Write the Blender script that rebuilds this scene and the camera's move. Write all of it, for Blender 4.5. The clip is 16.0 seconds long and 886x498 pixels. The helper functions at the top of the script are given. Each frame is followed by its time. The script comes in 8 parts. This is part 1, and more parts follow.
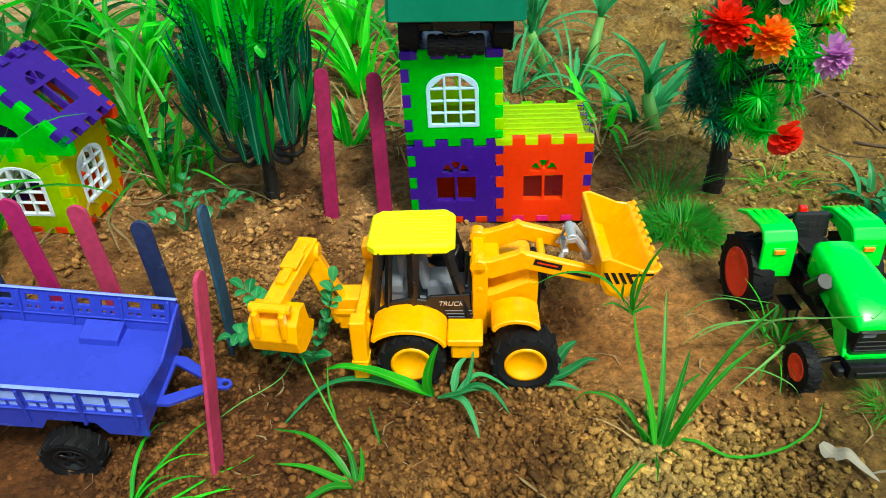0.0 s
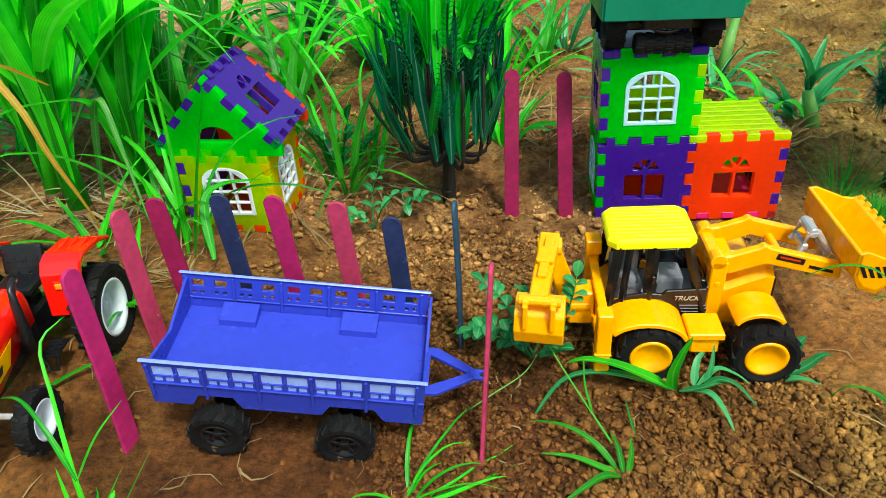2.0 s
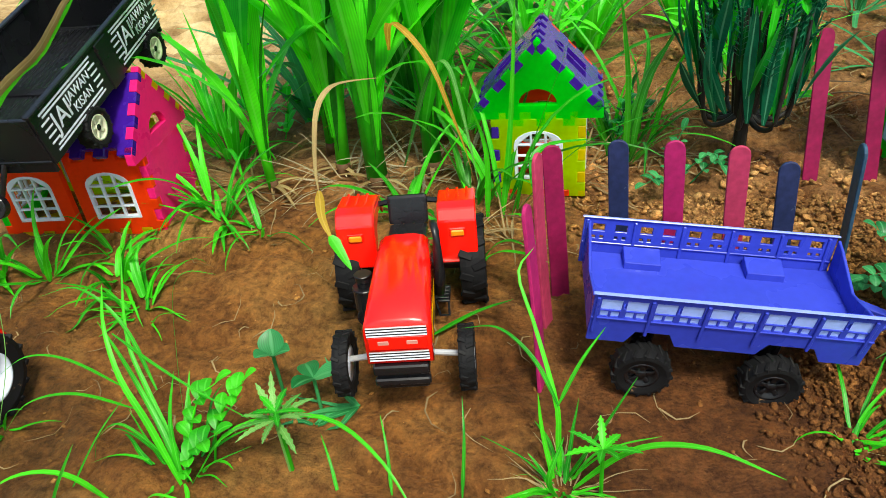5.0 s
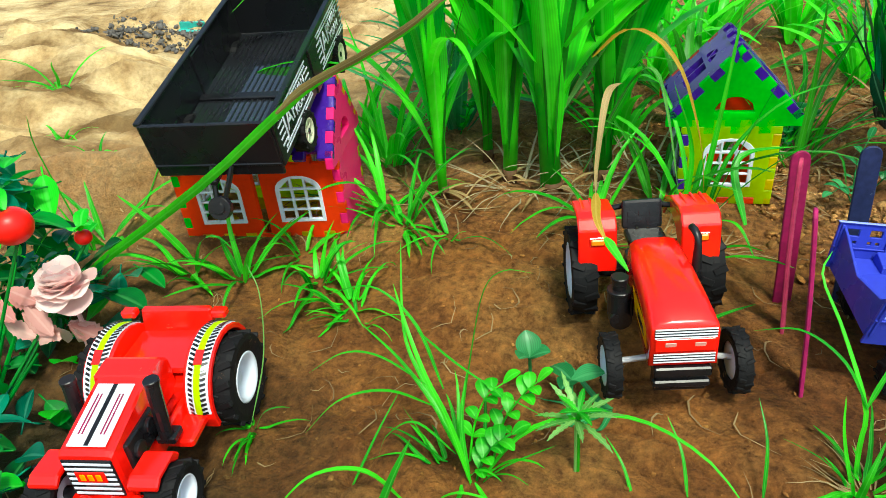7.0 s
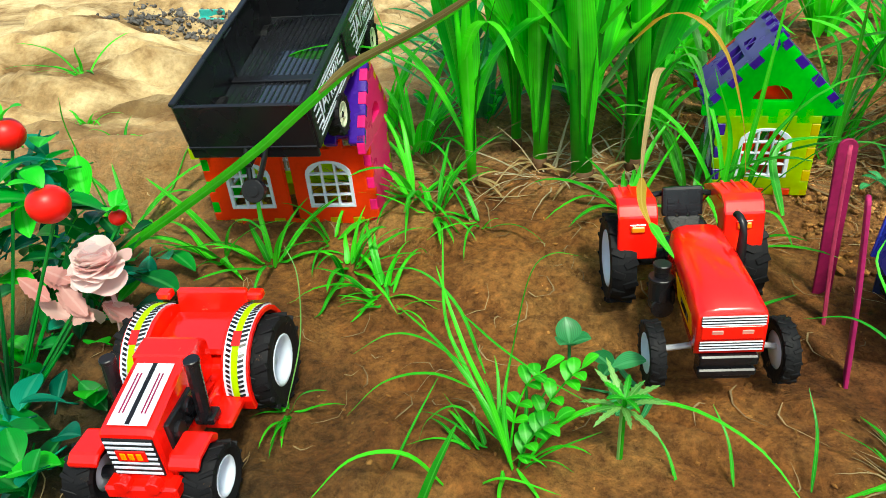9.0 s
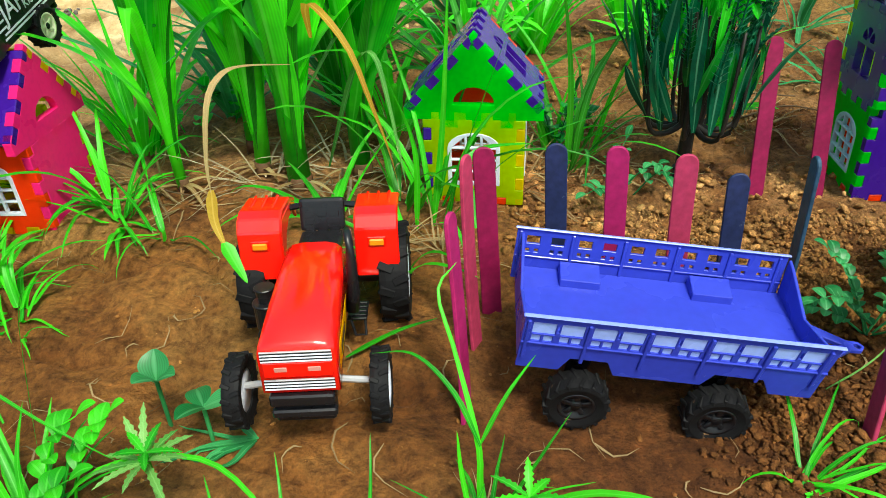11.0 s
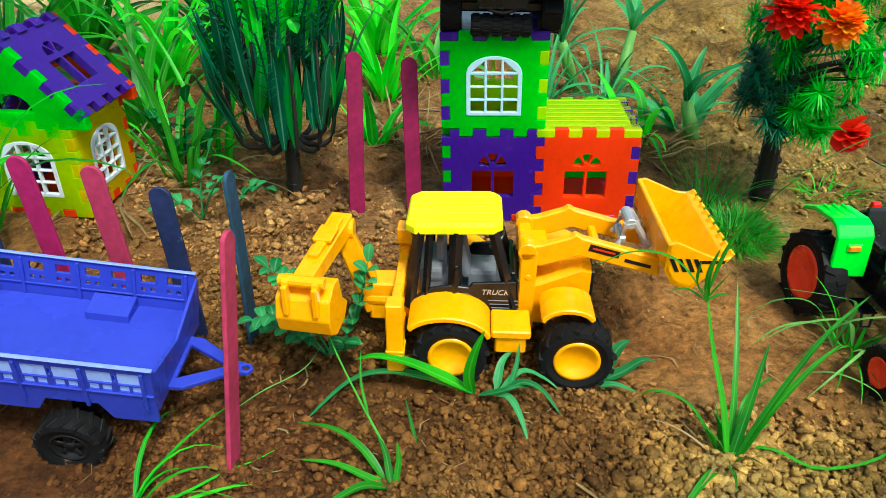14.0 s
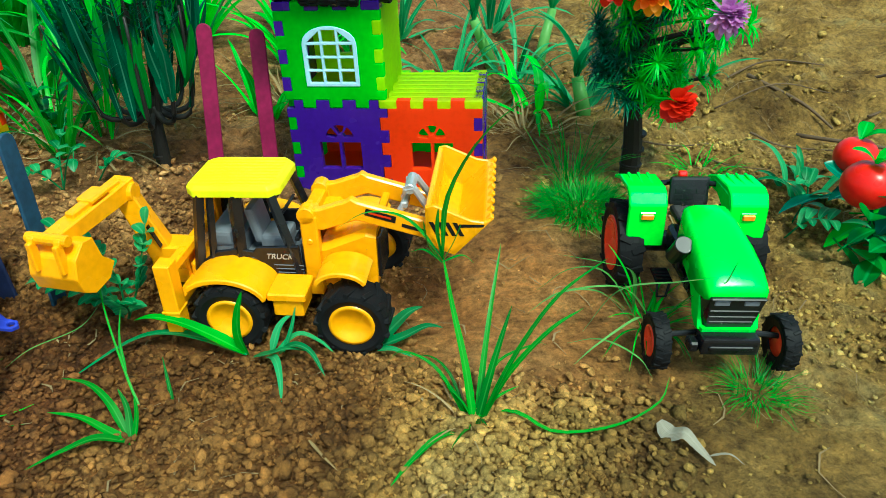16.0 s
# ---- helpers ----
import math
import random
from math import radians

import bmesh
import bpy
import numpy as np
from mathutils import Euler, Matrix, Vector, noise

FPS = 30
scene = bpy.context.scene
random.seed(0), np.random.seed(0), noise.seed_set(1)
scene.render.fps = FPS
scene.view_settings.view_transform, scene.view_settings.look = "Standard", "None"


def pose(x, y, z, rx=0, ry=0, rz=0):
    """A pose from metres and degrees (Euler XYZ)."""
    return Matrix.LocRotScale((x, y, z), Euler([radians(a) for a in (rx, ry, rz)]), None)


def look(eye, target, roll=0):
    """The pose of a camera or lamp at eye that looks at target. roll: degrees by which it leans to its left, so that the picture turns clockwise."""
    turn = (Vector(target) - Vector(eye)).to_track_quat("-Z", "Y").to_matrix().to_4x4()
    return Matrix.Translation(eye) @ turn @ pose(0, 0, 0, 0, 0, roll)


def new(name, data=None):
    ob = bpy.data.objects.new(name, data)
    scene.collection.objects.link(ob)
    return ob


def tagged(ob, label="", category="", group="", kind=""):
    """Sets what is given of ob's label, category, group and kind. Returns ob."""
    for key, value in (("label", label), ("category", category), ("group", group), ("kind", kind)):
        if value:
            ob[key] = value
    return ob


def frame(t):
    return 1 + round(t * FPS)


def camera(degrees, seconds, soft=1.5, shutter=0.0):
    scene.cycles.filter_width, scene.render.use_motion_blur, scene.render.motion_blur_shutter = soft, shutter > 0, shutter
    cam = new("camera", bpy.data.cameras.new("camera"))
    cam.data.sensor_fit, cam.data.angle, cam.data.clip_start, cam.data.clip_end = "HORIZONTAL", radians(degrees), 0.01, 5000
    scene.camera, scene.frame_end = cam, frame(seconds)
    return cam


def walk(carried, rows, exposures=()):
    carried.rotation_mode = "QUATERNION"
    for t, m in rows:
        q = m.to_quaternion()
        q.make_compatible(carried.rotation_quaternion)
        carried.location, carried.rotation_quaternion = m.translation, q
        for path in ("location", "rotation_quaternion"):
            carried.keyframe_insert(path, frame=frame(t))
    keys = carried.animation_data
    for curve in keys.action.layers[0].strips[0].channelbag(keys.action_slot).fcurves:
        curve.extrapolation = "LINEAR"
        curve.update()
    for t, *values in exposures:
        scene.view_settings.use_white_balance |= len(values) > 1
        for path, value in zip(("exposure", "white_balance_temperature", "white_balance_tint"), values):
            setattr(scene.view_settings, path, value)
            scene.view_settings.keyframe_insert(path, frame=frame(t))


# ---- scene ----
cam = camera(65.6, 16.0, 0.45)
PATH = [
    (0, (0.037, 0.069, 0.277), (-0.098, 1.724, -0.837), -0.9),
    (0.5, (0.015, 0.064, 0.277), (-0.147, 1.711, -0.846), -1.6),
    (1, (-0.011, 0.059, 0.28), (-0.187, 1.713, -0.829), -2.0),
    (1.5, (-0.038, 0.056, 0.28), (-0.25, 1.709, -0.825), -2.7),
    (2, (-0.071, 0.05, 0.28), (-0.312, 1.702, -0.821), -3.0),
    (2.5, (-0.101, 0.043, 0.28), (-0.398, 1.689, -0.817), -4.1),
    (3, (-0.13, 0.037, 0.28), (-0.46, 1.682, -0.809), -4.9),
    (3.5, (-0.156, 0.028, 0.278), (-0.495, 1.671, -0.812), -5.3),
    (4, (-0.185, 0.018, 0.275), (-0.559, 1.648, -0.823), -5.7),
    (4.5, (-0.214, 0.007, 0.271), (-0.603, 1.638, -0.821), -5.5),
    (5, (-0.247, 0.001, 0.265), (-0.655, 1.644, -0.799), -6.0),
    (7.5, (-0.403, -0.04, 0.274), (-0.849, 1.615, -0.758), -5.4),
    (8, (-0.421, -0.048, 0.271), (-0.883, 1.595, -0.772), -5.2),
    (10.5, (-0.281, 0.022, 0.253), (-0.637, 1.69, -0.791), -4.1),
    (11, (-0.241, 0.039, 0.244), (-0.499, 1.717, -0.812), -2.0),
    (11.5, (-0.205, 0.052, 0.248), (-0.388, 1.745, -0.801), -1.1),
    (12, (-0.154, 0.057, 0.246), (-0.331, 1.76, -0.789), -0.3),
    (12.5, (-0.109, 0.064, 0.242), (-0.282, 1.777, -0.775), -0.5),
    (13, (-0.062, 0.07, 0.23), (-0.265, 1.779, -0.79), -0.2),
    (13.5, (-0.028, 0.077, 0.23), (-0.205, 1.795, -0.779), 0.1),
    (14, (0.014, 0.079, 0.235), (-0.127, 1.795, -0.782), 0.9),
    (14.5, (0.05, 0.084, 0.232), (-0.052, 1.813, -0.768), 0.4),
    (15, (0.082, 0.082, 0.229), (-0.038, 1.802, -0.783), 0.8),
    (15.5, (0.108, 0.082, 0.227), (-0.047, 1.792, -0.799), 0.8),
    (16, (0.135, 0.084, 0.226), (-0.082, 1.777, -0.815), 0.1),
]
walk(cam, [(t, look(eye, target, roll)) for t, eye, target, roll in PATH], [(0, 0.66, 6400, -10), (2.5, 0.76, 6650, -6), (5, 0.77, 6800, 0), (7.5, 0.78, 6550, -8), (8, 0.78, 6550, -8), (10.5, 0.80, 6800, 0), (11.5, 0.82, 6650, -7), (12.5, 0.86, 6700, -1), (13.5, 0.76, 6450, -8), (14.5, 0.65, 6200, -9), (16, 0.66, 5750, -24)])


# ---- light ----
world = bpy.data.worlds.new("sky")
scene.world = world
world.use_nodes = True
_wn, _wl = world.node_tree.nodes, world.node_tree.links
_sky = _wn.new("ShaderNodeTexSky")
_sky.sky_type, _sky.sun_disc = "NISHITA", False
_sky.sun_elevation, _sky.sun_rotation = radians(60), radians(146)
_sky.air_density, _sky.dust_density = 1.0, 3.0
_wl.new(_sky.outputs[0], _wn["Background"].inputs[0])
_wn["Background"].inputs[1].default_value = 0.13
sun_data = bpy.data.lights.new("sun", "SUN")
sun_data.energy, sun_data.angle, sun_data.color = 2.6, radians(11), (1.0, 0.96, 0.88)
sun = new("sun", sun_data)
sun.matrix_world = look((0.6, -0.9, 1.9), (0, 0, 0))

CM = 0.01


# ---- materials ----
def mat(name, color, rough=0.4, metal=0.0, grain=0.06, scale=250.0, bump=0.0, coat=0.0, spots=None, spot_amount=0.0, random_hue=0.0, trans=0.0, gloss=0.3, thin=0.0):
    """A surface with fine grain, larger blotches and a slight relief."""
    m = bpy.data.materials.new(name)
    m.use_nodes = True
    n, l = m.node_tree.nodes, m.node_tree.links
    b = n["Principled BSDF"]
    co = n.new("ShaderNodeTexCoord")
    fine = n.new("ShaderNodeTexNoise")
    fine.inputs["Scale"].default_value, fine.inputs["Detail"].default_value = scale, 5
    broad = n.new("ShaderNodeTexNoise")
    broad.inputs["Scale"].default_value, broad.inputs["Detail"].default_value = scale * 0.13, 3
    l.new(co.outputs["Object"], fine.inputs["Vector"])
    l.new(co.outputs["Object"], broad.inputs["Vector"])
    add = n.new("ShaderNodeMath")
    add.operation = "ADD"
    l.new(fine.outputs["Fac"], add.inputs[0])
    l.new(broad.outputs["Fac"], add.inputs[1])
    mr = n.new("ShaderNodeMapRange")
    mr.inputs["From Min"].default_value, mr.inputs["From Max"].default_value = 0.6, 1.4
    mr.inputs["To Min"].default_value, mr.inputs["To Max"].default_value = 1.0 - grain * 2.5, 1.0 + grain * 2.5
    l.new(add.outputs[0], mr.inputs["Value"])
    hsv = n.new("ShaderNodeHueSaturation")
    hsv.inputs["Color"].default_value = (*color, 1)
    l.new(mr.outputs[0], hsv.inputs["Value"])
    out = hsv.outputs[0]
    if random_hue:
        info = n.new("ShaderNodeObjectInfo")
        r2 = n.new("ShaderNodeMapRange")
        r2.inputs["To Min"].default_value, r2.inputs["To Max"].default_value = 0.5 - random_hue, 0.5 + random_hue
        l.new(info.outputs["Random"], r2.inputs["Value"])
        l.new(r2.outputs[0], hsv.inputs["Hue"])
    if spots:
        sn = n.new("ShaderNodeTexNoise")
        sn.inputs["Scale"].default_value, sn.inputs["Detail"].default_value, sn.inputs["Roughness"].default_value = scale * 0.4, 6, 0.7
        l.new(co.outputs["Object"], sn.inputs["Vector"])
        sr = n.new("ShaderNodeMapRange")
        sr.inputs["From Min"].default_value, sr.inputs["From Max"].default_value = 0.72 - spot_amount * 0.3, 0.78 - spot_amount * 0.2
        l.new(sn.outputs["Fac"], sr.inputs["Value"])
        mx = n.new("ShaderNodeMix")
        mx.data_type = "RGBA"
        mx.inputs[7].default_value = (*spots, 1)
        l.new(sr.outputs[0], mx.inputs[0])
        l.new(out, mx.inputs[6])
        out = mx.outputs[2]
    l.new(out, b.inputs["Base Color"])
    rr = n.new("ShaderNodeMapRange")
    rr.inputs["From Min"].default_value, rr.inputs["From Max"].default_value = 0.35, 0.65
    rr.inputs["To Min"].default_value, rr.inputs["To Max"].default_value = max(rough - 0.08, 0.03), min(rough + 0.1, 1)
    l.new(broad.outputs["Fac"], rr.inputs["Value"])
    l.new(rr.outputs[0], b.inputs["Roughness"])
    b.inputs["Metallic"].default_value = metal
    b.inputs["Coat Weight"].default_value = coat
    b.inputs["Specular IOR Level"].default_value = gloss
    if trans:
        b.inputs["Subsurface Weight"].default_value = trans
        b.inputs["Subsurface Radius"].default_value = (0.002, 0.003, 0.001)
        b.inputs["Subsurface Scale"].default_value = 1.0
    if thin:
        tr = n.new("ShaderNodeBsdfTranslucent")
        half = n.new("ShaderNodeGamma")
        half.inputs["Gamma"].default_value = 0.5
        l.new(out, half.inputs["Color"])
        l.new(half.outputs[0], tr.inputs["Color"])
        ms = n.new("ShaderNodeMixShader")
        ms.inputs[0].default_value = thin
        l.new(b.outputs[0], ms.inputs[1])
        l.new(tr.outputs[0], ms.inputs[2])
        l.new(ms.outputs[0], n["Material Output"].inputs["Surface"])
    if bump:
        bp = n.new("ShaderNodeBump")
        bp.inputs["Strength"].default_value, bp.inputs["Distance"].default_value = bump, 0.001
        l.new(add.outputs[0], bp.inputs["Height"])
        l.new(bp.outputs[0], b.inputs["Normal"])
    return m


DUST = (0.30, 0.17, 0.08)
RED = mat("red_plastic", (0.85, 0.006, 0.004), 0.13, gloss=0.8, spots=DUST, spot_amount=0.12)
ORANGE = mat("orange_plastic", (1.0, 0.05, 0.004), 0.4, thin=0.45, spots=DUST, spot_amount=0.05)
GREEN = mat("green_plastic", (0.015, 0.82, 0.015), 0.4, thin=0.7, spots=DUST, spot_amount=0.05)
LIME = mat("lime_plastic", (0.58, 0.88, 0.004), 0.42, thin=0.7, spots=DUST, spot_amount=0.08)
PURPLE = mat("purple_plastic", (0.034, 0.006, 0.22), 0.22, gloss=0.28, coat=0.05, spots=DUST, spot_amount=0.06)
YELLOW = mat("yellow_plastic", (0.92, 0.70, 0.005), 0.4, thin=0.7, spots=DUST, spot_amount=0.06)
PINK = mat("pink_plastic", (1.0, 0.016, 0.23), 0.34, thin=0.35, spots=DUST, spot_amount=0.05)
ICE = mat("pale_blue_white_plastic", (0.40, 0.62, 0.76), 0.35, grain=0.05)
WHITE = mat("white_plastic", (0.62, 0.66, 0.76), 0.4, grain=0.03)
BLUE = mat("blue_plastic", (0.030, 0.048, 0.44), 0.24, gloss=0.28, grain=0.05, spots=(0.55, 0.6, 0.85), spot_amount=0.02)
BLACK = mat("black_plastic", (0.008, 0.008, 0.010), 0.27, gloss=0.4)
WET_BLACK = mat("wet_black_plastic", (0.012, 0.013, 0.016), 0.08, gloss=1.0, coat=1.0, bump=0.05)
TYRE = mat("tyre_rubber", (0.007, 0.007, 0.008), 0.6, gloss=0.15, bump=0.3, spots=DUST, spot_amount=0.25)
AMBER = mat("amber_plastic", (0.95, 0.38, 0.002), 0.26, gloss=0.4, spots=DUST, spot_amount=0.08)
LEMON = mat("lemon_roof_plastic", (0.82, 0.85, 0.01), 0.36, spots=DUST, spot_amount=0.08)
# pale tint paints the sky's reflection on the trailer's wall panels
BLUE_SKY_SHEEN = mat("pale_blue_sky_sheen", (0.32, 0.44, 0.93), 0.25, gloss=0.45)
LENS = mat("dull_pale_lens_plastic", (0.55, 0.22, 0.18), 0.35)
BLUE_RIM = mat("scuffed_blue_plastic", (0.20, 0.27, 0.74), 0.3, gloss=0.45, spots=(0.6, 0.66, 0.9), spot_amount=0.3)
GREY = mat("grey_plastic", (0.16, 0.17, 0.2), 0.4)
SILVER = mat("silver_plastic", (0.5, 0.5, 0.52), 0.3, metal=0.5)
TRACTOR_GREEN = mat("tractor_green_plastic", (0.03, 0.78, 0.03), 0.2, gloss=0.8, spots=DUST, spot_amount=0.06)
LAMP_ORANGE = mat("orange_lamp_plastic", (0.9, 0.25, 0.01), 0.3)
MAGENTA = mat("magenta_wood", (0.32, 0.009, 0.095), 0.6, grain=0.14, bump=0.25)
MAROON = mat("maroon_wood", (0.22, 0.004, 0.055), 0.6, grain=0.14, bump=0.25)
ROSE = mat("rose_wood", (0.37, 0.030, 0.085), 0.6, grain=0.14, bump=0.25)
NAVY = mat("navy_wood", (0.014, 0.022, 0.075), 0.55, grain=0.2, bump=0.25, spots=(0.12, 0.15, 0.2), spot_amount=0.2)
TEAL_WOOD = mat("slate_blue_wood", (0.02, 0.055, 0.10), 0.55, grain=0.2, bump=0.25)


# ---- mesh helpers: centimetres in, metres out ----
def mesh_of(name, bm, material, smooth=False):
    me = bpy.data.meshes.new(name)
    bm.normal_update()
    bmesh.ops.scale(bm, vec=(CM, CM, CM), verts=bm.verts)
    bm.to_mesh(me)
    bm.free()
    if material:
        me.materials.append(material)
    if smooth:
        me.shade_smooth()
    return me


def part(name, bm, material, parent, label="", smooth=False):
    ob = new(name, mesh_of(name, bm, material, smooth))
    ob.parent = parent
    if label:
        tagged(ob, label)
    return ob


def thing(name, m, label, category, group="", kind=""):
    ob = new(name)
    ob.empty_display_size = 0.01
    ob.matrix_world = m
    return tagged(ob, label, category, group, kind)


def place(x, y, z, rx=0, ry=0, rz=0):
    return pose(x * CM, y * CM, z * CM, rx, ry, rz)


def xf(bm, m, verts=None):
    bmesh.ops.transform(bm, matrix=m, verts=verts if verts is not None else bm.verts)


def mv(x=0, y=0, z=0, rx=0, ry=0, rz=0):
    return pose(x, y, z, rx, ry, rz)


def bevel(bm, r, seg=1, angle=30):
    ed = [e for e in bm.edges if len(e.link_faces) == 2 and e.calc_face_angle(0) > radians(angle)]
    if ed:
        bmesh.ops.bevel(bm, geom=ed, offset=r, segments=seg, profile=0.6, affect="EDGES", clamp_overlap=True)


def join(a, b):
    """Adds bmesh b to bmesh a."""
    me = bpy.data.meshes.new("joint")
    b.to_mesh(me)
    b.free()
    a.from_mesh(me)
    bpy.data.meshes.remove(me)
    return a


def box(sx, sy, sz, x=0, y=0, z=0, r=0.05, seg=1, m=None):
    """A bevelled block centred on x, y with its base at z."""
    bm = bmesh.new()
    bmesh.ops.create_cube(bm, size=1)
    bmesh.ops.scale(bm, vec=(sx, sy, sz), verts=bm.verts)
    if r:
        bevel(bm, min(r, 0.45 * min(sx, sy, sz)), seg)
    xf(bm, Matrix.Translation((x, y, z + sz / 2)))
    if m is not None:
        xf(bm, m)
    return bm


def cyl(r, h, x=0, y=0, z=0, axis="z", seg=20, r2=None, bev=0.04):
    """A cylinder centred on x, y, z along an axis."""
    bm = bmesh.new()
    bmesh.ops.create_cone(bm, cap_ends=True, segments=seg, radius1=r, radius2=r if r2 is None else r2, depth=h)
    if bev:
        bevel(bm, bev, 1, 50)
    if axis == "x":
        xf(bm, mv(ry=90))
    if axis == "y":
        xf(bm, mv(rx=90))
    xf(bm, Matrix.Translation((x, y, z)))
    return bm


def prism(points, width, axis="x", at=0.0, r=0.0, seg=1):
    """A closed outline of two coordinates, drawn out by width along an axis, centred at `at`."""
    bm = bmesh.new()
    f = bm.faces.new([bm.verts.new((0, p[0], p[1])) for p in points])
    ext = bmesh.ops.extrude_face_region(bm, geom=[f])
    bmesh.ops.translate(bm, vec=(width, 0, 0), verts=[v for v in ext["geom"] if isinstance(v, bmesh.types.BMVert)])
    bmesh.ops.recalc_face_normals(bm, faces=bm.faces)
    bmesh.ops.translate(bm, vec=(at - width / 2, 0, 0), verts=bm.verts)
    if r:
        bevel(bm, r, seg, 25)
    if axis == "y":
        xf(bm, Matrix(((0, 1, 0, 0), (1, 0, 0, 0), (0, 0, 1, 0), (0, 0, 0, 1))))
        bmesh.ops.reverse_faces(bm, faces=bm.faces)
    return bm


def plate(outer, holes, t, r=0.05):
    """A flat plate in x, z with holes, of thickness t along y (0 to t), bevelled."""
    bm = bmesh.new()
    for loop in [outer] + holes:
        vs = [bm.verts.new((p[0], 0, p[1])) for p in loop]
        for i in range(len(vs)):
            bm.edges.new((vs[i], vs[(i + 1) % len(vs)]))
    bmesh.ops.triangle_fill(bm, use_beauty=True, use_dissolve=False, edges=bm.edges)
    ext = bmesh.ops.extrude_face_region(bm, geom=bm.faces[:])
    bmesh.ops.translate(bm, vec=(0, t, 0), verts=[v for v in ext["geom"] if isinstance(v, bmesh.types.BMVert)])
    bmesh.ops.recalc_face_normals(bm, faces=bm.faces)
    if r:
        bevel(bm, r, 1, 40)
    return bm


def tube(points, radius, seg=8, taper=None):
    """A round tube along points; radius may be a list."""
    bm = bmesh.new()
    rings = []
    n = len(points)
    up = Vector((0, 0, 1))
    for i, p in enumerate(points):
        p = Vector(p)
        d = (Vector(points[min(i + 1, n - 1)]) - Vector(points[max(i - 1, 0)])).normalized()
        u = d.cross(up if abs(d.z) < 0.95 else Vector((1, 0, 0))).normalized()
        w = d.cross(u)
        rr = radius[i] if isinstance(radius, (list, tuple)) else radius
        rings.append([bm.verts.new(p + rr * (math.cos(a) * u + math.sin(a) * w)) for a in [2 * math.pi * k / seg for k in range(seg)]])
    for a, b in zip(rings, rings[1:]):
        for k in range(seg):
            bm.faces.new((a[k], a[(k + 1) % seg], b[(k + 1) % seg], b[k]))
    bm.faces.new(rings[0][::-1])
    bm.faces.new(rings[-1])
    bmesh.ops.recalc_face_normals(bm, faces=bm.faces)
    return bm


def sstep(a, b, v):
    k = min(max((v - a) / (b - a), 0.0), 1.0)
    return k * k * (3 - 2 * k)


def ground_z(x, y):
    """Height of the soil in centimetres, without its fine lumps."""
    left = sstep(-18, -31, x)
    z = 0.75 - 0.5 * sstep(31, 22, y) + left * (0.75 + 0.55 * sstep(31, 42, y)) - 0.9 * sstep(-46, -54, x) * sstep(30, 22, y)
    z -= 0.4 * sstep(-7, -3, x) * sstep(13, 8, x) * sstep(29, 32, y) * sstep(47, 43, y)
    z += 0.35 * noise.noise((x * 0.06, y * 0.06, 3.1)) * sstep(60, 80, y)
    return z + 3.0 * sstep(75, 190, y) * (0.6 + 0.5 * noise.noise((x * 0.015, y * 0.03, 0)))


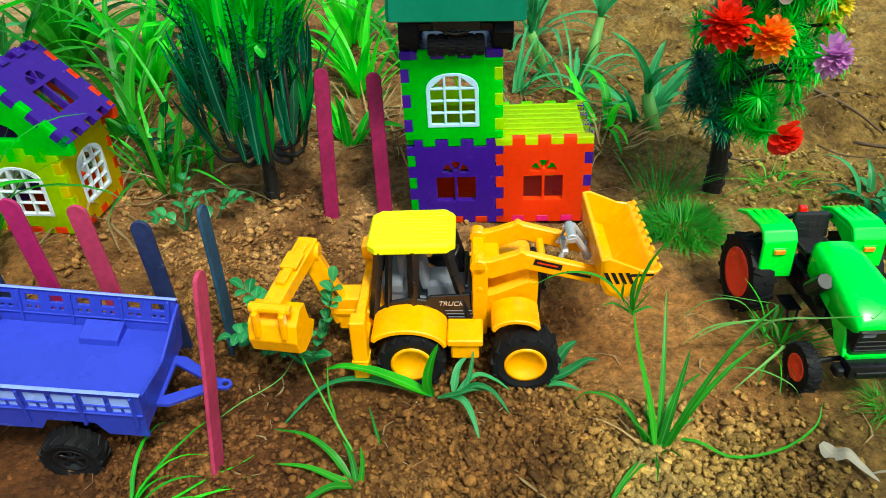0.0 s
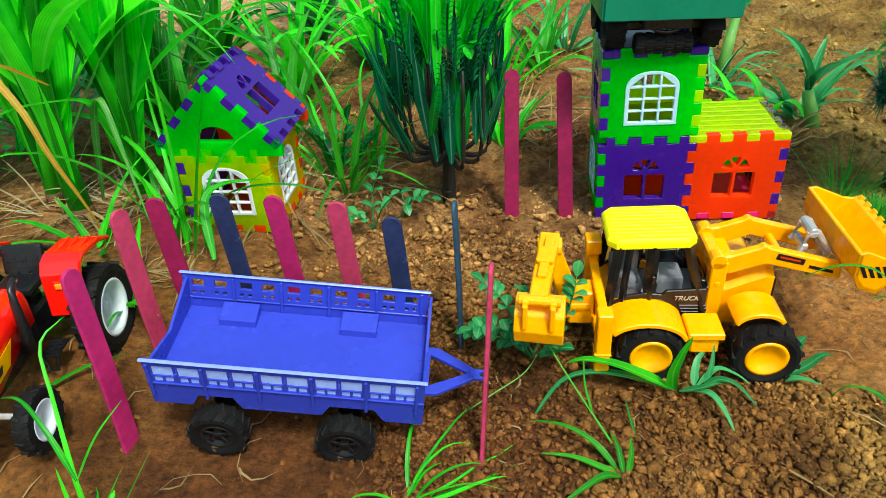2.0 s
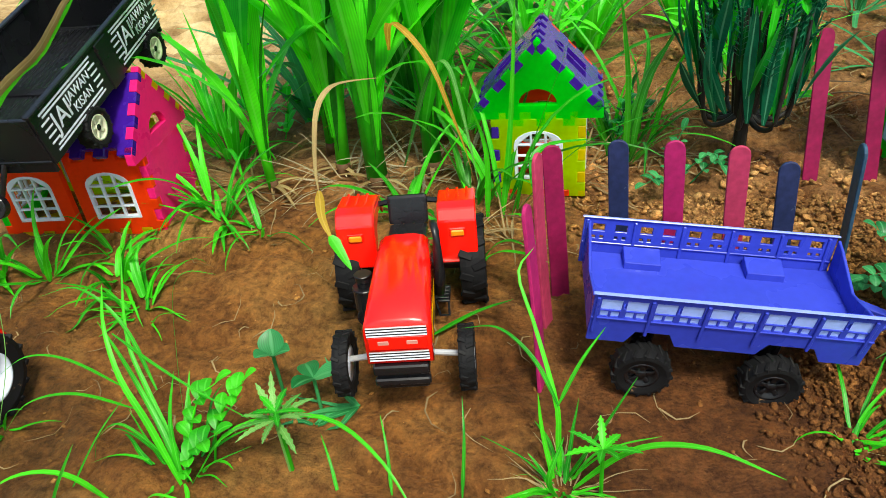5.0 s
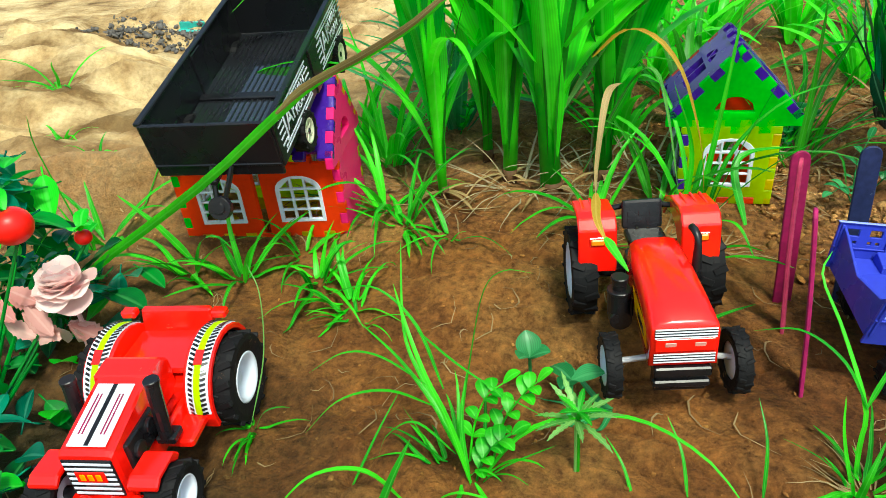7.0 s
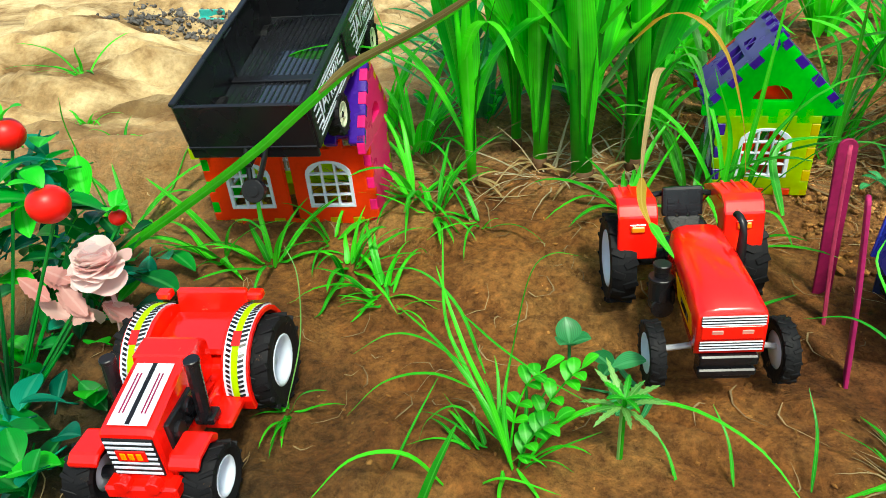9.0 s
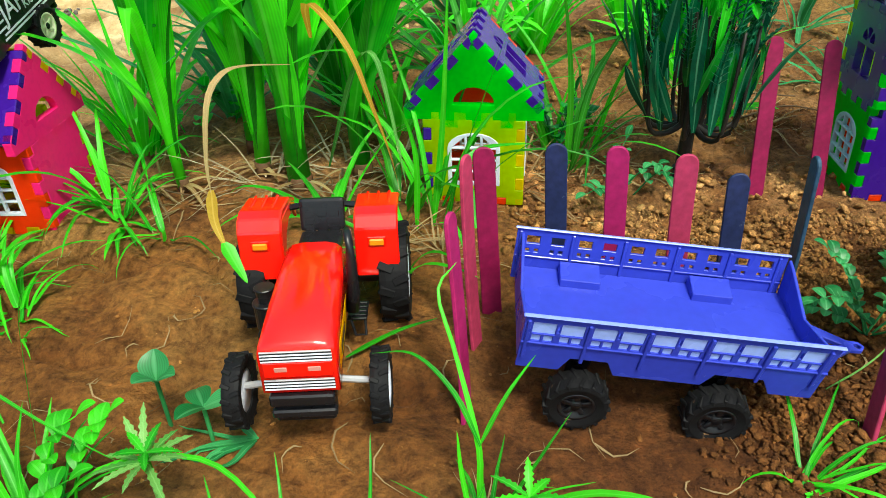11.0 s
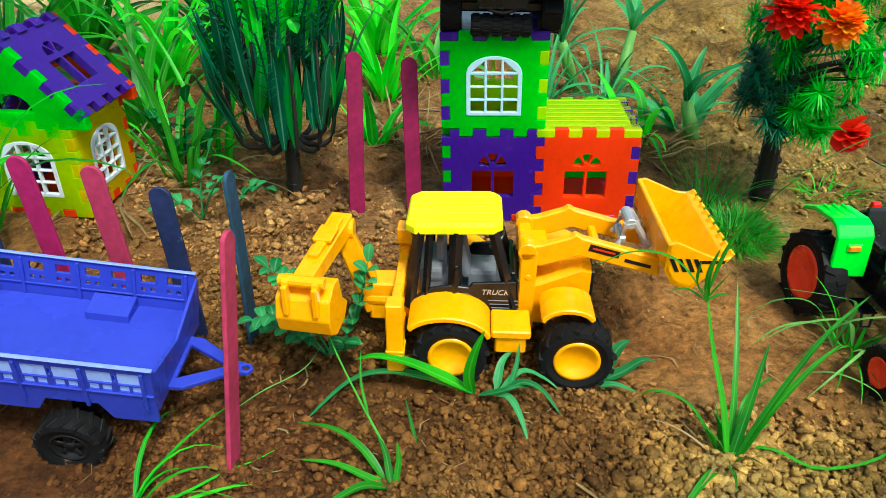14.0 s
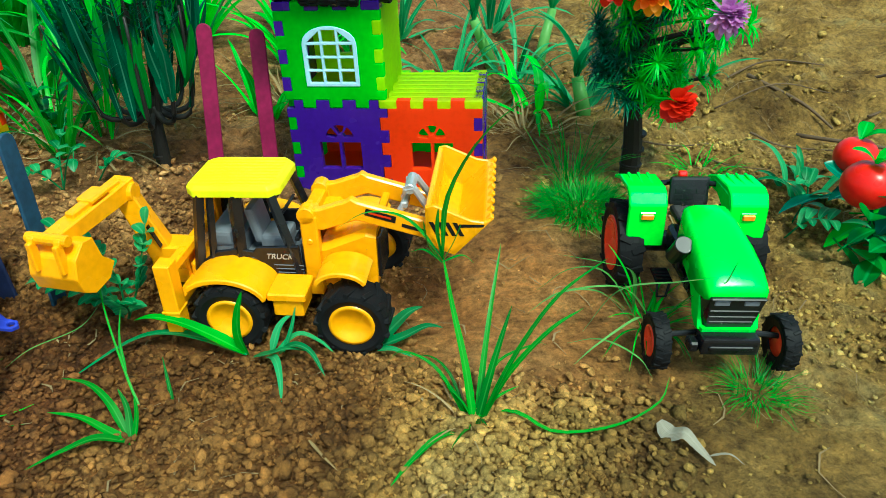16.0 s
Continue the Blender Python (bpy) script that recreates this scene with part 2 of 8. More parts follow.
# ---- ground ----
def soil_material(name, loose):
    m = bpy.data.materials.new(name)
    m.use_nodes = True
    n, l = m.node_tree.nodes, m.node_tree.links
    b = n["Principled BSDF"]
    co = n.new("ShaderNodeTexCoord")

    def noise_node(scale, detail=6, rough=0.6, lacunarity=2.0):
        t = n.new("ShaderNodeTexNoise")
        t.inputs["Scale"].default_value, t.inputs["Detail"].default_value, t.inputs["Roughness"].default_value = scale, detail, rough
        t.inputs["Lacunarity"].default_value = lacunarity
        l.new(co.outputs["Object"], t.inputs["Vector"])
        return t.outputs["Fac"]

    def ramp(fac, stops):
        r = n.new("ShaderNodeValToRGB")
        e = r.color_ramp.elements
        while len(e) < len(stops):
            e.new(0.5)
        for el, (p, c) in zip(e, stops):
            el.position, el.color = p, (*c, 1)
        l.new(fac, r.inputs[0])
        return r.outputs[0]

    def mix(a, b2, kind="MIX", fac=1.0):
        mx = n.new("ShaderNodeMix")
        mx.data_type, mx.blend_type = "RGBA", kind
        if isinstance(fac, float):
            mx.inputs[0].default_value = fac
        else:
            l.new(fac, mx.inputs[0])
        l.new(a, mx.inputs[6])
        l.new(b2, mx.inputs[7])
        return mx.outputs[2]

    def math_node(op, a, v):
        t = n.new("ShaderNodeMath")
        t.operation = op
        l.new(a, t.inputs[0])
        if isinstance(v, float):
            t.inputs[1].default_value = v
        else:
            l.new(v, t.inputs[1])
        return t.outputs[0]

    broad = ramp(noise_node(7, 5), [(0.32, (0.105, 0.040, 0.010)), (0.5, (0.200, 0.086, 0.022)), (0.68, (0.33, 0.165, 0.052))])
    # the dry, sandy stretch beyond the wide house; its sunlit paleness is painted in
    xyz = n.new("ShaderNodeSeparateXYZ")
    l.new(co.outputs["Object"], xyz.inputs[0])
    far = n.new("ShaderNodeMapRange")
    far.inputs["From Min"].default_value, far.inputs["From Max"].default_value = 0.90, 1.45
    dist = math_node("SUBTRACT", math_node("MULTIPLY", xyz.outputs["Y"], 0.62), xyz.outputs["X"])
    l.new(math_node("ADD", dist, math_node("MULTIPLY", noise_node(9, 4), 0.25)), far.inputs["Value"])
    sand = ramp(noise_node(16, 7, 0.65), [(0.3, (0.26, 0.15, 0.06)), (0.46, (0.52, 0.37, 0.18)), (0.62, (0.70, 0.55, 0.31))])
    # shadow bands of the sand's steps, painted as stretched dark streaks
    stretch = n.new("ShaderNodeMapping")
    stretch.inputs["Scale"].default_value = (2.6, 9.0, 4.0)
    l.new(co.outputs["Object"], stretch.inputs["Vector"])
    shadow_bands = n.new("ShaderNodeTexNoise")
    shadow_bands.inputs["Scale"].default_value, shadow_bands.inputs["Detail"].default_value, shadow_bands.inputs["Roughness"].default_value, shadow_bands.inputs["Distortion"].default_value = 1.6, 6, 0.62, 0.6
    l.new(stretch.outputs[0], shadow_bands.inputs["Vector"])
    sand = mix(sand, ramp(shadow_bands.outputs["Fac"], [(0.36, (0.30, 0.24, 0.17)), (0.44, (0.66, 0.61, 0.55)), (0.58, (1.0, 0.98, 0.93))]), "MULTIPLY")
    # ochre trodden soil on the path and by the green tractor
    side = n.new("ShaderNodeMapRange")
    side.inputs["From Min"].default_value, side.inputs["From Max"].default_value = 0.16, 0.30
    off = n.new("ShaderNodeMath")
    off.operation = "ABSOLUTE"
    l.new(math_node("ADD", xyz.outputs["X"], 0.04), off.inputs[0])
    l.new(math_node("ADD", off.outputs[0], math_node("MULTIPLY", noise_node(14, 4), 0.12)), side.inputs["Value"])
    ochre = ramp(noise_node(11, 6, 0.65), [(0.3, (0.165, 0.060, 0.014)), (0.5, (0.295, 0.124, 0.031)), (0.7, (0.39, 0.205, 0.060))])
    broad = mix(broad, ochre, "MIX", side.outputs[0])
    # drier, paler soil round the toy houses and the trees
    dry = n.new("ShaderNodeMapRange")
    dry.inputs["From Min"].default_value, dry.inputs["From Max"].default_value = 0.38, 0.50
    l.new(math_node("ADD", xyz.outputs["Y"], math_node("MULTIPLY", math_node("SUBTRACT", noise_node(15, 5), 0.5), 0.2)), dry.inputs["Value"])
    pale = ramp(noise_node(13, 6, 0.65), [(0.3, (0.160, 0.064, 0.020)), (0.5, (0.300, 0.142, 0.050)), (0.7, (0.44, 0.245, 0.105))])
    broad = mix(broad, pale, "MIX", dry.outputs[0])
    # darker, reddish soil round the blue trailer; its shade is put into the colour
    trailer_shade = n.new("ShaderNodeMapRange")
    trailer_shade.inputs["From Min"].default_value, trailer_shade.inputs["From Max"].default_value = 0.17, 0.08
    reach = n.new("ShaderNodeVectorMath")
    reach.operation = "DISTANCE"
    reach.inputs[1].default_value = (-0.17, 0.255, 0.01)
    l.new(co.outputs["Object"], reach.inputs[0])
    l.new(math_node("ADD", reach.outputs["Value"], math_node("MULTIPLY", math_node("SUBTRACT", noise_node(16, 5), 0.5), 0.14)), trailer_shade.inputs["Value"])
    shaded_soil = ramp(noise_node(22, 6, 0.65), [(0.3, (0.060, 0.020, 0.006)), (0.5, (0.130, 0.046, 0.013)), (0.7, (0.22, 0.088, 0.028))])
    broad = mix(broad, shaded_soil, "MIX", math_node("MULTIPLY", trailer_shade.outputs[0], 0.85))
    # olive soil on the side of the green tractor
    right = n.new("ShaderNodeMapRange")
    right.inputs["From Min"].default_value, right.inputs["From Max"].default_value = 0.10, 0.26
    l.new(math_node("ADD", xyz.outputs["X"], math_node("MULTIPLY", noise_node(13, 4), 0.12)), right.inputs["Value"])
    olive = ramp(noise_node(12, 6, 0.65), [(0.3, (0.095, 0.052, 0.014)), (0.45, (0.245, 0.148, 0.038)), (0.56, (0.36, 0.225, 0.062)), (0.7, (0.33, 0.260, 0.105))])
    broad = mix(broad, olive, "MIX", right.outputs[0])
    # smooth reddish tan patch between the digger and the green tractor
    bare = n.new("ShaderNodeMapRange")
    bare.inputs["From Min"].default_value, bare.inputs["From Max"].default_value = 0.095, 0.055
    span = n.new("ShaderNodeVectorMath")
    span.operation = "DISTANCE"
    span.inputs[1].default_value = (0.138, 0.388, 0.01)
    l.new(co.outputs["Object"], span.inputs[0])
    l.new(math_node("ADD", span.outputs["Value"], math_node("MULTIPLY", math_node("SUBTRACT", noise_node(20, 5), 0.5), 0.08)), bare.inputs["Value"])
    tan = ramp(noise_node(16, 6, 0.6), [(0.3, (0.30, 0.125, 0.034)), (0.5, (0.46, 0.215, 0.064)), (0.7, (0.53, 0.285, 0.10))])
    tone = mix(broad, tan, "MIX", bare.outputs[0])
    # darker, smoother soil at the foot of the berry bush
    darkish = n.new("ShaderNodeMapRange")
    darkish.inputs["From Min"].default_value, darkish.inputs["From Max"].default_value = 0.21, 0.10
    gap = n.new("ShaderNodeVectorMath")
    gap.operation = "DISTANCE"
    gap.inputs[1].default_value = (-0.66, 0.115, 0.01)
    l.new(co.outputs["Object"], gap.inputs[0])
    l.new(math_node("ADD", gap.outputs["Value"], math_node("MULTIPLY", math_node("SUBTRACT", noise_node(18, 5), 0.5), 0.16)), darkish.inputs["Value"])
    dark_part = ramp(noise_node(30, 6, 0.65), [(0.3, (0.022, 0.015, 0.007)), (0.5, (0.05, 0.034, 0.014)), (0.7, (0.10, 0.066, 0.026))])
    tone = mix(tone, dark_part, "MIX", darkish.outputs[0])
    fine = ramp(noise_node(170, 8, 0.75), [(0.3, (0.28, 0.25, 0.23)), (0.5, (1, 1, 1)), (0.72, (1.8, 1.7, 1.58))])
    tone = mix(tone, fine, "MULTIPLY")
    patch = ramp(noise_node(26, 5, 0.7), [(0.33, (0.80, 0.72, 0.64)), (0.46, (1.12, 1.08, 1.04)), (0.68, (1.42, 1.36, 1.24))])
    tone = mix(tone, patch, "MULTIPLY")
    grit = ramp(noise_node(150, 6, 0.7), [(0.3, (0.78, 0.76, 0.72)), (0.5, (1, 1, 1)), (0.7, (1.2, 1.18, 1.15))])
    tone = mix(tone, mix(sand, grit, "MULTIPLY"), "MIX", far.outputs[0])
    if loose:
        geo = n.new("ShaderNodeNewGeometry")
        piece = ramp(geo.outputs["Random Per Island"], [(0.0, (0.78, 0.84, 0.84)), (0.6, (1.35, 1.50, 1.50)), (1.0, (2.0, 2.2, 2.2))])
        tone = mix(tone, piece, "MULTIPLY")
    l.new(tone, b.inputs["Base Color"])
    patch_rough = n.new("ShaderNodeMapRange")
    patch_rough.inputs["To Min"].default_value, patch_rough.inputs["To Max"].default_value = 0.9, 0.55
    l.new(darkish.outputs[0], patch_rough.inputs["Value"])
    l.new(patch_rough.outputs[0], b.inputs["Roughness"])
    b.inputs["Specular IOR Level"].default_value = 0.2
    h = math_node("ADD", noise_node(300, 8, 0.75), math_node("MULTIPLY", noise_node(55, 7, 0.65), 2.2))
    even = n.new("ShaderNodeMapRange")
    even.inputs["To Min"].default_value, even.inputs["To Max"].default_value = 1.0, 0.25
    l.new(far.outputs[0], even.inputs["Value"])
    h = math_node("MULTIPLY", h, even.outputs[0])
    bp = n.new("ShaderNodeBump")
    bp.inputs["Strength"].default_value, bp.inputs["Distance"].default_value = 1.0, 0.004 if loose else 0.008
    l.new(h, bp.inputs["Height"])
    l.new(bp.outputs[0], b.inputs["Normal"])
    return m


SOIL = soil_material("brown_soil", False)
CRUMB = soil_material("loose_brown_soil", True)


def crumbly(x, y):
    """1 where the soil is a bed of loose crumbs, 0 where it is trodden smooth."""
    front = sstep(-17, -9, x) * sstep(24, 14, x) * sstep(36, 29, y)
    return max(front, 0.6 * sstep(-22, -12, x) * sstep(11, 5, x) * sstep(30, 36, y)) * (1 - 0.9 * sstep(7.5, 4.5, math.hypot(x - 13.8, y - 38.8)))


def soil_z(x, y):
    z = ground_z(x, y)
    if abs(x) < 130 and y < 150:
        rough = sstep(44, 58, y)
        lump = noise.fractal((x * 0.16, y * 0.16, 0.5), 0.9, 2.0, 3) * 0.28
        fine = noise.fractal((x * 0.9, y * 0.9, 4.5), 0.8, 2.1, 3) * (0.12 + 0.10 * crumbly(x, y) + 0.22 * rough + 0.12 * sstep(20, 26, x))
        z += lump * (0.5 + 1.9 * rough) + fine
        bed = sstep(33, 41, y) * sstep(-26, -19, x) * sstep(24, 14, x) * (1 - 0.85 * sstep(-6, -2, x) * sstep(15, 11, x) * sstep(46, 50, y) * sstep(62, 58, y))
        if bed > 0:
            z += bed * (0.42 * noise.fractal((x * 0.38, y * 0.38, 2.2), 0.8, 2.2, 3) + 0.5 * max(noise.noise((x * 0.2, y * 0.26, 6.6)), 0.0) - 0.3 * sstep(0.07, 0.0, abs(noise.noise((x * 0.3, y * 0.34, 1.7)))))
        crust = sstep(21, 27, x) * sstep(70, 60, y)
        if crust > 0:
            n1 = noise.noise((x * 0.55, y * 0.7, 3.3)) + 0.5 * noise.noise((x * 1.15, y * 1.4, 8.1))
            z += crust * (0.5 * sstep(28, 34, y) + 0.2) * (0.55 * sstep(-0.05, 0.12, n1) + 0.45 * noise.noise((x * 0.3, y * 0.42, 5.5)) - 0.4)
        back = sstep(14, 24, x) * sstep(56, 68, y)
        if back > 0:
            z += back * (2.2 * noise.fractal((x * 0.09, y * 0.14, 3.5), 0.8, 2.2, 4) + 0.8 * noise.ridged_multi_fractal((x * 0.12, y * 0.2, 5.0), 0.9, 2.1, 4, 1.0, 2.0) - 0.8)
        path = sstep(-20, -30, x) * sstep(46, 36, y)
        if path > 0:
            z += path * (1.1 * noise.fractal((x * 0.10 + 3.0, y * 0.22 + x * 0.06, 7.5), 0.9, 2.0, 3) - 0.55 * sstep(0.09, 0.0, abs(noise.noise((x * 0.12 + 0.03 * y, y * 0.2, 9.5)))))
        wild = sstep(-65, -73, x) * sstep(34, 46, y)
        if wild > 0:
            z += wild * (4.5 * noise.fractal((x * 0.035, y * 0.11, 2.5), 1.0, 2.2, 3) + 2.2 * abs(noise.noise((x * 0.05 + 2.0, y * 0.17, 6.0))) + 0.5 * noise.ridged_multi_fractal((x * 0.06, y * 0.20, 1.0), 1.0, 2.1, 3, 1.0, 2.0))
    return z


def grid_axis(stops):
    """Coordinates from (start, step) stretches."""
    out, (v, _) = [], stops[0]
    for (a, step), (b, _) in zip(stops, stops[1:]):
        v = a
        while v < b - 1e-6:
            out.append(v)
            v += step
    return out + [stops[-1][0]]


def build_ground():
    xs = grid_axis([(-6000, 1500), (-1500, 300), (-300, 40), (-130, 1.2), (-80, 0.36), (42, 0.9), (80, 12), (300, 300), (1500, 1500), (6000, 0)])
    ys = grid_axis([(-6000, 1500), (-1500, 300), (-300, 40), (-60, 6), (0, 0.9), (8, 0.36), (62, 0.8), (120, 5), (240, 40), (600, 300), (1500, 1500), (6000, 0)])
    verts = [(x * CM, y * CM, soil_z(x, y) * CM) for y in ys for x in xs]
    w = len(xs)
    faces = [(j * w + i, j * w + i + 1, (j + 1) * w + i + 1, (j + 1) * w + i) for j in range(len(ys) - 1) for i in range(w - 1)]
    me = bpy.data.meshes.new("ground")
    me.from_pydata(verts, [], faces)
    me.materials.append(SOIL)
    me.shade_smooth()
    return tagged(new("ground", me), "bare brown garden soil, trodden smooth and crumbly in places", "soil", kind="structure")


build_ground()


def clod_mesh(seed):
    rnd = random.Random(seed)
    bm = bmesh.new()
    bmesh.ops.create_icosphere(bm, subdivisions=1, radius=1)
    s = Vector((rnd.uniform(0.65, 1.45), rnd.uniform(0.65, 1.25), rnd.uniform(0.45, 0.85)))
    for v in bm.verts:
        v.co = Vector((v.co.x * s.x, v.co.y * s.y, v.co.z * s.z)) * (1 + 0.95 * noise.noise(v.co * 2.1 + Vector((seed * 7.7, 0, 0))))
    co = [v.co.copy() for v in bm.verts]
    bm.verts.index_update()
    fa = [tuple(v.index for v in f.verts) for f in bm.faces]
    bm.free()
    return co, fa


def scatter_clods(name, label, count, seed, region, sizes, span=(-75, 42, 12, 70), power=2.0):
    """Loose crumbs of soil, joined: region(x, y) gives the chance to lie there."""
    rnd = random.Random(seed)
    kinds = [clod_mesh(k) for k in range(10)]
    verts, faces = [], []
    made = 0
    while made < count:
        x, y = rnd.uniform(span[0], span[1]), rnd.uniform(span[2], span[3])
        if rnd.random() > region(x, y):
            continue
        made += 1
        co, fa = kinds[rnd.randrange(10)]
        r = sizes[0] + (sizes[1] - sizes[0]) * rnd.random() ** power
        q = Euler((rnd.uniform(-0.9, 0.9), rnd.uniform(-0.9, 0.9), rnd.uniform(0, 6.28))).to_matrix() * r
        o = Vector((x, y, soil_z(x, y) + r * rnd.uniform(0.35, 1.0)))
        base = len(verts)
        verts += [tuple((o + q @ c) * CM) for c in co]
        faces += [tuple(base + i for i in f) for f in fa]
    me = bpy.data.meshes.new(name)
    me.from_pydata(verts, [], faces)
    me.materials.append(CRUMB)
    me.shade_smooth()
    return tagged(new(name, me), label, "soil", kind="stuff")


scatter_clods("soil_crumbs", "loose reddish-brown soil crumbs lying over the bed", 26000, 5, lambda x, y: crumbly(x, y) * (0.4 + 0.6 * sstep(-0.25, 0.2, noise.noise((x * 0.12, y * 0.12, 8)))), (0.05, 0.21), (-22, 25, 17, 48), 1.8)
scatter_clods("soil_crumbs", "coarser clods of reddish-brown soil before the digger", 1500, 7, lambda x, y: crumbly(x, y) * (0.35 + 0.65 * sstep(2, 10, x)), (0.15, 0.36), (-10, 22, 20, 36), 2.6)
scatter_clods("soil_crumbs", "rough broken soil beside the green tractor", 5000, 9, lambda x, y: sstep(23, 29, x) * sstep(29, 36, y) * (0.1 + 0.7 * sstep(-0.1, 0.25, noise.noise((x * 0.15, y * 0.25, 4)))), (0.05, 0.2), (22, 46, 24, 64), 2.4)
scatter_clods("soil_lumps", "scattered dry soil lumps on the trodden ground", 3000, 6, lambda x, y: 0.25 + 0.35 * sstep(12, 22, x), (0.04, 0.17), (-75, 42, 12, 56), 3.0)
scatter_clods("soil_lumps", "rough clods of dry soil behind the toy houses", 2600, 8, lambda x, y: 0.15 + 0.85 * sstep(-0.1, 0.35, noise.noise((x * 0.1, y * 0.1, 2))), (0.06, 0.4), (-45, 45, 50, 95), 3.2)
scatter_clods("soil_lumps", "chunky clods of reddish soil behind the blue trailer", 1500, 10, lambda x, y: 0.25 + 0.75 * sstep(-0.15, 0.25, noise.noise((x * 0.14, y * 0.14, 3))), (0.08, 0.38), (-26, 2, 35, 54), 2.6)
scatter_clods("soil_lumps", "rough clods of olive soil behind the flowering tree", 700, 12, lambda x, y: 0.12 + 0.88 * sstep(-0.1, 0.3, noise.noise((x * 0.09, y * 0.13, 6))), (0.08, 0.4), (18, 72, 58, 118), 3.0)


# ---- toy houses of interlocking panels ----
CORE, TOOTH, PITCH = 5.6, 0.55, 6.2
HALF = CORE / 2


def slots():
    step = (CORE - 1.2) / 5
    return [-HALF] + [-HALF + 0.6 + step * i for i in range(6)] + [HALF]


def panel_outline(edges):
    """Outline of a square panel. edges: bottom, right, top, left, each '' (plain), 'o' (odd teeth), 'e' (even teeth) or 'c' (even teeth with corners)."""
    pts = []
    b = slots()
    for k, kind in enumerate(edges):
        a = k * math.pi / 2
        ca, sa = round(math.cos(a)), round(math.sin(a))
        path = [(-HALF, -HALF)]
        if kind:
            for i in range(7):
                if (i % 2 == 1) != (kind == "o"):
                    continue
                lo, hi = b[i], b[i + 1]
                if kind == "c" and i == 0:
                    lo -= TOOTH
                if kind == "c" and i == 6:
                    hi += TOOTH
                path += [(lo, -HALF), (lo, -HALF - TOOTH), (hi, -HALF - TOOTH), (hi, -HALF)]
        pts += [(p[0] * ca - p[1] * sa, p[0] * sa + p[1] * ca) for p in path]
    out = []
    for p in pts:
        if not out or (abs(out[-1][0] - p[0]) + abs(out[-1][1] - p[1])) > 1e-4:
            out.append(p)
    if abs(out[0][0] - out[-1][0]) + abs(out[0][1] - out[-1][1]) < 1e-4:
        out.pop()
    changed = True
    while changed:
        changed = False
        for i in range(len(out)):
            a, c = out[i - 1], out[(i + 1) % len(out)]
            if abs(a[0] - c[0]) + abs(a[1] - c[1]) < 1e-4:
                drop = sorted({i, (i + 1) % len(out)}, reverse=True)
                for j in drop:
                    out.pop(j)
                changed = True
                break
    return out


def rect(x0, z0, x1, z1):
    return [(x0, z0), (x1, z0), (x1, z1), (x0, z1)]


def arch(x0, z0, x1, z1, rise, n=10):
    """A rectangle with a round head."""
    c, r = (x0 + x1) / 2, (x1 - x0) / 2
    return [(x0, z0), (x1, z0)] + [(c + r * math.cos(math.pi * i / n), z1 + rise * math.sin(math.pi * i / n)) for i in range(n + 1)]


def fan(cx, z, r0, r1, a0, a1, n=4):
    ang = [radians(a0 + (a1 - a0) * i / n) for i in range(n + 1)]
    return [(cx + r1 * math.cos(a), z + r1 * math.sin(a)) for a in ang] + [(cx + r0 * math.cos(a), z + r0 * math.sin(a)) for a in ang[::-1]]


COTTAGE = [rect(-1.4, -1.5, -0.09, 0.45), rect(0.09, -1.5, 1.4, 0.45)] + [fan(0, 0.72, 0.28, 0.95, a, b) for a, b in ((8, 55), (68, 112), (125, 172))]


def grid_window():
    """White arched window frame with glazing bars, at the middle of a panel."""
    w, z0, z1, rise = 1.75, -1.9, 0.8, 1.1
    holes = []
    cols, rows = [-1.56, -0.52, 0.52, 1.56], [-1.72, -0.88, -0.04, 0.80]
    for i in range(3):
        for j in range(3):
            holes.append(rect(cols[i] + 0.08, rows[j] + 0.06, cols[i + 1] - 0.08, rows[j + 1] - 0.06))
    holes += [[(-1.42, 0.9), (-0.6, 0.9), (-0.6, 1.58)], [(-0.44, 0.9), (0.44, 0.9), (0.44, 1.66), (-0.44, 1.66)], [(0.6, 0.9), (1.42, 0.9), (0.6, 1.58)]]
    return plate(arch(-w, z0, w, z1, rise), holes, 0.3, 0.03)


def panel(house, m, color, edges, opening=None, label="", ribs=0, bars=WHITE):
    """One panel; its outer face looks along -y before m turns it."""
    holes = []
    if opening == "grid":
        holes = [arch(-1.65, -1.8, 1.65, 0.8, 1.0)]
    if opening == "cottage":
        holes = COTTAGE
    bm = plate(panel_outline(edges), holes, TOOTH, 0.06)
    strips = []
    for i in range(ribs):
        strips.append(box(CORE * 0.96, 0.05, 0.22, 0, -0.03, -HALF + 0.3 + i * (CORE - 0.6) / max(ribs - 1, 1) - 0.11, 0.03))
    ob = part("wall_panel", bm, color, house, label)
    ob.matrix_local = m
    for s in strips:
        part("rib", s, color, ob)
    if opening == "grid":
        f = part("window_frame", grid_window(), bars, ob, "pale window frame with glazing bars")
        f.matrix_local = place(0, -0.06, 0)
    return ob


O = (HALF + TOOTH / 2)  # from the middle of a cube to the middle of its wall


def front(cx, cy, cz):
    return place(cx, cy - HALF - TOOTH, cz)


def back(cx, cy, cz):
    return place(cx, cy + HALF + TOOTH, cz, rz=180)


def left(cx, cy, cz):
    return place(cx - HALF - TOOTH, cy, cz, rz=-90)


def right(cx, cy, cz):
    return place(cx + HALF + TOOTH, cy, cz, rz=90)


def top(cx, cy, cz):
    return place(cx, cy, cz + HALF + TOOTH, rx=-90)


def base(cx, cy, cz):
    return place(cx, cy, cz - HALF - TOOTH, rx=90)


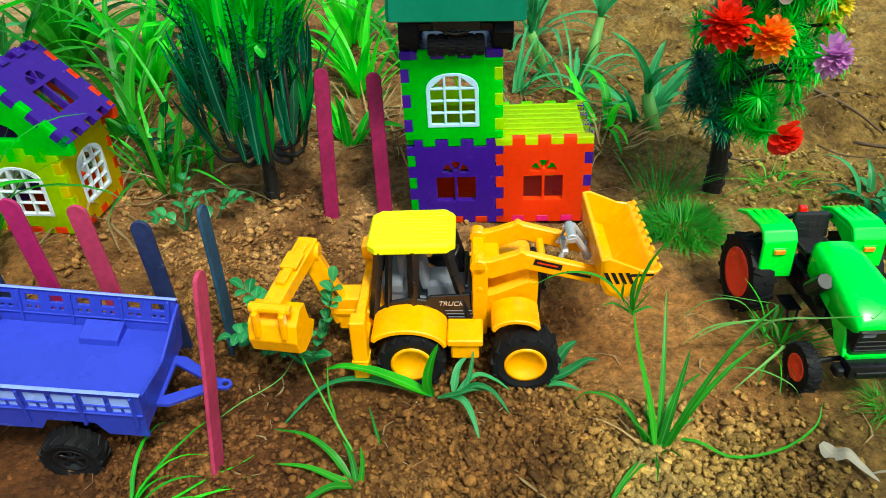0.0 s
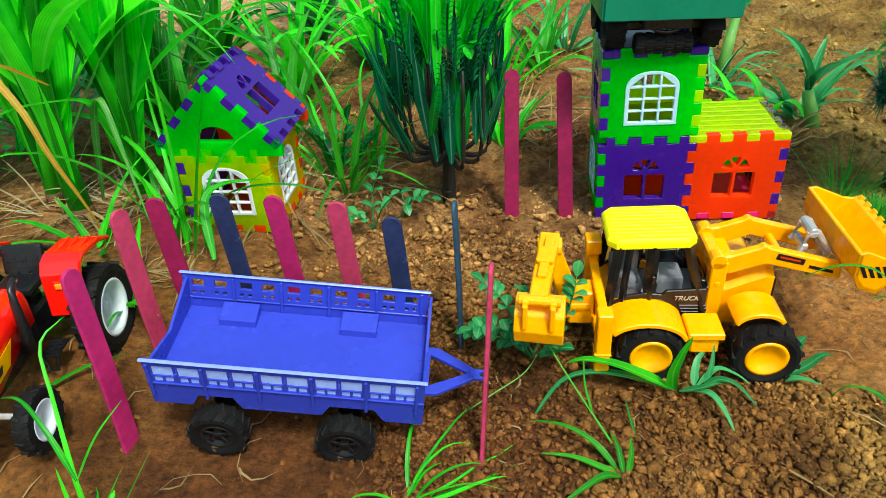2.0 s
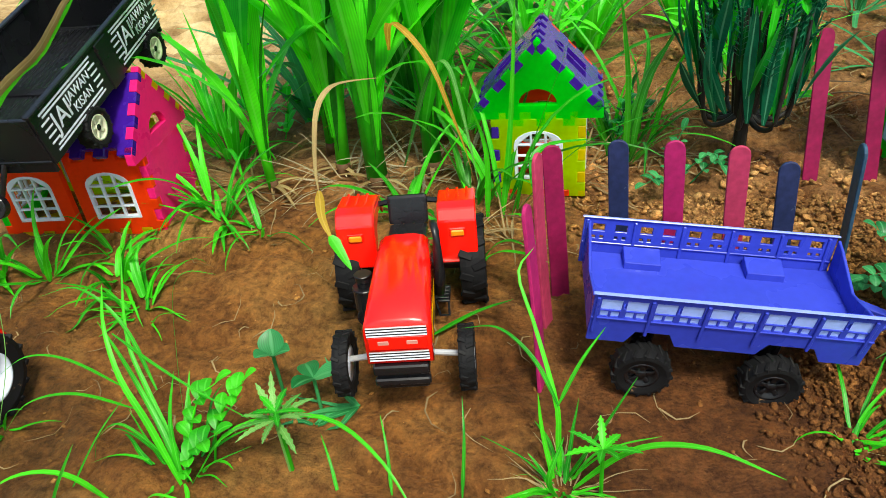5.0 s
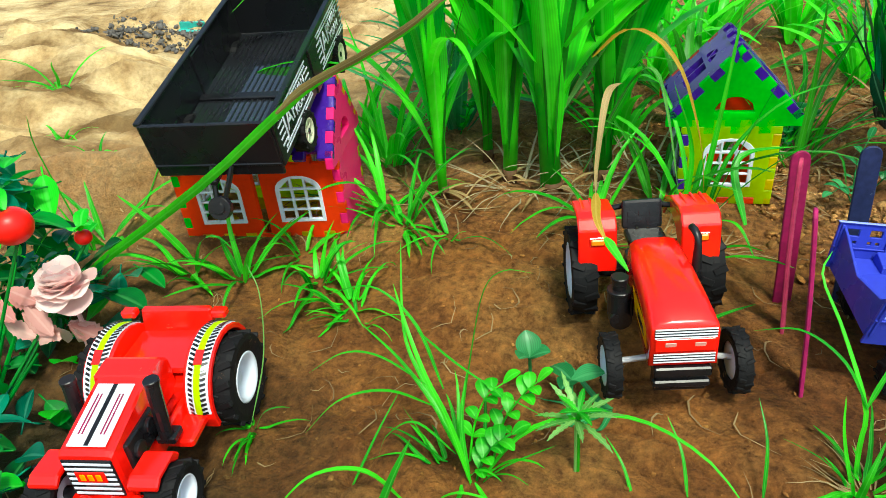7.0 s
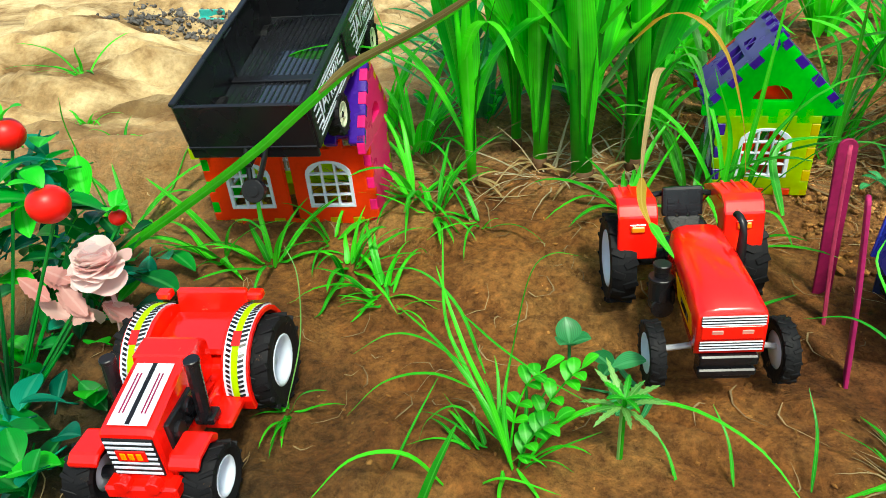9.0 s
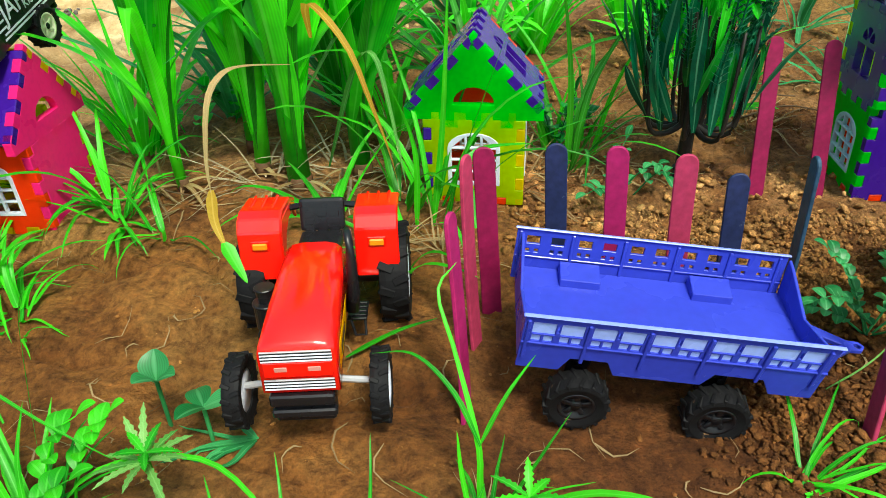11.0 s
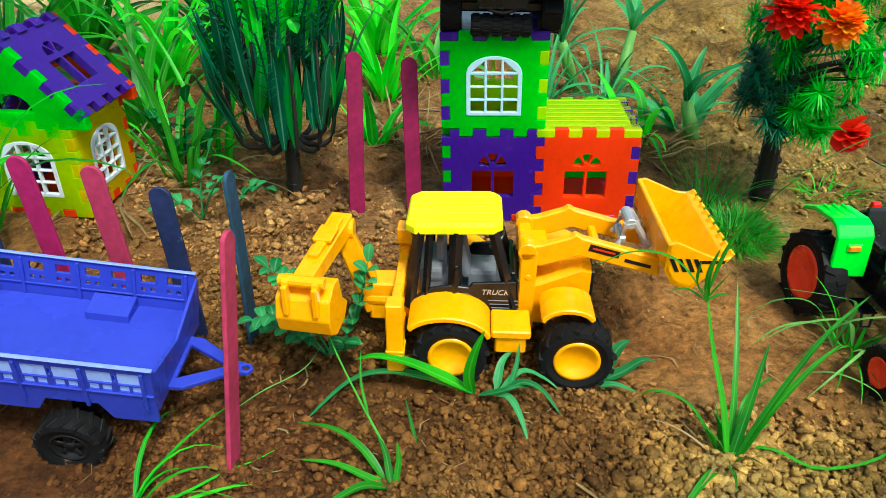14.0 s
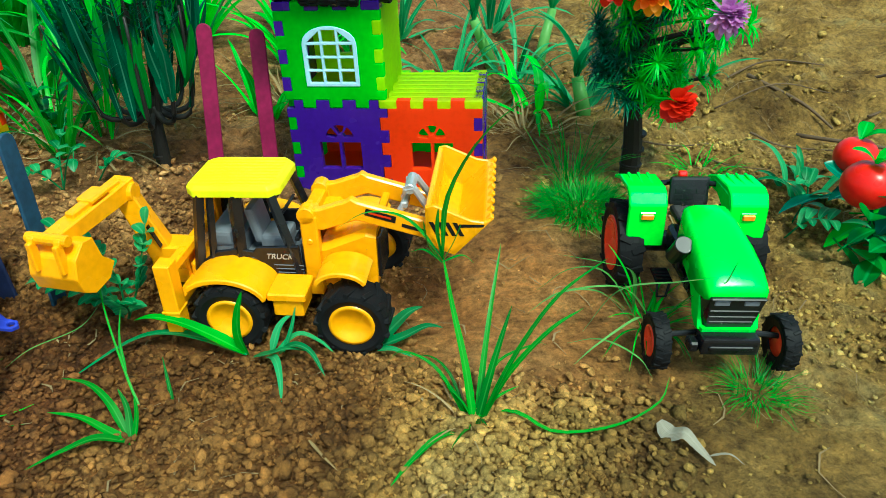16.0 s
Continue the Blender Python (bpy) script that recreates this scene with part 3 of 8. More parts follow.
# tower with a lower wing
tower = thing("toy_house", place(1.2, 53.7, 0.85, 0, -2.0, 1.5), "tall toy house of purple, green and orange panels on soil", "toy house", "toy houses")
H1 = HALF + TOOTH
panel(tower, front(0, 0, H1), PURPLE, ("c", "e", "e", "e"), "cottage")
panel(tower, front(0, 0, H1 + PITCH), GREEN, ("o", "e", "o", "e"), "grid", bars=ICE)
panel(tower, left(0, 0, H1), GREEN, ("c", "o", "e", "o"), "grid", bars=ICE)
panel(tower, left(0, 0, H1 + PITCH), PURPLE, ("o", "o", "o", "o"), "cottage")
panel(tower, right(0, 0, H1 + PITCH), LIME, ("e", "o", "e", "o"))
panel(tower, back(0, 0, H1), ORANGE, ("c", "e", "e", "e"))
panel(tower, back(0, 0, H1 + PITCH), LIME, ("o", "e", "o", "e"), "cottage")
panel(tower, top(0, 0, H1 + PITCH), PURPLE, ("c", "e", "c", "e"))
panel(tower, base(0, 0, H1), ORANGE, ("o", "o", "o", "o"))
panel(tower, base(0, 0, H1 + PITCH), LIME, ("", "", "", ""))
panel(tower, front(PITCH, 0, H1), ORANGE, ("c", "e", "o", "o"), "cottage")
panel(tower, right(PITCH, 0, H1), PURPLE, ("c", "o", "e", "o"), "cottage")
panel(tower, back(PITCH, 0, H1), GREEN, ("c", "o", "e", "e"))
panel(tower, top(PITCH, 0, H1), LIME, ("c", "e", "c", "o"), ribs=7)
panel(tower, base(PITCH, 0, H1), PINK, ("o", "o", "o", "o"))


def gable(house, m, color, opening=True, label=""):
    """A pointed gable panel whose slopes are notched for the roof's teeth."""
    w = HALF + TOOTH
    pts = [(-w - 1.15, 0.0), (-1.9, 0.0), (-1.9, -0.55), (-1.0, -0.55), (-1.0, 0.0), (-0.1, 0.0), (-0.1, -0.55), (0.85, -0.55), (0.85, 0.0), (1.75, 0), (1.75, -0.55), (2.6, -0.55), (2.6, 0), (w + 1.15, 0.0), (w + 1.15, 0.75)]
    a, top_pt = Vector((w + 1.05, 0.95)), Vector((0.0, 5.6))
    d = (top_pt - a).normalized()
    inward = Vector((-d.y, d.x))
    mid = (a + top_pt) / 2
    b = slots()
    side = []
    for i in (0, 2, 4, 6):
        for s, deep in ((b[i], 0), (b[i], TOOTH), (b[i + 1], TOOTH), (b[i + 1], 0)):
            p = mid + d * s + inward * deep
            side.append((p.x, p.y))
    pts += [(a.x, a.y)] + side + [(top_pt.x, top_pt.y)]
    pts += [(-x, z) for x, z in side[::-1]] + [(-a.x, a.y), (-w - 1.15, 0.75)]
    holes = [arch(-1.35, 1.0, 1.35, 1.01, 1.15)] if opening else []
    ob = part("gable_panel", plate(pts, holes, TOOTH, 0.06), color, house, label)
    ob.matrix_local = m
    return ob


ROOF_ANGLE = math.atan2(4.65, HALF + TOOTH + 1.05)


def slope(house, pre, along, color, opening, edges=("c", "e", "e", "e")):
    """A roof panel; pre turns the slope (which falls towards +x) into place, along moves it along the ridge. Heights are from the gable's foot."""
    c, s = math.cos(ROOF_ANGLE), math.sin(ROOF_ANGLE)
    cx, cz = (HALF + TOOTH + 1.05) / 2, (0.95 + 5.6) / 2
    rot = Matrix(((0, -s, -c, cx * CM), (1, 0, 0, along * CM), (0, -c, s, cz * CM), (0, 0, 0, 1)))
    ob = part("roof_panel", plate(panel_outline(edges), COTTAGE if opening else [], TOOTH, 0.06), color, house, "")
    ob.matrix_local = pre @ rot
    return ob


# small house with a gable towards the path
cottage = thing("toy_house", place(-28.3, 49.2, 1.8, 0, 0, 0.5), "toy cottage with yellow walls, green gable and purple roof", "toy house", "toy houses")
panel(cottage, front(0, 0, H1), LIME, ("c", "e", "e", "e"), "grid", "yellow front panel with arched window")
panel(cottage, left(0, 0, H1), PURPLE, ("c", "o", "e", "o"), "grid")
panel(cottage, right(0, 0, H1), YELLOW, ("c", "o", "e", "o"), "grid")
panel(cottage, back(0, 0, H1), ORANGE, ("c", "e", "e", "e"), "grid")
panel(cottage, base(0, 0, H1), ORANGE, ("o", "o", "o", "o"))
gable(cottage, place(0, -HALF - TOOTH, 2 * H1 - TOOTH), GREEN, True, "green gable panel with round-headed opening")
gable(cottage, place(0, HALF + TOOTH, 2 * H1 - TOOTH, rz=180), ORANGE)
EAVE = 2 * H1 - TOOTH
slope(cottage, place(0, 0, EAVE), 0, PURPLE, True)
slope(cottage, place(0, 0, EAVE, rz=180), 0, PURPLE, True)

# wide house under the black trailer
wide = thing("toy_house", place(-62.4, 42.2, 1.7, 0, 0, 6.5), "wide toy house of orange and pink panels, purple roof", "toy house", "toy houses")
for k, (c, e) in enumerate(((ORANGE, ("c", "", "e", "e")), (ORANGE, ("c", "e", "e", "")))):
    panel(wide, front((k - 0.5) * PITCH, 0, H1), c, e, "grid")
    panel(wide, back((k - 0.5) * PITCH, 0, H1), LIME, ("c", "e", "e", "e"), "grid")
panel(wide, left(-0.5 * PITCH, 0, H1), GREEN, ("c", "o", "e", "o"), "grid")
panel(wide, right(0.5 * PITCH, 0, H1), PINK, ("c", "o", "", "o"))
panel(wide, base(-0.5 * PITCH, 0, H1), YELLOW, ("o", "o", "o", "o"))
panel(wide, base(0.5 * PITCH, 0, H1), YELLOW, ("o", "o", "o", "o"))
gable(wide, place(0.5 * PITCH + HALF + TOOTH, 0, EAVE, rz=90), PINK, True, "pink gable panel")
gable(wide, place(-0.5 * PITCH - HALF - TOOTH, 0, EAVE, rz=-90), LIME, True)
for k in (-0.5, 0.5):
    slope(wide, place(0, 0, EAVE, rz=-90), k * PITCH, PURPLE, False, ("c", "e", "", "e"))
    slope(wide, place(0, 0, EAVE, rz=90), k * PITCH, YELLOW, False, ("c", "e", "", "e"))


# ---- pieces shared by the toy vehicles ----
def lathe(profile, seg=28):
    """Turns a closed profile of (radius, x) round the x axis."""
    bm = bmesh.new()
    n = len(profile)
    rings = []
    for k in range(seg):
        a = 2 * math.pi * k / seg
        rings.append([bm.verts.new((x, r * math.cos(a), r * math.sin(a))) for r, x in profile])
    for k in range(seg):
        p, q = rings[k], rings[(k + 1) % seg]
        for i in range(n):
            j = (i + 1) % n
            if profile[i][0] < 1e-6 and profile[j][0] < 1e-6:
                continue
            bm.faces.new((p[i], p[j], q[j], q[i]))
    bmesh.ops.remove_doubles(bm, verts=bm.verts, dist=1e-4)
    bmesh.ops.recalc_face_normals(bm, faces=bm.faces)
    return bm


def tyre_bm(r, w, ri):
    return lathe([(ri, -w * 0.40), (r * 0.80, -w * 0.5), (r * 0.93, -w * 0.46), (r * 0.955, -w * 0.25), (r * 0.96, 0), (r * 0.955, w * 0.25), (r * 0.93, w * 0.46), (r * 0.80, w * 0.5), (ri, w * 0.40)], 36)


LUGS = {}


def wheel(parent, x, y, z, r, w, ri, rim_mat, side, lugs=12, turn=0, style="dish", label="black ribbed tyre"):
    """A wheel with its axle along x (turn rotates it about z); side: +1 when its outer face looks along +x."""
    ob = part("wheel", tyre_bm(r, w, ri), TYRE, parent, label)
    ob.matrix_local = place(x, y, z, 0, 0, turn)
    lug = 0.16
    if (r, w, lugs) not in LUGS:
        LUGS[r, w, lugs] = mesh_of("tread_lug", box(w * 0.52, r * 1.9 / lugs, lug * 1.6, 0, 0, -lug * 0.8, 0.03), TYRE)
    for k in range(lugs):
        for e in (-1, 1):
            piece = new("tread_lug", LUGS[r, w, lugs])
            piece.parent = ob
            piece.matrix_local = pose(0, 0, 0, 360.0 * (k + (0.5 if e > 0 else 0)) / lugs) @ place(e * w * 0.245, 0, r - lug * 0.9, 0, -6 * e, 24 * e)
    s = side
    if style == "dish":
        prof = [(0, 0.10 * s * w), (ri * 0.22, 0.12 * s * w), (ri * 0.28, 0.02 * s * w), (ri * 0.70, 0.0), (ri * 0.86, 0.34 * s * w), (ri * 0.98, 0.44 * s * w), (ri * 1.06, 0.42 * s * w), (ri * 1.04, -0.3 * s * w), (0, -0.3 * s * w)]
    elif style == "flat":
        prof = [(0, 0.30 * s * w), (ri * 0.75, 0.34 * s * w), (ri * 0.88, 0.46 * s * w), (ri * 1.05, 0.46 * s * w), (ri * 1.04, -0.3 * s * w), (0, -0.3 * s * w)]
    else:
        prof = [(0, 0.36 * s * w), (ri * 0.3, 0.36 * s * w), (ri * 0.36, 0.20 * s * w), (ri * 0.78, 0.24 * s * w), (ri * 0.9, 0.42 * s * w), (ri * 1.05, 0.42 * s * w), (ri * 1.04, -0.3 * s * w), (0, -0.3 * s * w)]
    bm = lathe(prof, 28)
    if style == "spoke":
        for k in range(5):
            join(bm, box(0.08 * w, ri * 0.3, ri * 0.62, 0, 0, 0, 0.02, m=pose(0.30 * s * w, 0, 0, 72 * k, 0, 0) @ pose(0, 0, ri * 0.28)))
    part("rim", bm, rim_mat, ob, "", True)
    return ob


def loft(sections, closed=True):
    """Skins a list of equal-length rings of points."""
    bm = bmesh.new()
    rings = [[bm.verts.new(p) for p in s] for s in sections]
    n = len(rings[0])
    for a, b in zip(rings, rings[1:]):
        for i in range(n):
            bm.faces.new((a[i], a[(i + 1) % n], b[(i + 1) % n], b[i]))
    bm.faces.new(rings[0])
    bm.faces.new(rings[-1])
    bmesh.ops.recalc_face_normals(bm, faces=bm.faces)
    return bm


def hood_ring(y, w, z0, z1, round_top, n=7):
    """Cross-section of a bonnet: upright flanks and a rounded top."""
    h = w / 2
    pts = [(-h, y, z0), (-h, y, z1 - round_top)]
    for i in range(1, n):
        a = math.pi * i / n
        c, s = math.cos(a), math.sin(a)
        pts.append((-h * math.copysign(abs(c) ** 0.6, c), y, z1 - round_top + round_top * s ** 0.6))
    pts += [(h, y, z1 - round_top), (h, y, z0)]
    return pts


def words(text, size, material, parent, m, depth=0.02, slant=0.0):
    """Raised lettering, as a mesh."""
    cu = bpy.data.curves.new("lettering", "FONT")
    cu.body, cu.size, cu.extrude, cu.align_x, cu.align_y = text, size * CM, depth * CM, "CENTER", "CENTER"
    cu.shear = slant
    tmp = bpy.data.objects.new("lettering", cu)
    scene.collection.objects.link(tmp)
    bpy.context.view_layer.update()
    me = bpy.data.meshes.new_from_object(tmp)
    bpy.data.objects.remove(tmp)
    me.materials.clear()
    me.materials.append(material)
    ob = new("lettering", me)
    ob.parent = parent
    ob.matrix_local = m
    return ob


# ---- ice-lolly stick fence ----
def stick_mesh(name, material, seed):
    """A flat wooden stick with round ends, slightly bowed; its foot at the origin, its face along y."""
    w, h, t = 0.54, 11.4, 0.2
    rnd = random.Random(seed)
    pts = [(w * math.cos(a), w * math.sin(a) + w) for a in [math.pi + math.pi * i / 8 for i in range(9)]]
    n = 8
    pts += [(w, w + (h - 2 * w) * i / n) for i in range(1, n)]
    pts += [(w * math.cos(a), w * math.sin(a) + h - w) for a in [math.pi * i / 8 for i in range(9)]]
    pts += [(-w, w + (h - 2 * w) * i / n) for i in range(n - 1, 0, -1)]
    bm = plate(pts, [], t, 0.05)
    bow = rnd.uniform(-0.12, 0.12)
    for v in bm.verts:
        v.co.y += bow * math.sin(v.co.z / h * math.pi) - t / 2
        v.co.x += 0.02 * noise.noise((v.co.z, seed, 0))
    return mesh_of(name, bm, material)


def stick(tip, foot, turn, material, label, seed):
    """A stick whose tip is at `tip` and that leans along the line from `foot`."""
    tip, foot = Vector(tip), Vector(foot)
    d = (tip - foot).normalized()
    side = Vector((math.cos(radians(turn)), math.sin(radians(turn)), 0))
    side = (side - d * side.dot(d)).normalized()
    yy = d.cross(side)
    rot = Matrix((side, yy, d)).transposed().to_4x4()
    ob = new("wooden_stick", stick_mesh("wooden_stick", material, seed))
    ob.matrix_world = Matrix.Translation((tip - d * 11.4) * CM) @ rot
    return tagged(ob, label, "stick", "stick fence")


stick((-27.5, 28.0, 11.0), (-26.8, 26.6, 1.0), 78, MAGENTA, "magenta wooden ice-lolly stick pushed into soil, leaning", 1)
stick((-27.3, 32.3, 11.6), (-26.7, 31.4, 1.0), 72, ROSE, "pink wooden ice-lolly stick seen edge-on in soil", 2)
stick((-26.7, 34.6, 11.0), (-26.2, 34.6, 1.5), 10, MAROON, "dark magenta wooden ice-lolly stick in soil beside the trailer", 3)
stick((-23.2, 34.8, 11.2), (-22.7, 35.1, 1.0), 0, NAVY, "navy blue wooden ice-lolly stick standing in soil", 4)
stick((-20.3, 34.9, 11.1), (-19.7, 35.1, 1.0), 0, MAGENTA, "magenta wooden ice-lolly stick standing in soil", 5)
stick((-17.0, 35.1, 10.7), (-16.5, 35.2, 1.0), 0, ROSE, "rose wooden ice-lolly stick standing in soil", 6)
stick((-14.3, 35.7, 9.5), (-13.8, 35.7, 1.0), 2, NAVY, "navy blue wooden ice-lolly stick behind the trailer", 7)
stick((-10.9, 35.9, 10.4), (-10.8, 35.6, 0.8), 89, TEAL_WOOD, "slate blue wooden ice-lolly stick turned edge-on in soil", 8)
stick((-8.6, 29.8, 10.8), (-9.0, 27.5, 0.4), 88, ROSE, "rose wooden ice-lolly stick by the trailer hitch", 9)
stick((-8.5, 53.2, 11.5), (-8.3, 50.9, 0.8), 4, MAROON, "dark magenta wooden ice-lolly stick standing near the tower", 10)
stick((-4.8, 53.1, 11.3), (-4.2, 51.0, 0.7), 0, MAROON, "dark magenta wooden ice-lolly stick standing near the tower", 11)


# ---- small tractors ----
def fender_bm(s):
    """Rear mudguard: a slanting front apron and a flat top with ribs, rounded edges."""
    prof = [(1.9, 3.7), (2.2, 6.2), (2.6, 6.75), (3.2, 6.95), (5.2, 6.75), (6.4, 6.2), (6.5, 5.9), (5.2, 6.4), (3.2, 6.6), (2.75, 6.4), (2.45, 6.0), (2.2, 3.7)]
    bm = prism([(p[0], p[1]) for p in prof], 2.15, "x", s * 2.85, 0.07)
    side = prism([(2.0, 4.0), (2.4, 6.2), (2.8, 6.6), (5.2, 6.5), (6.2, 6.0), (6.4, 5.0), (5.6, 5.8), (4.4, 5.9), (3.4, 5.5), (2.7, 4.6), (2.4, 3.6)], 0.18, "x", s * 1.85, 0.04)
    join(bm, side)
    for k in (-0.55, 0.0, 0.55):
        join(bm, box(0.16, 1.7, 0.12, s * 2.9 + k, 4.3, 6.8, 0.04))
    return bm


def tractor(m, body, rim, style, label):
    t = thing("toy_tractor", m, label, "toy tractor", "toy tractors")
    # running gear
    part("chassis", join(box(1.5, 9.0, 1.3, 0, 0, 2.0, 0.15), box(1.9, 2.6, 1.9, 0, 2.8, 2.2, 0.2)), BLACK, t)
    part("engine", join(join(box(2.0, 4.0, 1.6, 0, -2.2, 2.6, 0.15), cyl(0.42, 2.5, 0, -1.2, 3.3, "x", 14)), box(2.4, 0.6, 0.9, 0, -3.4, 2.6, 0.1)), BLACK, t)
    part("front_axle", tube([(-3.1, -4, 1.9), (-0.5, -4, 2.2), (0.5, -4, 2.2), (3.1, -4, 1.9)], 0.16), SILVER if style == "red" else BLACK, t)
    part("rear_axle", cyl(0.5, 6.4, 0, 4, 2.7, "x", 16), BLACK, t)
    for s in (-1, 1):
        if style == "red":
            wheel(t, s * 3.1, -4, 1.7, 1.7, 0.8, 0.98, rim, s, 16)
        else:
            wheel(t, s * 3.25, -4, 1.52, 1.52, 0.85, 0.8, rim, s, 16, 0, "flat")
        wheel(t, s * 3.55, 4, 2.7, 2.7, 1.5, 1.62, rim, s, 13, 0, "dish" if style == "red" else "flat")
        f = part("mudguard", fender_bm(s), body, t)
        part("lamp", box(0.72, 0.14, 0.36, s * 2.85, 2.02, 5.35, 0.06), LAMP_ORANGE, f, "orange indicator lamp")
        part("lamp_bezel", box(0.92, 0.1, 0.56, s * 2.85, 2.1, 5.25, 0.05), body, f)
    # seat and controls
    seat = join(box(2.2, 1.9, 0.45, 0, 3.0, 4.95, 0.2, 2), box(2.3, 0.4, 1.7, 0, 0, 0, 0.2, 2, m=pose(0, 4.05, 5.3, -16)))
    seat_ob = part("seat", seat, BLACK, t, "black moulded seat")
    for i in range(3):
        for k in (-0.62, 0, 0.62):
            part("seat_pad", box(0.52, 0.1, 0.34, 0, 0, 0, 0.04, m=pose(k, 3.88 + 0.10 * i, 5.28 + 0.38 * i, -16)), BLACK, seat_ob)
            part("seat_pad", box(0.5, 0.42, 0.1, k, 2.45 + 0.52 * i, 5.22, 0.04), BLACK, seat_ob)
    part("backrest_bar", tube([(-2.2, 4.9, 5.6), (-1.9, 5.0, 6.2), (-0.5, 5.0, 6.4), (0.5, 5.0, 6.4), (1.9, 5.0, 6.2), (2.2, 4.9, 5.6)], 0.18), BLACK, t)
    part("seat_post", box(1.0, 1.0, 1.6, 0, 3.4, 3.4, 0.1), BLACK, t)
    part("dashboard", box(2.1, 0.5, 1.5, 0, 1.45, 4.1, 0.15), BLACK, t)
    for s in (-1, 1):
        st = box(1.0, 1.6, 0.15, s * 1.7, 1.3, 2.0, 0.05)
        for k in range(4):
            join(st, box(0.9, 0.12, 0.1, s * 1.7, 0.75 + 0.36 * k, 2.13, 0.03))
        join(st, tube([(s * 1.4, 0.6, 2.0), (s * 1.6, 0.3, 1.3), (s * 2.1, 0.3, 1.3), (s * 2.1, 0.6, 2.0)], 0.08))
        part("footrest", st, BLACK, t)
    part("drawbar", box(0.8, 1.6, 0.3, 0, 5.9, 1.8, 0.06), BLACK, t)
    if style == "red":
        secs = [hood_ring(-5.7, 3.1, 2.9, 5.15, 0.55), hood_ring(-5.55, 3.2, 2.8, 5.35, 0.65), hood_ring(-3.6, 3.1, 3.1, 5.75, 0.8), hood_ring(-1.2, 2.95, 3.7, 6.05, 0.85), hood_ring(1.1, 2.75, 4.1, 6.2, 0.9), hood_ring(1.3, 2.55, 4.2, 6.05, 0.8)]
        hood = part("bonnet", loft(secs), body, t, "glossy red rounded bonnet", True)
        part("nose_panel", box(2.8, 0.14, 0.75, 0, -5.74, 3.72, 0.05), body, hood)
        for i, z in enumerate([4.95, 4.8, 4.65, 4.5, 3.55, 3.4, 3.25, 3.1]):
            part("grille_bar", box(2.85, 0.1, 0.055, 0, -5.78, z, 0.015), WHITE if i % 4 else SILVER, hood)
            if i % 4 != 3:
                part("grille_gap", box(2.85, 0.06, 0.09, 0, -5.75, z - 0.09, 0), BLACK, hood)
        for s in (-1, 1):
            part("headlight", box(0.55, 0.1, 0.26, s * 0.68, -5.79, 4.0, 0.05), LENS, hood, "pale square headlight")
            dec = part("side_decal", prism([(-5.1, 3.3), (-2.2, 3.75), (-1.4, 4.8), (-3.0, 4.5), (-4.6, 4.3)], 0.02, "x", s * 1.575, 0), YELLOW, hood, "yellow side decal with black bars")
            part("decal_bar", prism([(-4.3, 3.65), (-2.9, 3.85), (-2.7, 4.2), (-4.1, 4.0)], 0.02, "x", s * 1.59, 0), BLACK, dec)
        part("bumper", join(join(box(2.7, 1.2, 0.55, 0, -5.3, 2.25, 0.08), box(2.5, 0.9, 1.1, 0, -5.15, 1.2, 0.1)), box(2.7, 0.4, 0.4, 0, -5.6, 1.55, 0.08)), BLACK, t)
        # stacked air filter and bent exhaust
        af = cyl(0.62, 1.3, -2.15, -0.9, 3.6, seg=20)
        for r, h, z in ((0.66, 0.18, 4.2), (0.36, 0.35, 4.45), (0.42, 0.35, 4.8), (0.48, 0.12, 5.0)):
            join(af, cyl(r, h, -2.15, -0.9, z, seg=20))
        join(af, cyl(0.6, 0.9, -2.1, -1.0, 2.6, "y", 16))
        join(af, box(0.6, 0.6, 1.0, -1.7, -0.9, 2.6, 0.1))
        part("air_filter", af, BLACK, t)
        part("exhaust_pipe", tube([(1.7, -0.6, 3.4), (1.85, -0.6, 4.4), (1.85, -0.5, 6.4), (1.85, -0.35, 6.9), (1.75, 0.05, 7.1), (1.7, 0.35, 7.1)], [0.32, 0.3, 0.2, 0.2, 0.2, 0.2], 12), BLACK, t, "", True)
    else:
        secs = [hood_ring(-4.85, 2.75, 4.75, 5.2, 0.3), hood_ring(-4.6, 3.05, 4.6, 5.55, 0.5), hood_ring(-3.6, 3.2, 4.4, 6.0, 0.75), hood_ring(-2.0, 3.1, 4.3, 6.4, 0.8), hood_ring(-0.3, 2.85, 4.4, 6.65, 0.75), hood_ring(1.2, 2.55, 4.6, 6.8, 0.7), hood_ring(1.65, 2.2, 4.9, 6.55, 0.5)]
        hood = part("bonnet", loft(secs), body, t, "glossy green sloping bonnet", True)
        for s in (-1, 1):
            skirt = prism([(-4.62, 2.75), (-4.2, 2.62), (-3.5, 2.9), (-3.1, 3.5), (-2.5, 4.05), (-0.6, 4.5), (-0.6, 5.0), (-3.1, 4.9), (-3.9, 4.75), (-4.1, 4.2), (-4.4, 3.2)], 0.3, "x", s * 1.4, 0.1, 2)
            part("bonnet_skirt", skirt, body, hood)
        part("chin", loft([[(-1.35, -4.75, 2.62), (1.35, -4.75, 2.62), (1.35, -4.8, 2.9), (-1.35, -4.8, 2.9)], [(-1.5, -4.2, 2.62), (1.5, -4.2, 2.62), (1.5, -4.2, 2.95), (-1.5, -4.2, 2.95)]]), body, hood)
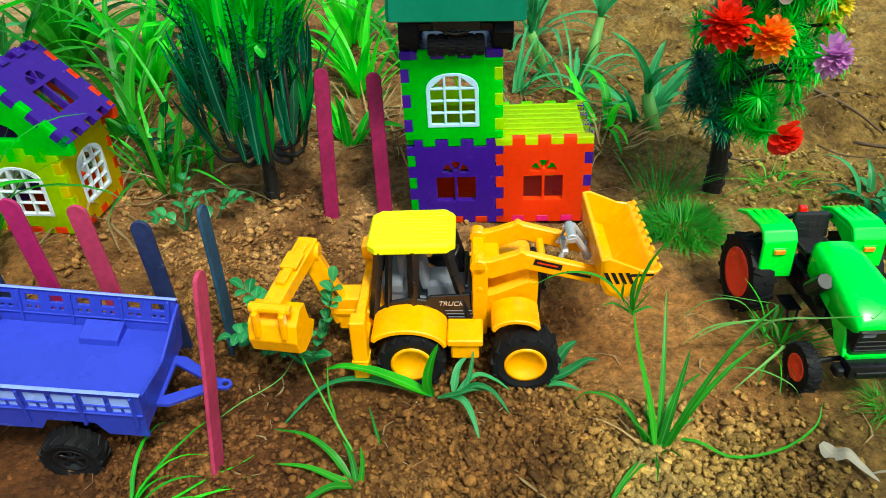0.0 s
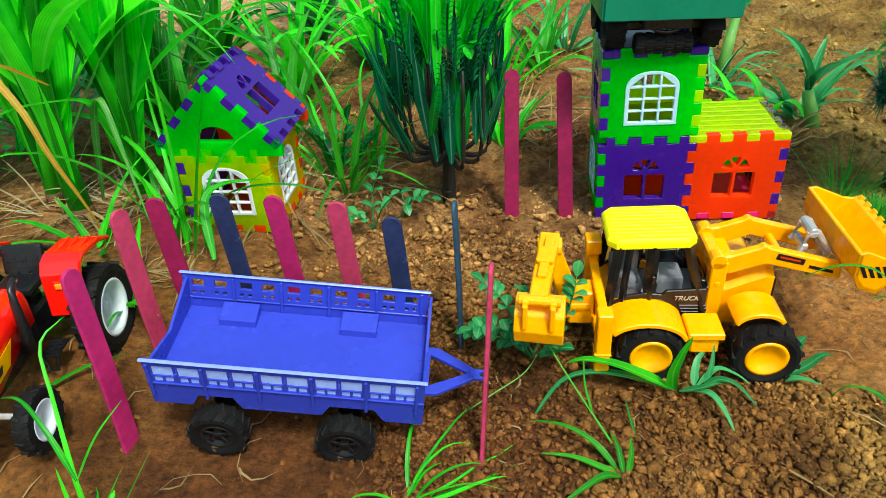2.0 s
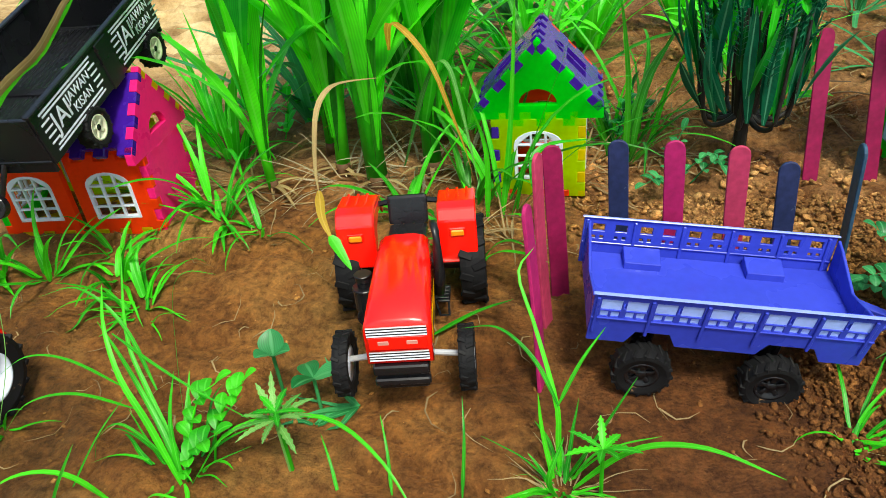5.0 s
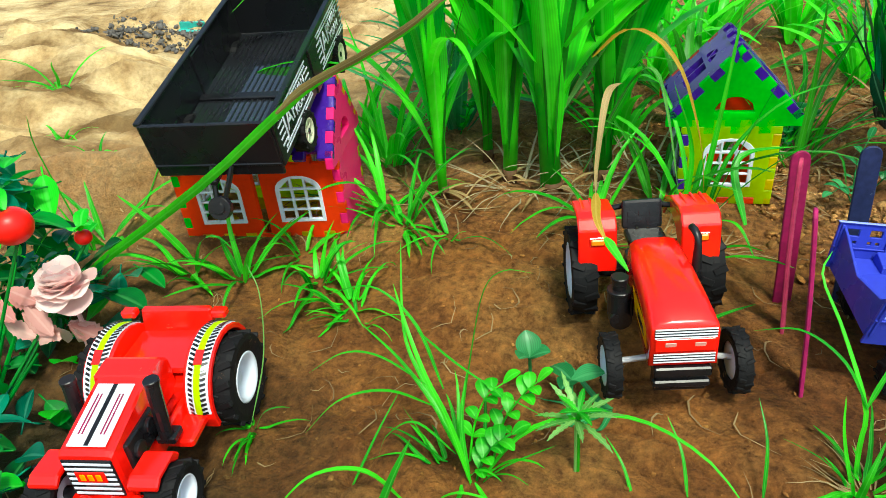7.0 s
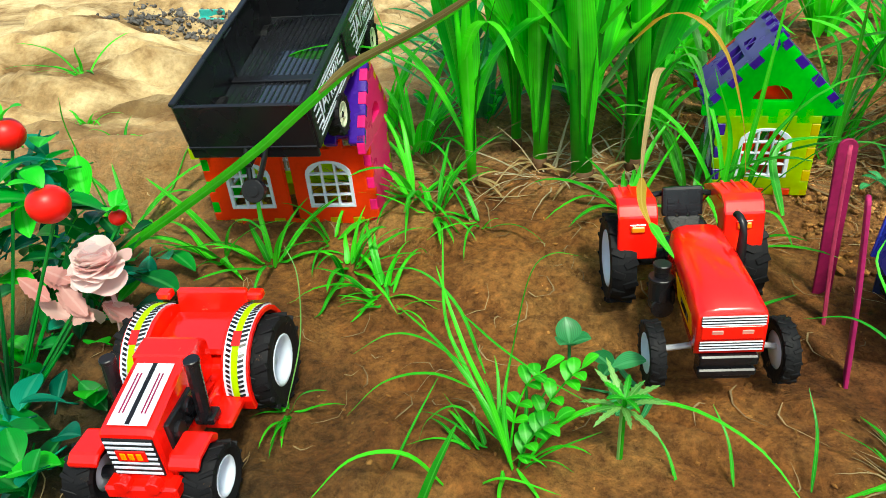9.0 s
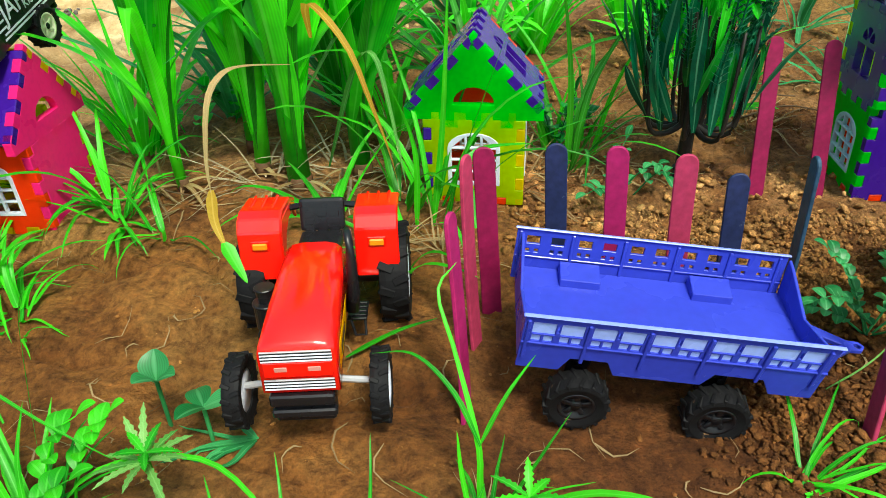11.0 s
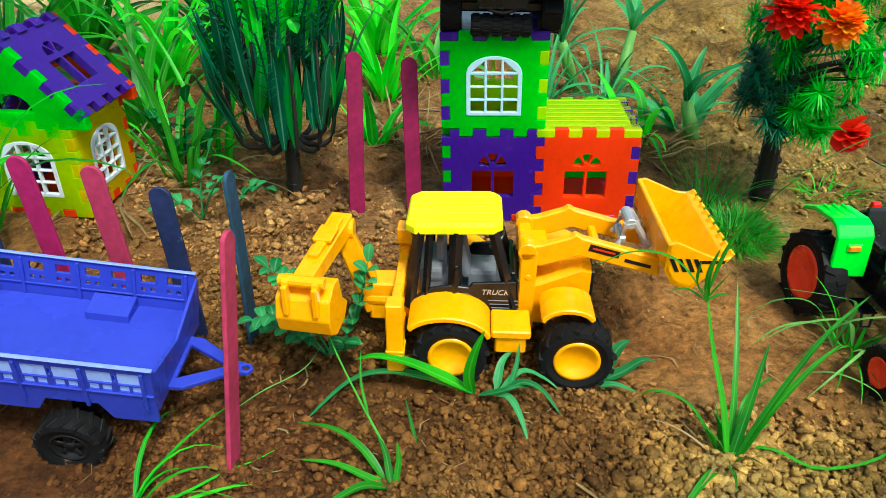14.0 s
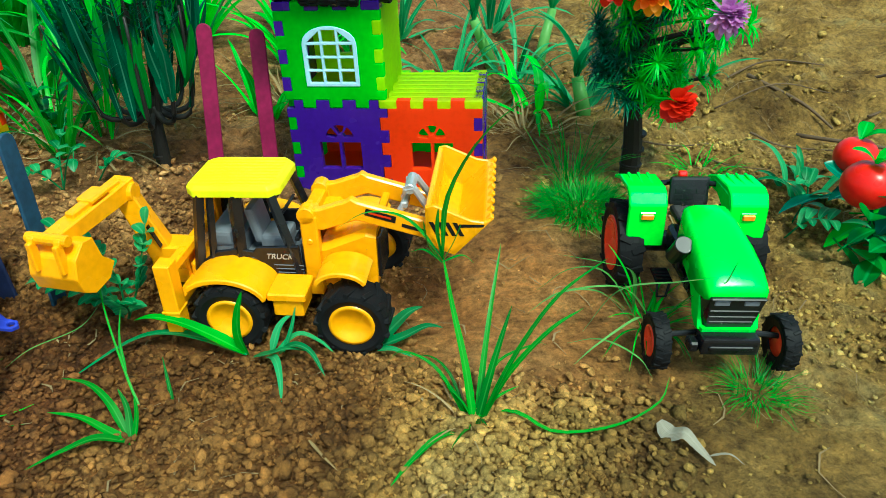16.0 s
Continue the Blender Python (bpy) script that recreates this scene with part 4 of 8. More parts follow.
        part("grille", loft([[(-1.12, -4.62, 2.9), (1.12, -4.62, 2.9), (1.36, -4.95, 4.85), (-1.36, -4.95, 4.85)], [(-1.36, -4.2, 2.9), (1.36, -4.2, 2.9), (1.56, -3.9, 4.85), (-1.56, -3.9, 4.85)]]), BLACK, hood)
        for z, w in ((3.2, 2.25), (3.55, 2.35), (3.95, 2.45)):
            part("grille_bar", box(w, 0.12, 0.14, 0, -4.62 - 0.17 * (z - 2.9), z, 0.04), BLACK, hood)
        part("lamp_brow", box(2.72, 0.3, 0.14, 0, -4.92, 4.78, 0.05), BLACK, hood)
        for s in (-1, 1):
            part("headlight", box(0.78, 0.12, 0.38, 0, 0, 0, 0.08, m=pose(s * 0.72, -4.86, 4.4, 9)), GREY, hood, "clear grey headlight")
        part("bumper", join(join(box(2.9, 1.1, 0.95, 0, -4.9, 1.75, 0.16, 2), box(0.5, 0.8, 0.6, -1.7, -4.8, 1.7, 0.1)), box(2.2, 0.2, 0.25, 0, -5.45, 2.1, 0.05)), BLACK, t)
        mf = cyl(0.5, 1.7, -1.85, -1.0, 5.2, seg=16)
        xf(mf, Matrix.Translation((-1.75, -1.0, 5.2)) @ pose(0, 0, 0, 38, 0, 0) @ Matrix.Translation((1.75, 1.0, -5.2)))
        join(mf, tube([(-1.3, -0.9, 3.6), (-1.7, -0.9, 4.2), (-1.75, -0.9, 4.6)], 0.2))
        part("silencer", mf, BLACK, t)
        part("rear_lamp", join(prism([(4.9, 6.3), (5.5, 6.3), (5.4, 6.95), (5.1, 6.95)], 0.5, "x", -0.2, 0.1, 2), tube([(-0.2, 5.1, 6.2), (-0.2, 5.2, 6.6)], 0.2)), RED, t, "red lamp on a black stalk")
    return t


tractor(place(-34.1, 29.1, 1.6, -3, 0, 9.6), RED, WHITE, "red", "red toy tractor with white rims and dusty tyres on soil")
tractor(place(22.6, 38.4, 1.0, 0, 0, 6.5) @ Matrix.Scale(0.89, 4), TRACTOR_GREEN, mat("red_rim_plastic", (1.0, 0.055, 0.02), 0.3), "green", "bright green toy tractor with red rims standing on soil")


# ---- chunky red tractor with decals ----
def chunky(m):
    t = thing("toy_tractor", m, "chunky red toy tractor with striped decals and white rims", "toy tractor", "toy tractors")
    part("body", join(box(2.6, 7.6, 1.6, 0, -0.5, 1.5, 0.2), box(4.2, 3.6, 1.4, 0, 2.2, 2.4, 0.3, 2)), RED, t)
    secs = [hood_ring(-4.55, 2.35, 2.0, 4.6, 0.12), hood_ring(-4.35, 2.45, 2.0, 4.75, 0.12), hood_ring(-1.2, 2.4, 2.2, 5.5, 0.15), hood_ring(-0.9, 2.3, 2.4, 5.6, 0.15)]
    hood = part("bonnet", loft(secs), RED, t, "red square bonnet")
    deck = part("bonnet_decal", box(1.75, 3.1, 0.04, 0, 0, 0, 0.01, m=pose(0, -2.75, 5.17, 12.5)), WHITE, hood, "white bonnet decal with dark centre line")
    for x, w in ((0, 0.2), (-0.42, 0.06), (-0.58, 0.06), (0.42, 0.06), (0.58, 0.06)):
        part("decal_line", box(w, 3.05 if w > 0.1 else 2.0, 0.03, 0, 0, 0, 0, m=pose(x, -2.75, 5.21, 12.5)), BLACK if w > 0.1 else MAROON, deck)
    scoop = part("cowl", prism([(-1.0, 5.2), (-0.9, 5.65), (0.3, 5.75), (0.9, 5.2), (0.9, 3.4), (-1.0, 3.4)], 2.7, "x", 0, 0.1), RED, t)
    grille = part("grille", box(2.25, 0.1, 2.1, 0, -4.58, 2.3, 0.03), BLACK, hood)
    for k in range(7):
        part("grille_bar", box(2.15, 0.08, 0.13, 0, -4.63, 2.4 + 0.29 * k, 0.02), WHITE, hood)
    badge = part("badge", box(1.35, 0.06, 0.62, 0, -4.69, 3.2, 0.03), RED, hood, "red badge with plain yellow bars")
    for k in (-0.36, 0, 0.36):
        part("badge_bar", box(0.24, 0.05, 0.36, k, -4.73, 3.33, 0.02), YELLOW, badge)
    part("bumper", join(join(box(3.3, 0.9, 0.7, 0, -4.65, 1.3, 0.12), cyl(0.35, 0.5, -0.7, -4.95, 2.1, "y", 12)), cyl(0.35, 0.5, 0.7, -4.95, 2.1, "y", 12)), RED, t)
    part("front_plate", box(2.8, 0.6, 0.5, 0, -4.75, 0.85, 0.1), BLACK, t)
    for s in (-1, 1):
        part("engine_block", join(join(box(0.3, 2.4, 1.5, s * 1.25, -2.6, 2.9, 0.08), cyl(0.4, 0.35, s * 1.4, -3.2, 3.6, "x", 12)), cyl(0.4, 0.35, s * 1.4, -2.1, 3.9, "x", 12)), BLACK, t, "black moulded engine")
        part("front_mudguard", prism([(-5.0, 3.2), (-4.6, 3.5), (-3.2, 3.5), (-2.8, 3.0), (-3.1, 2.8), (-3.6, 3.2), (-4.5, 3.2), (-4.9, 2.9)], 1.35, "x", s * 2.25, 0.08), RED, t)
        pts = [(2.7 + 2.75 * math.cos(a), 2.45 + 2.75 * math.sin(a)) for a in [radians(200 - 200 * k / 14) for k in range(15)]]
        inner = [(2.7 + 2.45 * math.cos(a), 2.45 + 2.45 * math.sin(a)) for a in [radians(0 + 200 * k / 14) for k in range(15)]]
        mg = part("rear_mudguard", join(prism(pts + inner, 1.3, "x", s * 2.6, 0.05), prism(pts, 0.25, "x", s * 2.0, 0.05)), RED, t)
        # hatched strip along the guard
        band = part("hatched_strip", prism([(2.7 + 2.79 * math.cos(a), 2.45 + 2.79 * math.sin(a)) for a in [radians(178 - 128 * k / 14) for k in range(15)]] + [(2.7 + 2.74 * math.cos(a), 2.45 + 2.74 * math.sin(a)) for a in [radians(50 + 128 * k / 14) for k in range(15)]], 1.1, "x", s * 2.6, 0), WHITE, mg, "white strip with dark hatching")
        for k in range(26):
            a = radians(176 - 124 * k / 25)
            for e in (-1, 1):
                part("hatch", box(0.38, 0.12, 0.02, 0, 0, 0, 0, m=pose(s * 2.6 + e * 0.36, 2.7 + 2.8 * math.cos(a), 2.45 + 2.8 * math.sin(a), math.degrees(a) - 90, 0, 28 * e)), BLACK, band)
        cen = [radians(178 - 128 * k / 14) for k in range(15)]
        part("centre_stripe", prism([(2.7 + 2.82 * math.cos(a), 2.45 + 2.82 * math.sin(a)) for a in cen] + [(2.7 + 2.77 * math.cos(a), 2.45 + 2.77 * math.sin(a)) for a in cen[::-1]], 0.32, "x", s * 2.6, 0), LIME, band, "yellow-green centre stripe")
        a = radians(120)
        part("badge", box(0.42, 0.75, 0.03, 0, 0, 0, 0.01, m=pose(s * 2.6, 2.7 + 2.83 * math.cos(a), 2.45 + 2.83 * math.sin(a), 30)), RED, band)
        part("tail_lamp", box(0.8, 0.6, 0.45, s * 2.45, 4.5, 4.95, 0.1), RED, t)
        wheel(t, s * 2.75, -3.9, 1.55, 1.55, 1.35, 0.85, WHITE, s, 14)
        wheel(t, s * 3.35, 2.7, 2.4, 2.4, 1.35, 1.25, WHITE, s, 15)
        part("side_step", join(box(1.3, 2.2, 0.5, s * 2.2, -0.6, 2.0, 0.12), box(0.3, 2.0, 1.0, s * 1.7, -0.6, 2.2, 0.1)), RED, t)
        ex = tube([(s * 1.9, -1.9, 3.0), (s * 1.95, -1.8, 4.6), (s * 1.95, -1.6, 6.0)], 0.32, 12)
        join(ex, cyl(0.36, 0.25, s * 1.95, -1.6, 6.0))
        join(ex, box(0.9, 0.9, 0.4, s * 1.9, -1.7, 2.7, 0.08))
        part("exhaust_stack", ex, BLACK, t)
    part("bench", join(box(3.8, 3.2, 0.35, 0, 2.6, 4.0, 0.15), prism([(4.2, 4.0), (4.9, 4.0), (5.0, 5.3), (4.6, 5.3)], 3.8, "x", 0, 0.1)), RED, t, "flat red driver's platform with dirt crumbs")
    part("axle", join(cyl(0.3, 5.2, 0, -3.9, 1.55, "x", 12), cyl(0.4, 6.2, 0, 2.7, 2.4, "x", 12)), BLACK, t)
    return t


chunky(place(-59.3, 18.8, 0.7, 0, 0, 6) @ Matrix.Scale(1.06, 4))


# ---- backhoe loader ----
def backhoe(m):
    t = thing("toy_backhoe_loader", m, "yellow toy backhoe loader with black cab standing on soil", "toy digger")
    part("chassis", join(box(9.4, 2.6, 1.5, -1.0, 0, 1.2, 0.12), box(2.4, 4.0, 1.2, -4.6, 0, 1.8, 0.12)), AMBER, t)
    part("axle", join(cyl(0.35, 7.0, -3.05, 0, 1.38, "y", 12), cyl(0.35, 7.0, 3.0, 0, 1.38, "y", 12)), BLACK, t)
    for s in (-1, 1):
        for x in (-3.05, 3.0):
            w = wheel(t, x, s * 3.75, 1.38, 1.85, 1.75, 1.08, AMBER, 1 if s > 0 else -1, 13, 90, "flat", label="black chunky tyre with soil in its tread")
        # rear mudguard: a thin curved wing
        arc = [radians(150 - 138 * k / 12) for k in range(13)]
        prof = [(-3.3 + 2.2 * math.cos(a), 2.2 + 1.4 * math.sin(a)) for a in arc] + [(-3.3 + 2.0 * math.cos(a), 2.05 + 1.25 * math.sin(a)) for a in arc[::-1]]
        bm = prism(prof, 2.3, "y", s * 3.2, 0.06)
        join(bm, prism([(-3.3 + 2.1 * math.cos(a), 2.15 + 1.35 * math.sin(a)) for a in arc] + [(-1.2, 1.6), (-5.2, 1.6)], 0.3, "y", s * 2.0, 0.05))
        part("rear_mudguard", bm, AMBER, t, "", True).data.set_sharp_from_angle(angle=radians(35))
        arc = [radians(170 - 150 * k / 10) for k in range(11)]
        prof = [(2.5 + 1.35 * math.cos(a), 3.2 + 0.85 * math.sin(a)) for a in arc] + [(2.5 + 1.15 * math.cos(a), 3.05 + 0.72 * math.sin(a)) for a in arc[::-1]]
        part("front_mudguard", prism(prof, 2.1, "y", s * 3.0, 0.06), AMBER, t, "", True).data.set_sharp_from_angle(angle=radians(35))
        part("step_box", join(box(1.9, 1.9, 0.45, -0.2, s * 3.25, 2.35, 0.08), box(1.5, 1.7, 1.0, -0.2, s * 3.2, 1.4, 0.08)), AMBER, t)
        part("loader_post", join(box(0.85, 0.7, 4.6, 0.6, s * 1.5, 1.2, 0.08), cyl(0.16, 0.8, 0.6, s * 1.5, 4.4, "y", 10)), AMBER, t)
        # loader arm, cranked
        arm = [(0.2, 5.5), (0.5, 6.4), (1.2, 6.5), (2.5, 6.95), (2.75, 7.15), (3.05, 6.95), (6.9, 5.9), (7.0, 4.9), (3.0, 5.95), (1.2, 5.3)]
        a = part("loader_arm", prism(arm, 0.5, "y", s * 1.45, 0.08), AMBER, t)
        a.location.z = -0.35 * CM
        face = s * 1.71
        part("decal_bar", prism([(3.4, 6.3), (4.9, 5.9), (4.95, 6.25), (3.5, 6.65)], 0.03, "y", face, 0), BLACK, a, "dark decal with unreadable lettering")
        part("decal_bar", prism([(5.2, 5.72), (6.5, 5.38), (6.52, 5.55), (5.22, 5.9)], 0.03, "y", face, 0), BLACK, a)
        part("decal_letters", prism([(3.6, 6.38), (4.7, 6.1), (4.73, 6.2), (3.63, 6.48)], 0.03, "y", face + s * 0.012, 0), ORANGE, a)
        part("pivot", cyl(0.45, 0.8, 0.5, s * 1.45, 5.8, "y", 16), AMBER, t)
    # bonnet
    secs = []
    for x, z0, z1, h in ((0.9, 1.7, 3.9, 1.4), (1.3, 1.7, 4.0, 1.45), (3.3, 1.8, 4.85, 1.4), (3.8, 1.8, 4.7, 1.3)):
        secs.append([(x, -h, z0), (x, h, z0), (x, h, z1 - 0.3), (x, h - 0.35, z1), (x, -h + 0.35, z1), (x, -h, z1 - 0.3)])
    bonnet = part("bonnet", loft(secs), AMBER, t)
    bevel_g = box(0.2, 2.3, 2.4, 3.9, 0, 2.0, 0.05)
    part("radiator_grille", bevel_g, BLACK, bonnet)
    part("crossbeam", join(box(0.7, 2.9, 1.0, 0.5, 0, 4.9, 0.1), box(1.4, 2.6, 0.5, 1.0, 0, 4.9, 0.1)), AMBER, t)
    # cab: frame of posts, dark glass gone, grey seat inside
    yb, yt = 2.05, 1.75
    lo = {"r": -5.45, "b": -3.0, "f": 0.2}
    hi = {"r": -4.95, "b": -2.95, "f": -0.95}
    for s in (-1, 1):
        for k, w in (("r", 0.42), ("b", 0.5), ("f", 0.4)):
            part("cab_post", tube([(lo[k] + (w / 2 if k == "r" else -w / 2 if k == "f" else 0), s * yb, 2.6), (hi[k] + (w / 2 if k == "r" else -w / 2 if k == "f" else 0), s * (yt - 0.12), 6.76)], w / 1.5, 4), BLACK, t)
        part("cab_post", tube([(-4.45, s * yb, 2.9), (-4.2, s * (yt - 0.12), 6.76)], 0.2, 4), BLACK, t)
        door = part("cab_door", prism([(-5.4, 2.9), (-4.2, 3.75), (-3.2, 3.95), (-2.3, 3.85), (-2.1, 4.1), (0.05, 4.25), (0.2, 1.9), (-1.0, 2.1), (-1.5, 2.9), (-2.3, 3.5), (-3.4, 3.6), (-4.6, 3.2)], 0.2, "y", s * 2.0, 0.04), BLACK, t)
        for k in range(5):
            part("vent_line", box(1.5 - 0.08 * k, 0.04, 0.05, -0.55 + 0.04 * k, s * 2.11, 3.12 - 0.22 * k, 0.01), GREY, door)
        if s < 0:
            words("TRUCK", 0.42, SILVER, door, place(-0.98, -2.115, 3.62, 90, 0, 0), 0.02, 0.25)
        part("door_handle", box(0.16, 0.1, 0.5, -2.9, s * 2.25, 4.7, 0.03), BLACK, t)
    part("cab_cross_rail", join(box(0.35, 3.2, 0.35, -4.95, 0, 6.4, 0.06), box(0.3, 3.2, 0.3, -1.1, 0, 6.4, 0.06)), BLACK, t)
    out = [(-2.35, -1.4), (-1.9, -1.87), (1.9, -1.87), (2.35, -1.4), (2.35, 1.4), (1.9, 1.87), (-1.9, 1.87), (-2.35, 1.4)]
    roof = loft([[(x, y, 0) for x, y in out], [(x, y, 0.38) for x, y in out], [(x * 0.94, y * 0.93, 0.58) for x, y in out]])
    bevel(roof, 0.06, 2)
    xf(roof, pose(-3.05, 0, 6.7, 0, -1.5, 0))
    roof_ob = part("cab_roof", roof, LEMON, t, "yellow-green ribbed cab roof")
    for k in range(9):
        rib = box(4.0, 0.1, 0.07, 0, -1.4 + 0.35 * k, 0.55, 0.02)
        xf(rib, pose(-3.05, 0, 6.7, 0, -1.5, 0))
        part("roof_rib", rib, LEMON, roof_ob)
    part("cab_floor", box(5.4, 3.8, 0.3, -2.6, 0, 2.6, 0.05), GREY, t)
    part("driver_seat", join(join(box(1.5, 1.7, 1.3, -1.6, 0, 2.8, 0.25, 2), box(0.5, 1.7, 2.0, 0, 0, 0, 0.2, 2, m=pose(-2.35, 0, 3.6, 0, -12))), box(1.6, 2.6, 1.2, -4.0, 0, 2.8, 0.25, 2)), GREY, t, "grey moulded seat")
    part("rear_console", join(box(1.2, 2.8, 0.8, -4.2, 0, 3.7, 0.2, 2), box(0.5, 1.2, 1.7, -3.7, 0, 4.0, 0.15)), GREY, t)
    sw = tube([(0.55 * math.cos(a), 0.55 * math.sin(a), 0) for a in [2 * math.pi * k / 18 for k in range(19)]], 0.08)
    join(sw, cyl(0.2, 0.15, 0, 0, 0))
    join(sw, box(1.0, 0.1, 0.07, 0, 0, -0.03, 0.02))
    xf(sw, pose(-0.9, 0, 5.5, 0, -55, 0))
    part("steering_wheel", sw, BLACK, t)
    part("front_windscreen_frame", join(box(0.25, 3.4, 0.25, -0.1, 0, 4.3, 0.05), box(0.3, 3.6, 1.6, 0.2, 0, 2.6, 0.08)), BLACK, t)
    # front bucket
    bw = 7.0
    shell = [(6.55, 7.7), (6.6, 6.3), (7.0, 5.6), (7.9, 5.25), (9.45, 7.0), (9.55, 7.15), (9.2, 7.05), (7.85, 5.6), (7.15, 5.9), (6.85, 6.4), (6.8, 7.7)]
    bucket = part("front_bucket", prism(shell, bw, "y", 0, 0.06), AMBER, t, "yellow loader bucket tipped up")
    bucket.location.z = -0.28 * CM
    for s in (-1, 1):
        part("side_plate", prism([(6.55, 7.7), (6.6, 6.3), (7.0, 5.6), (7.9, 5.25), (9.45, 7.0), (8.6, 7.1), (6.95, 7.8)], 0.2, "y", s * (bw / 2 - 0.1), 0.04), AMBER, bucket)
        for k in range(4):
            part("hazard_stripe", prism([(6.72 + 0.36 * k, 6.98), (6.92 + 0.36 * k, 6.98), (7.26 + 0.36 * k, 6.3), (7.06 + 0.36 * k, 6.3)], 0.02, "y", s * (bw / 2 + 0.012), 0), BLACK, bucket)
        part("edge_stripe", prism([(8.1, 6.9), (9.25, 6.93), (9.2, 6.8), (8.05, 6.74)], 0.02, "y", s * (bw / 2 + 0.012), 0), BLACK, bucket)
    for k in range(9):
        part("tooth", box(0.42, 0.36, 0.24, 0, 0, 0, 0.05, m=pose(9.55, -bw / 2 + 0.35 + k * (bw - 0.7) / 8, 7.0, 0, -48, 0)), AMBER, bucket)
    link = join(box(0.35, 1.5, 0.35, 5.2, 0, 6.2, 0.06), box(0.35, 1.5, 0.35, 6.4, 0, 5.9, 0.06))
    for s in (-1, 1):
        join(link, tube([(5.0, s * 0.7, 6.1), (5.3, s * 0.6, 7.2), (5.7, s * 0.6, 7.3), (6.5, s * 0.7, 6.1)], 0.18, 8))
    join(link, cyl(0.28, 1.5, 5.5, 0, 7.25, "y", 12))
    part("tilt_linkage", link, SILVER, t, "silver-grey tilt linkage").location.z = -0.35 * CM
    part("arm_crossbar", box(0.4, 2.9, 0.4, 4.0, 0, 5.35, 0.08), AMBER, t)
    # rear frame with outriggers
    fr = join(box(0.8, 0.9, 3.95, -5.7, -4.5, 0.65, 0.06), box(0.75, 0.8, 3.6, -5.7, 1.7, 1.2, 0.06))
    join(fr, box(0.5, 6.4, 0.5, -5.7, -1.4, 3.7, 0.06))
    join(fr, box(0.5, 6.4, 0.5, -5.7, -1.4, 1.7, 0.06))
    join(fr, box(0.9, 1.0, 0.12, -5.7, -4.5, 1.9, 0.02))
    part("outrigger_frame", fr, AMBER, t)
    part("orange_block", box(0.9, 1.1, 0.9, -5.7, 1.6, 4.4, 0.06), AMBER, t)
    part("swing_post", join(box(1.4, 1.4, 2.2, -6.6, -1.2, 1.6, 0.1), cyl(0.5, 1.8, -6.9, -1.5, 2.8, "x", 14)), AMBER, t)

    def beam(a, b, w, h, w2=None, h2=None):
        """A tapering box beam from a to b; w across, h deep."""
        a, b = Vector(a), Vector(b)
        d = (b - a).normalized()
        side = d.cross(Vector((0, 0, 1))).normalized()
        up = side.cross(d)
        ring = []
        for p, ww, hh in ((a, w, h), (b, w2 or w, h2 or h)):
            ring.append([p + side * (ww / 2) * i + up * (hh / 2) * j for i, j in ((-1, -1), (1, -1), (1, 1), (-1, 1))])
        bm = loft(ring)
        bevel(bm, 0.07)
        return bm

    boom = beam((-7.0, -1.3, 2.2), (-8.5, -1.7, 6.9), 1.1, 1.3, 1.0, 0.9)
    join(boom, cyl(0.5, 1.3, -8.5, -1.7, 6.8, "x", 14))
    bo = part("boom", boom, AMBER, t)
    part("decal_bar", box(0.05, 0.4, 1.3, 0, 0, 0, 0, m=pose(-7.08, -1.9, 3.9, 6, -18, 0)), BLACK, bo)
    dip = beam((-8.45, -1.3, 7.0), (-9.3, -6.4, 6.7), 1.05, 1.0, 0.9, 0.8)
    join(dip, beam((-8.5, -2.0, 7.4), (-9.1, -5.2, 7.2), 0.5, 0.5))
    join(dip, beam((-8.7, -3.0, 7.6), (-8.9, -4.2, 7.5), 0.9, 0.25))
    part("dipper_arm", dip, AMBER, t)
    # digging bucket, its back towards the path
    q = pose(-9.2, -6.4, 5.3, 0, 0, -8) @ Matrix.Scale(0.88, 4)
    prof = [(0.9, 1.5), (0.2, 1.6), (-0.6, 1.0), (-0.85, 0.0), (-0.6, -0.9), (0.1, -1.35), (1.3, -1.2), (1.9, -0.5), (1.7, -0.45), (1.1, -1.0), (0.2, -1.1), (-0.4, -0.75), (-0.6, 0.0), (-0.4, 0.8), (0.3, 1.35), (0.9, 1.3)]
    b2 = prism(prof, 2.6, "x", 0, 0.06)
    xf(b2, q)
    digger = part("digging_bucket", b2, AMBER, t, "yellow digging bucket hanging from the dipper")
    for s in (-1, 1):
        sp = prism([(0.9, 1.5), (0.2, 1.6), (-0.6, 1.0), (-0.85, 0.0), (-0.6, -0.9), (0.1, -1.35), (1.3, -1.2), (1.9, -0.5), (1.2, 0.2)], 0.15, "x", s * 1.3, 0.04)
        xf(sp, q)
        part("side_plate", sp, AMBER, digger)
        hg = join(box(0.3, 0.5, 1.6, s * 0.75, -0.75, 0.3, 0.06), cyl(0.3, 0.35, s * 0.75, -0.5, 1.9, "x", 12))
        xf(hg, q)
        part("hinge_lug", hg, AMBER, digger)
    bar = cyl(0.3, 2.3, 0, -0.4, 1.95, "x", 12)
    xf(bar, q)
    part("hinge_pin", bar, AMBER, digger)
    return t


backhoe(place(2.6, 38.4, 0.75, 0, -0.5, 2.5))


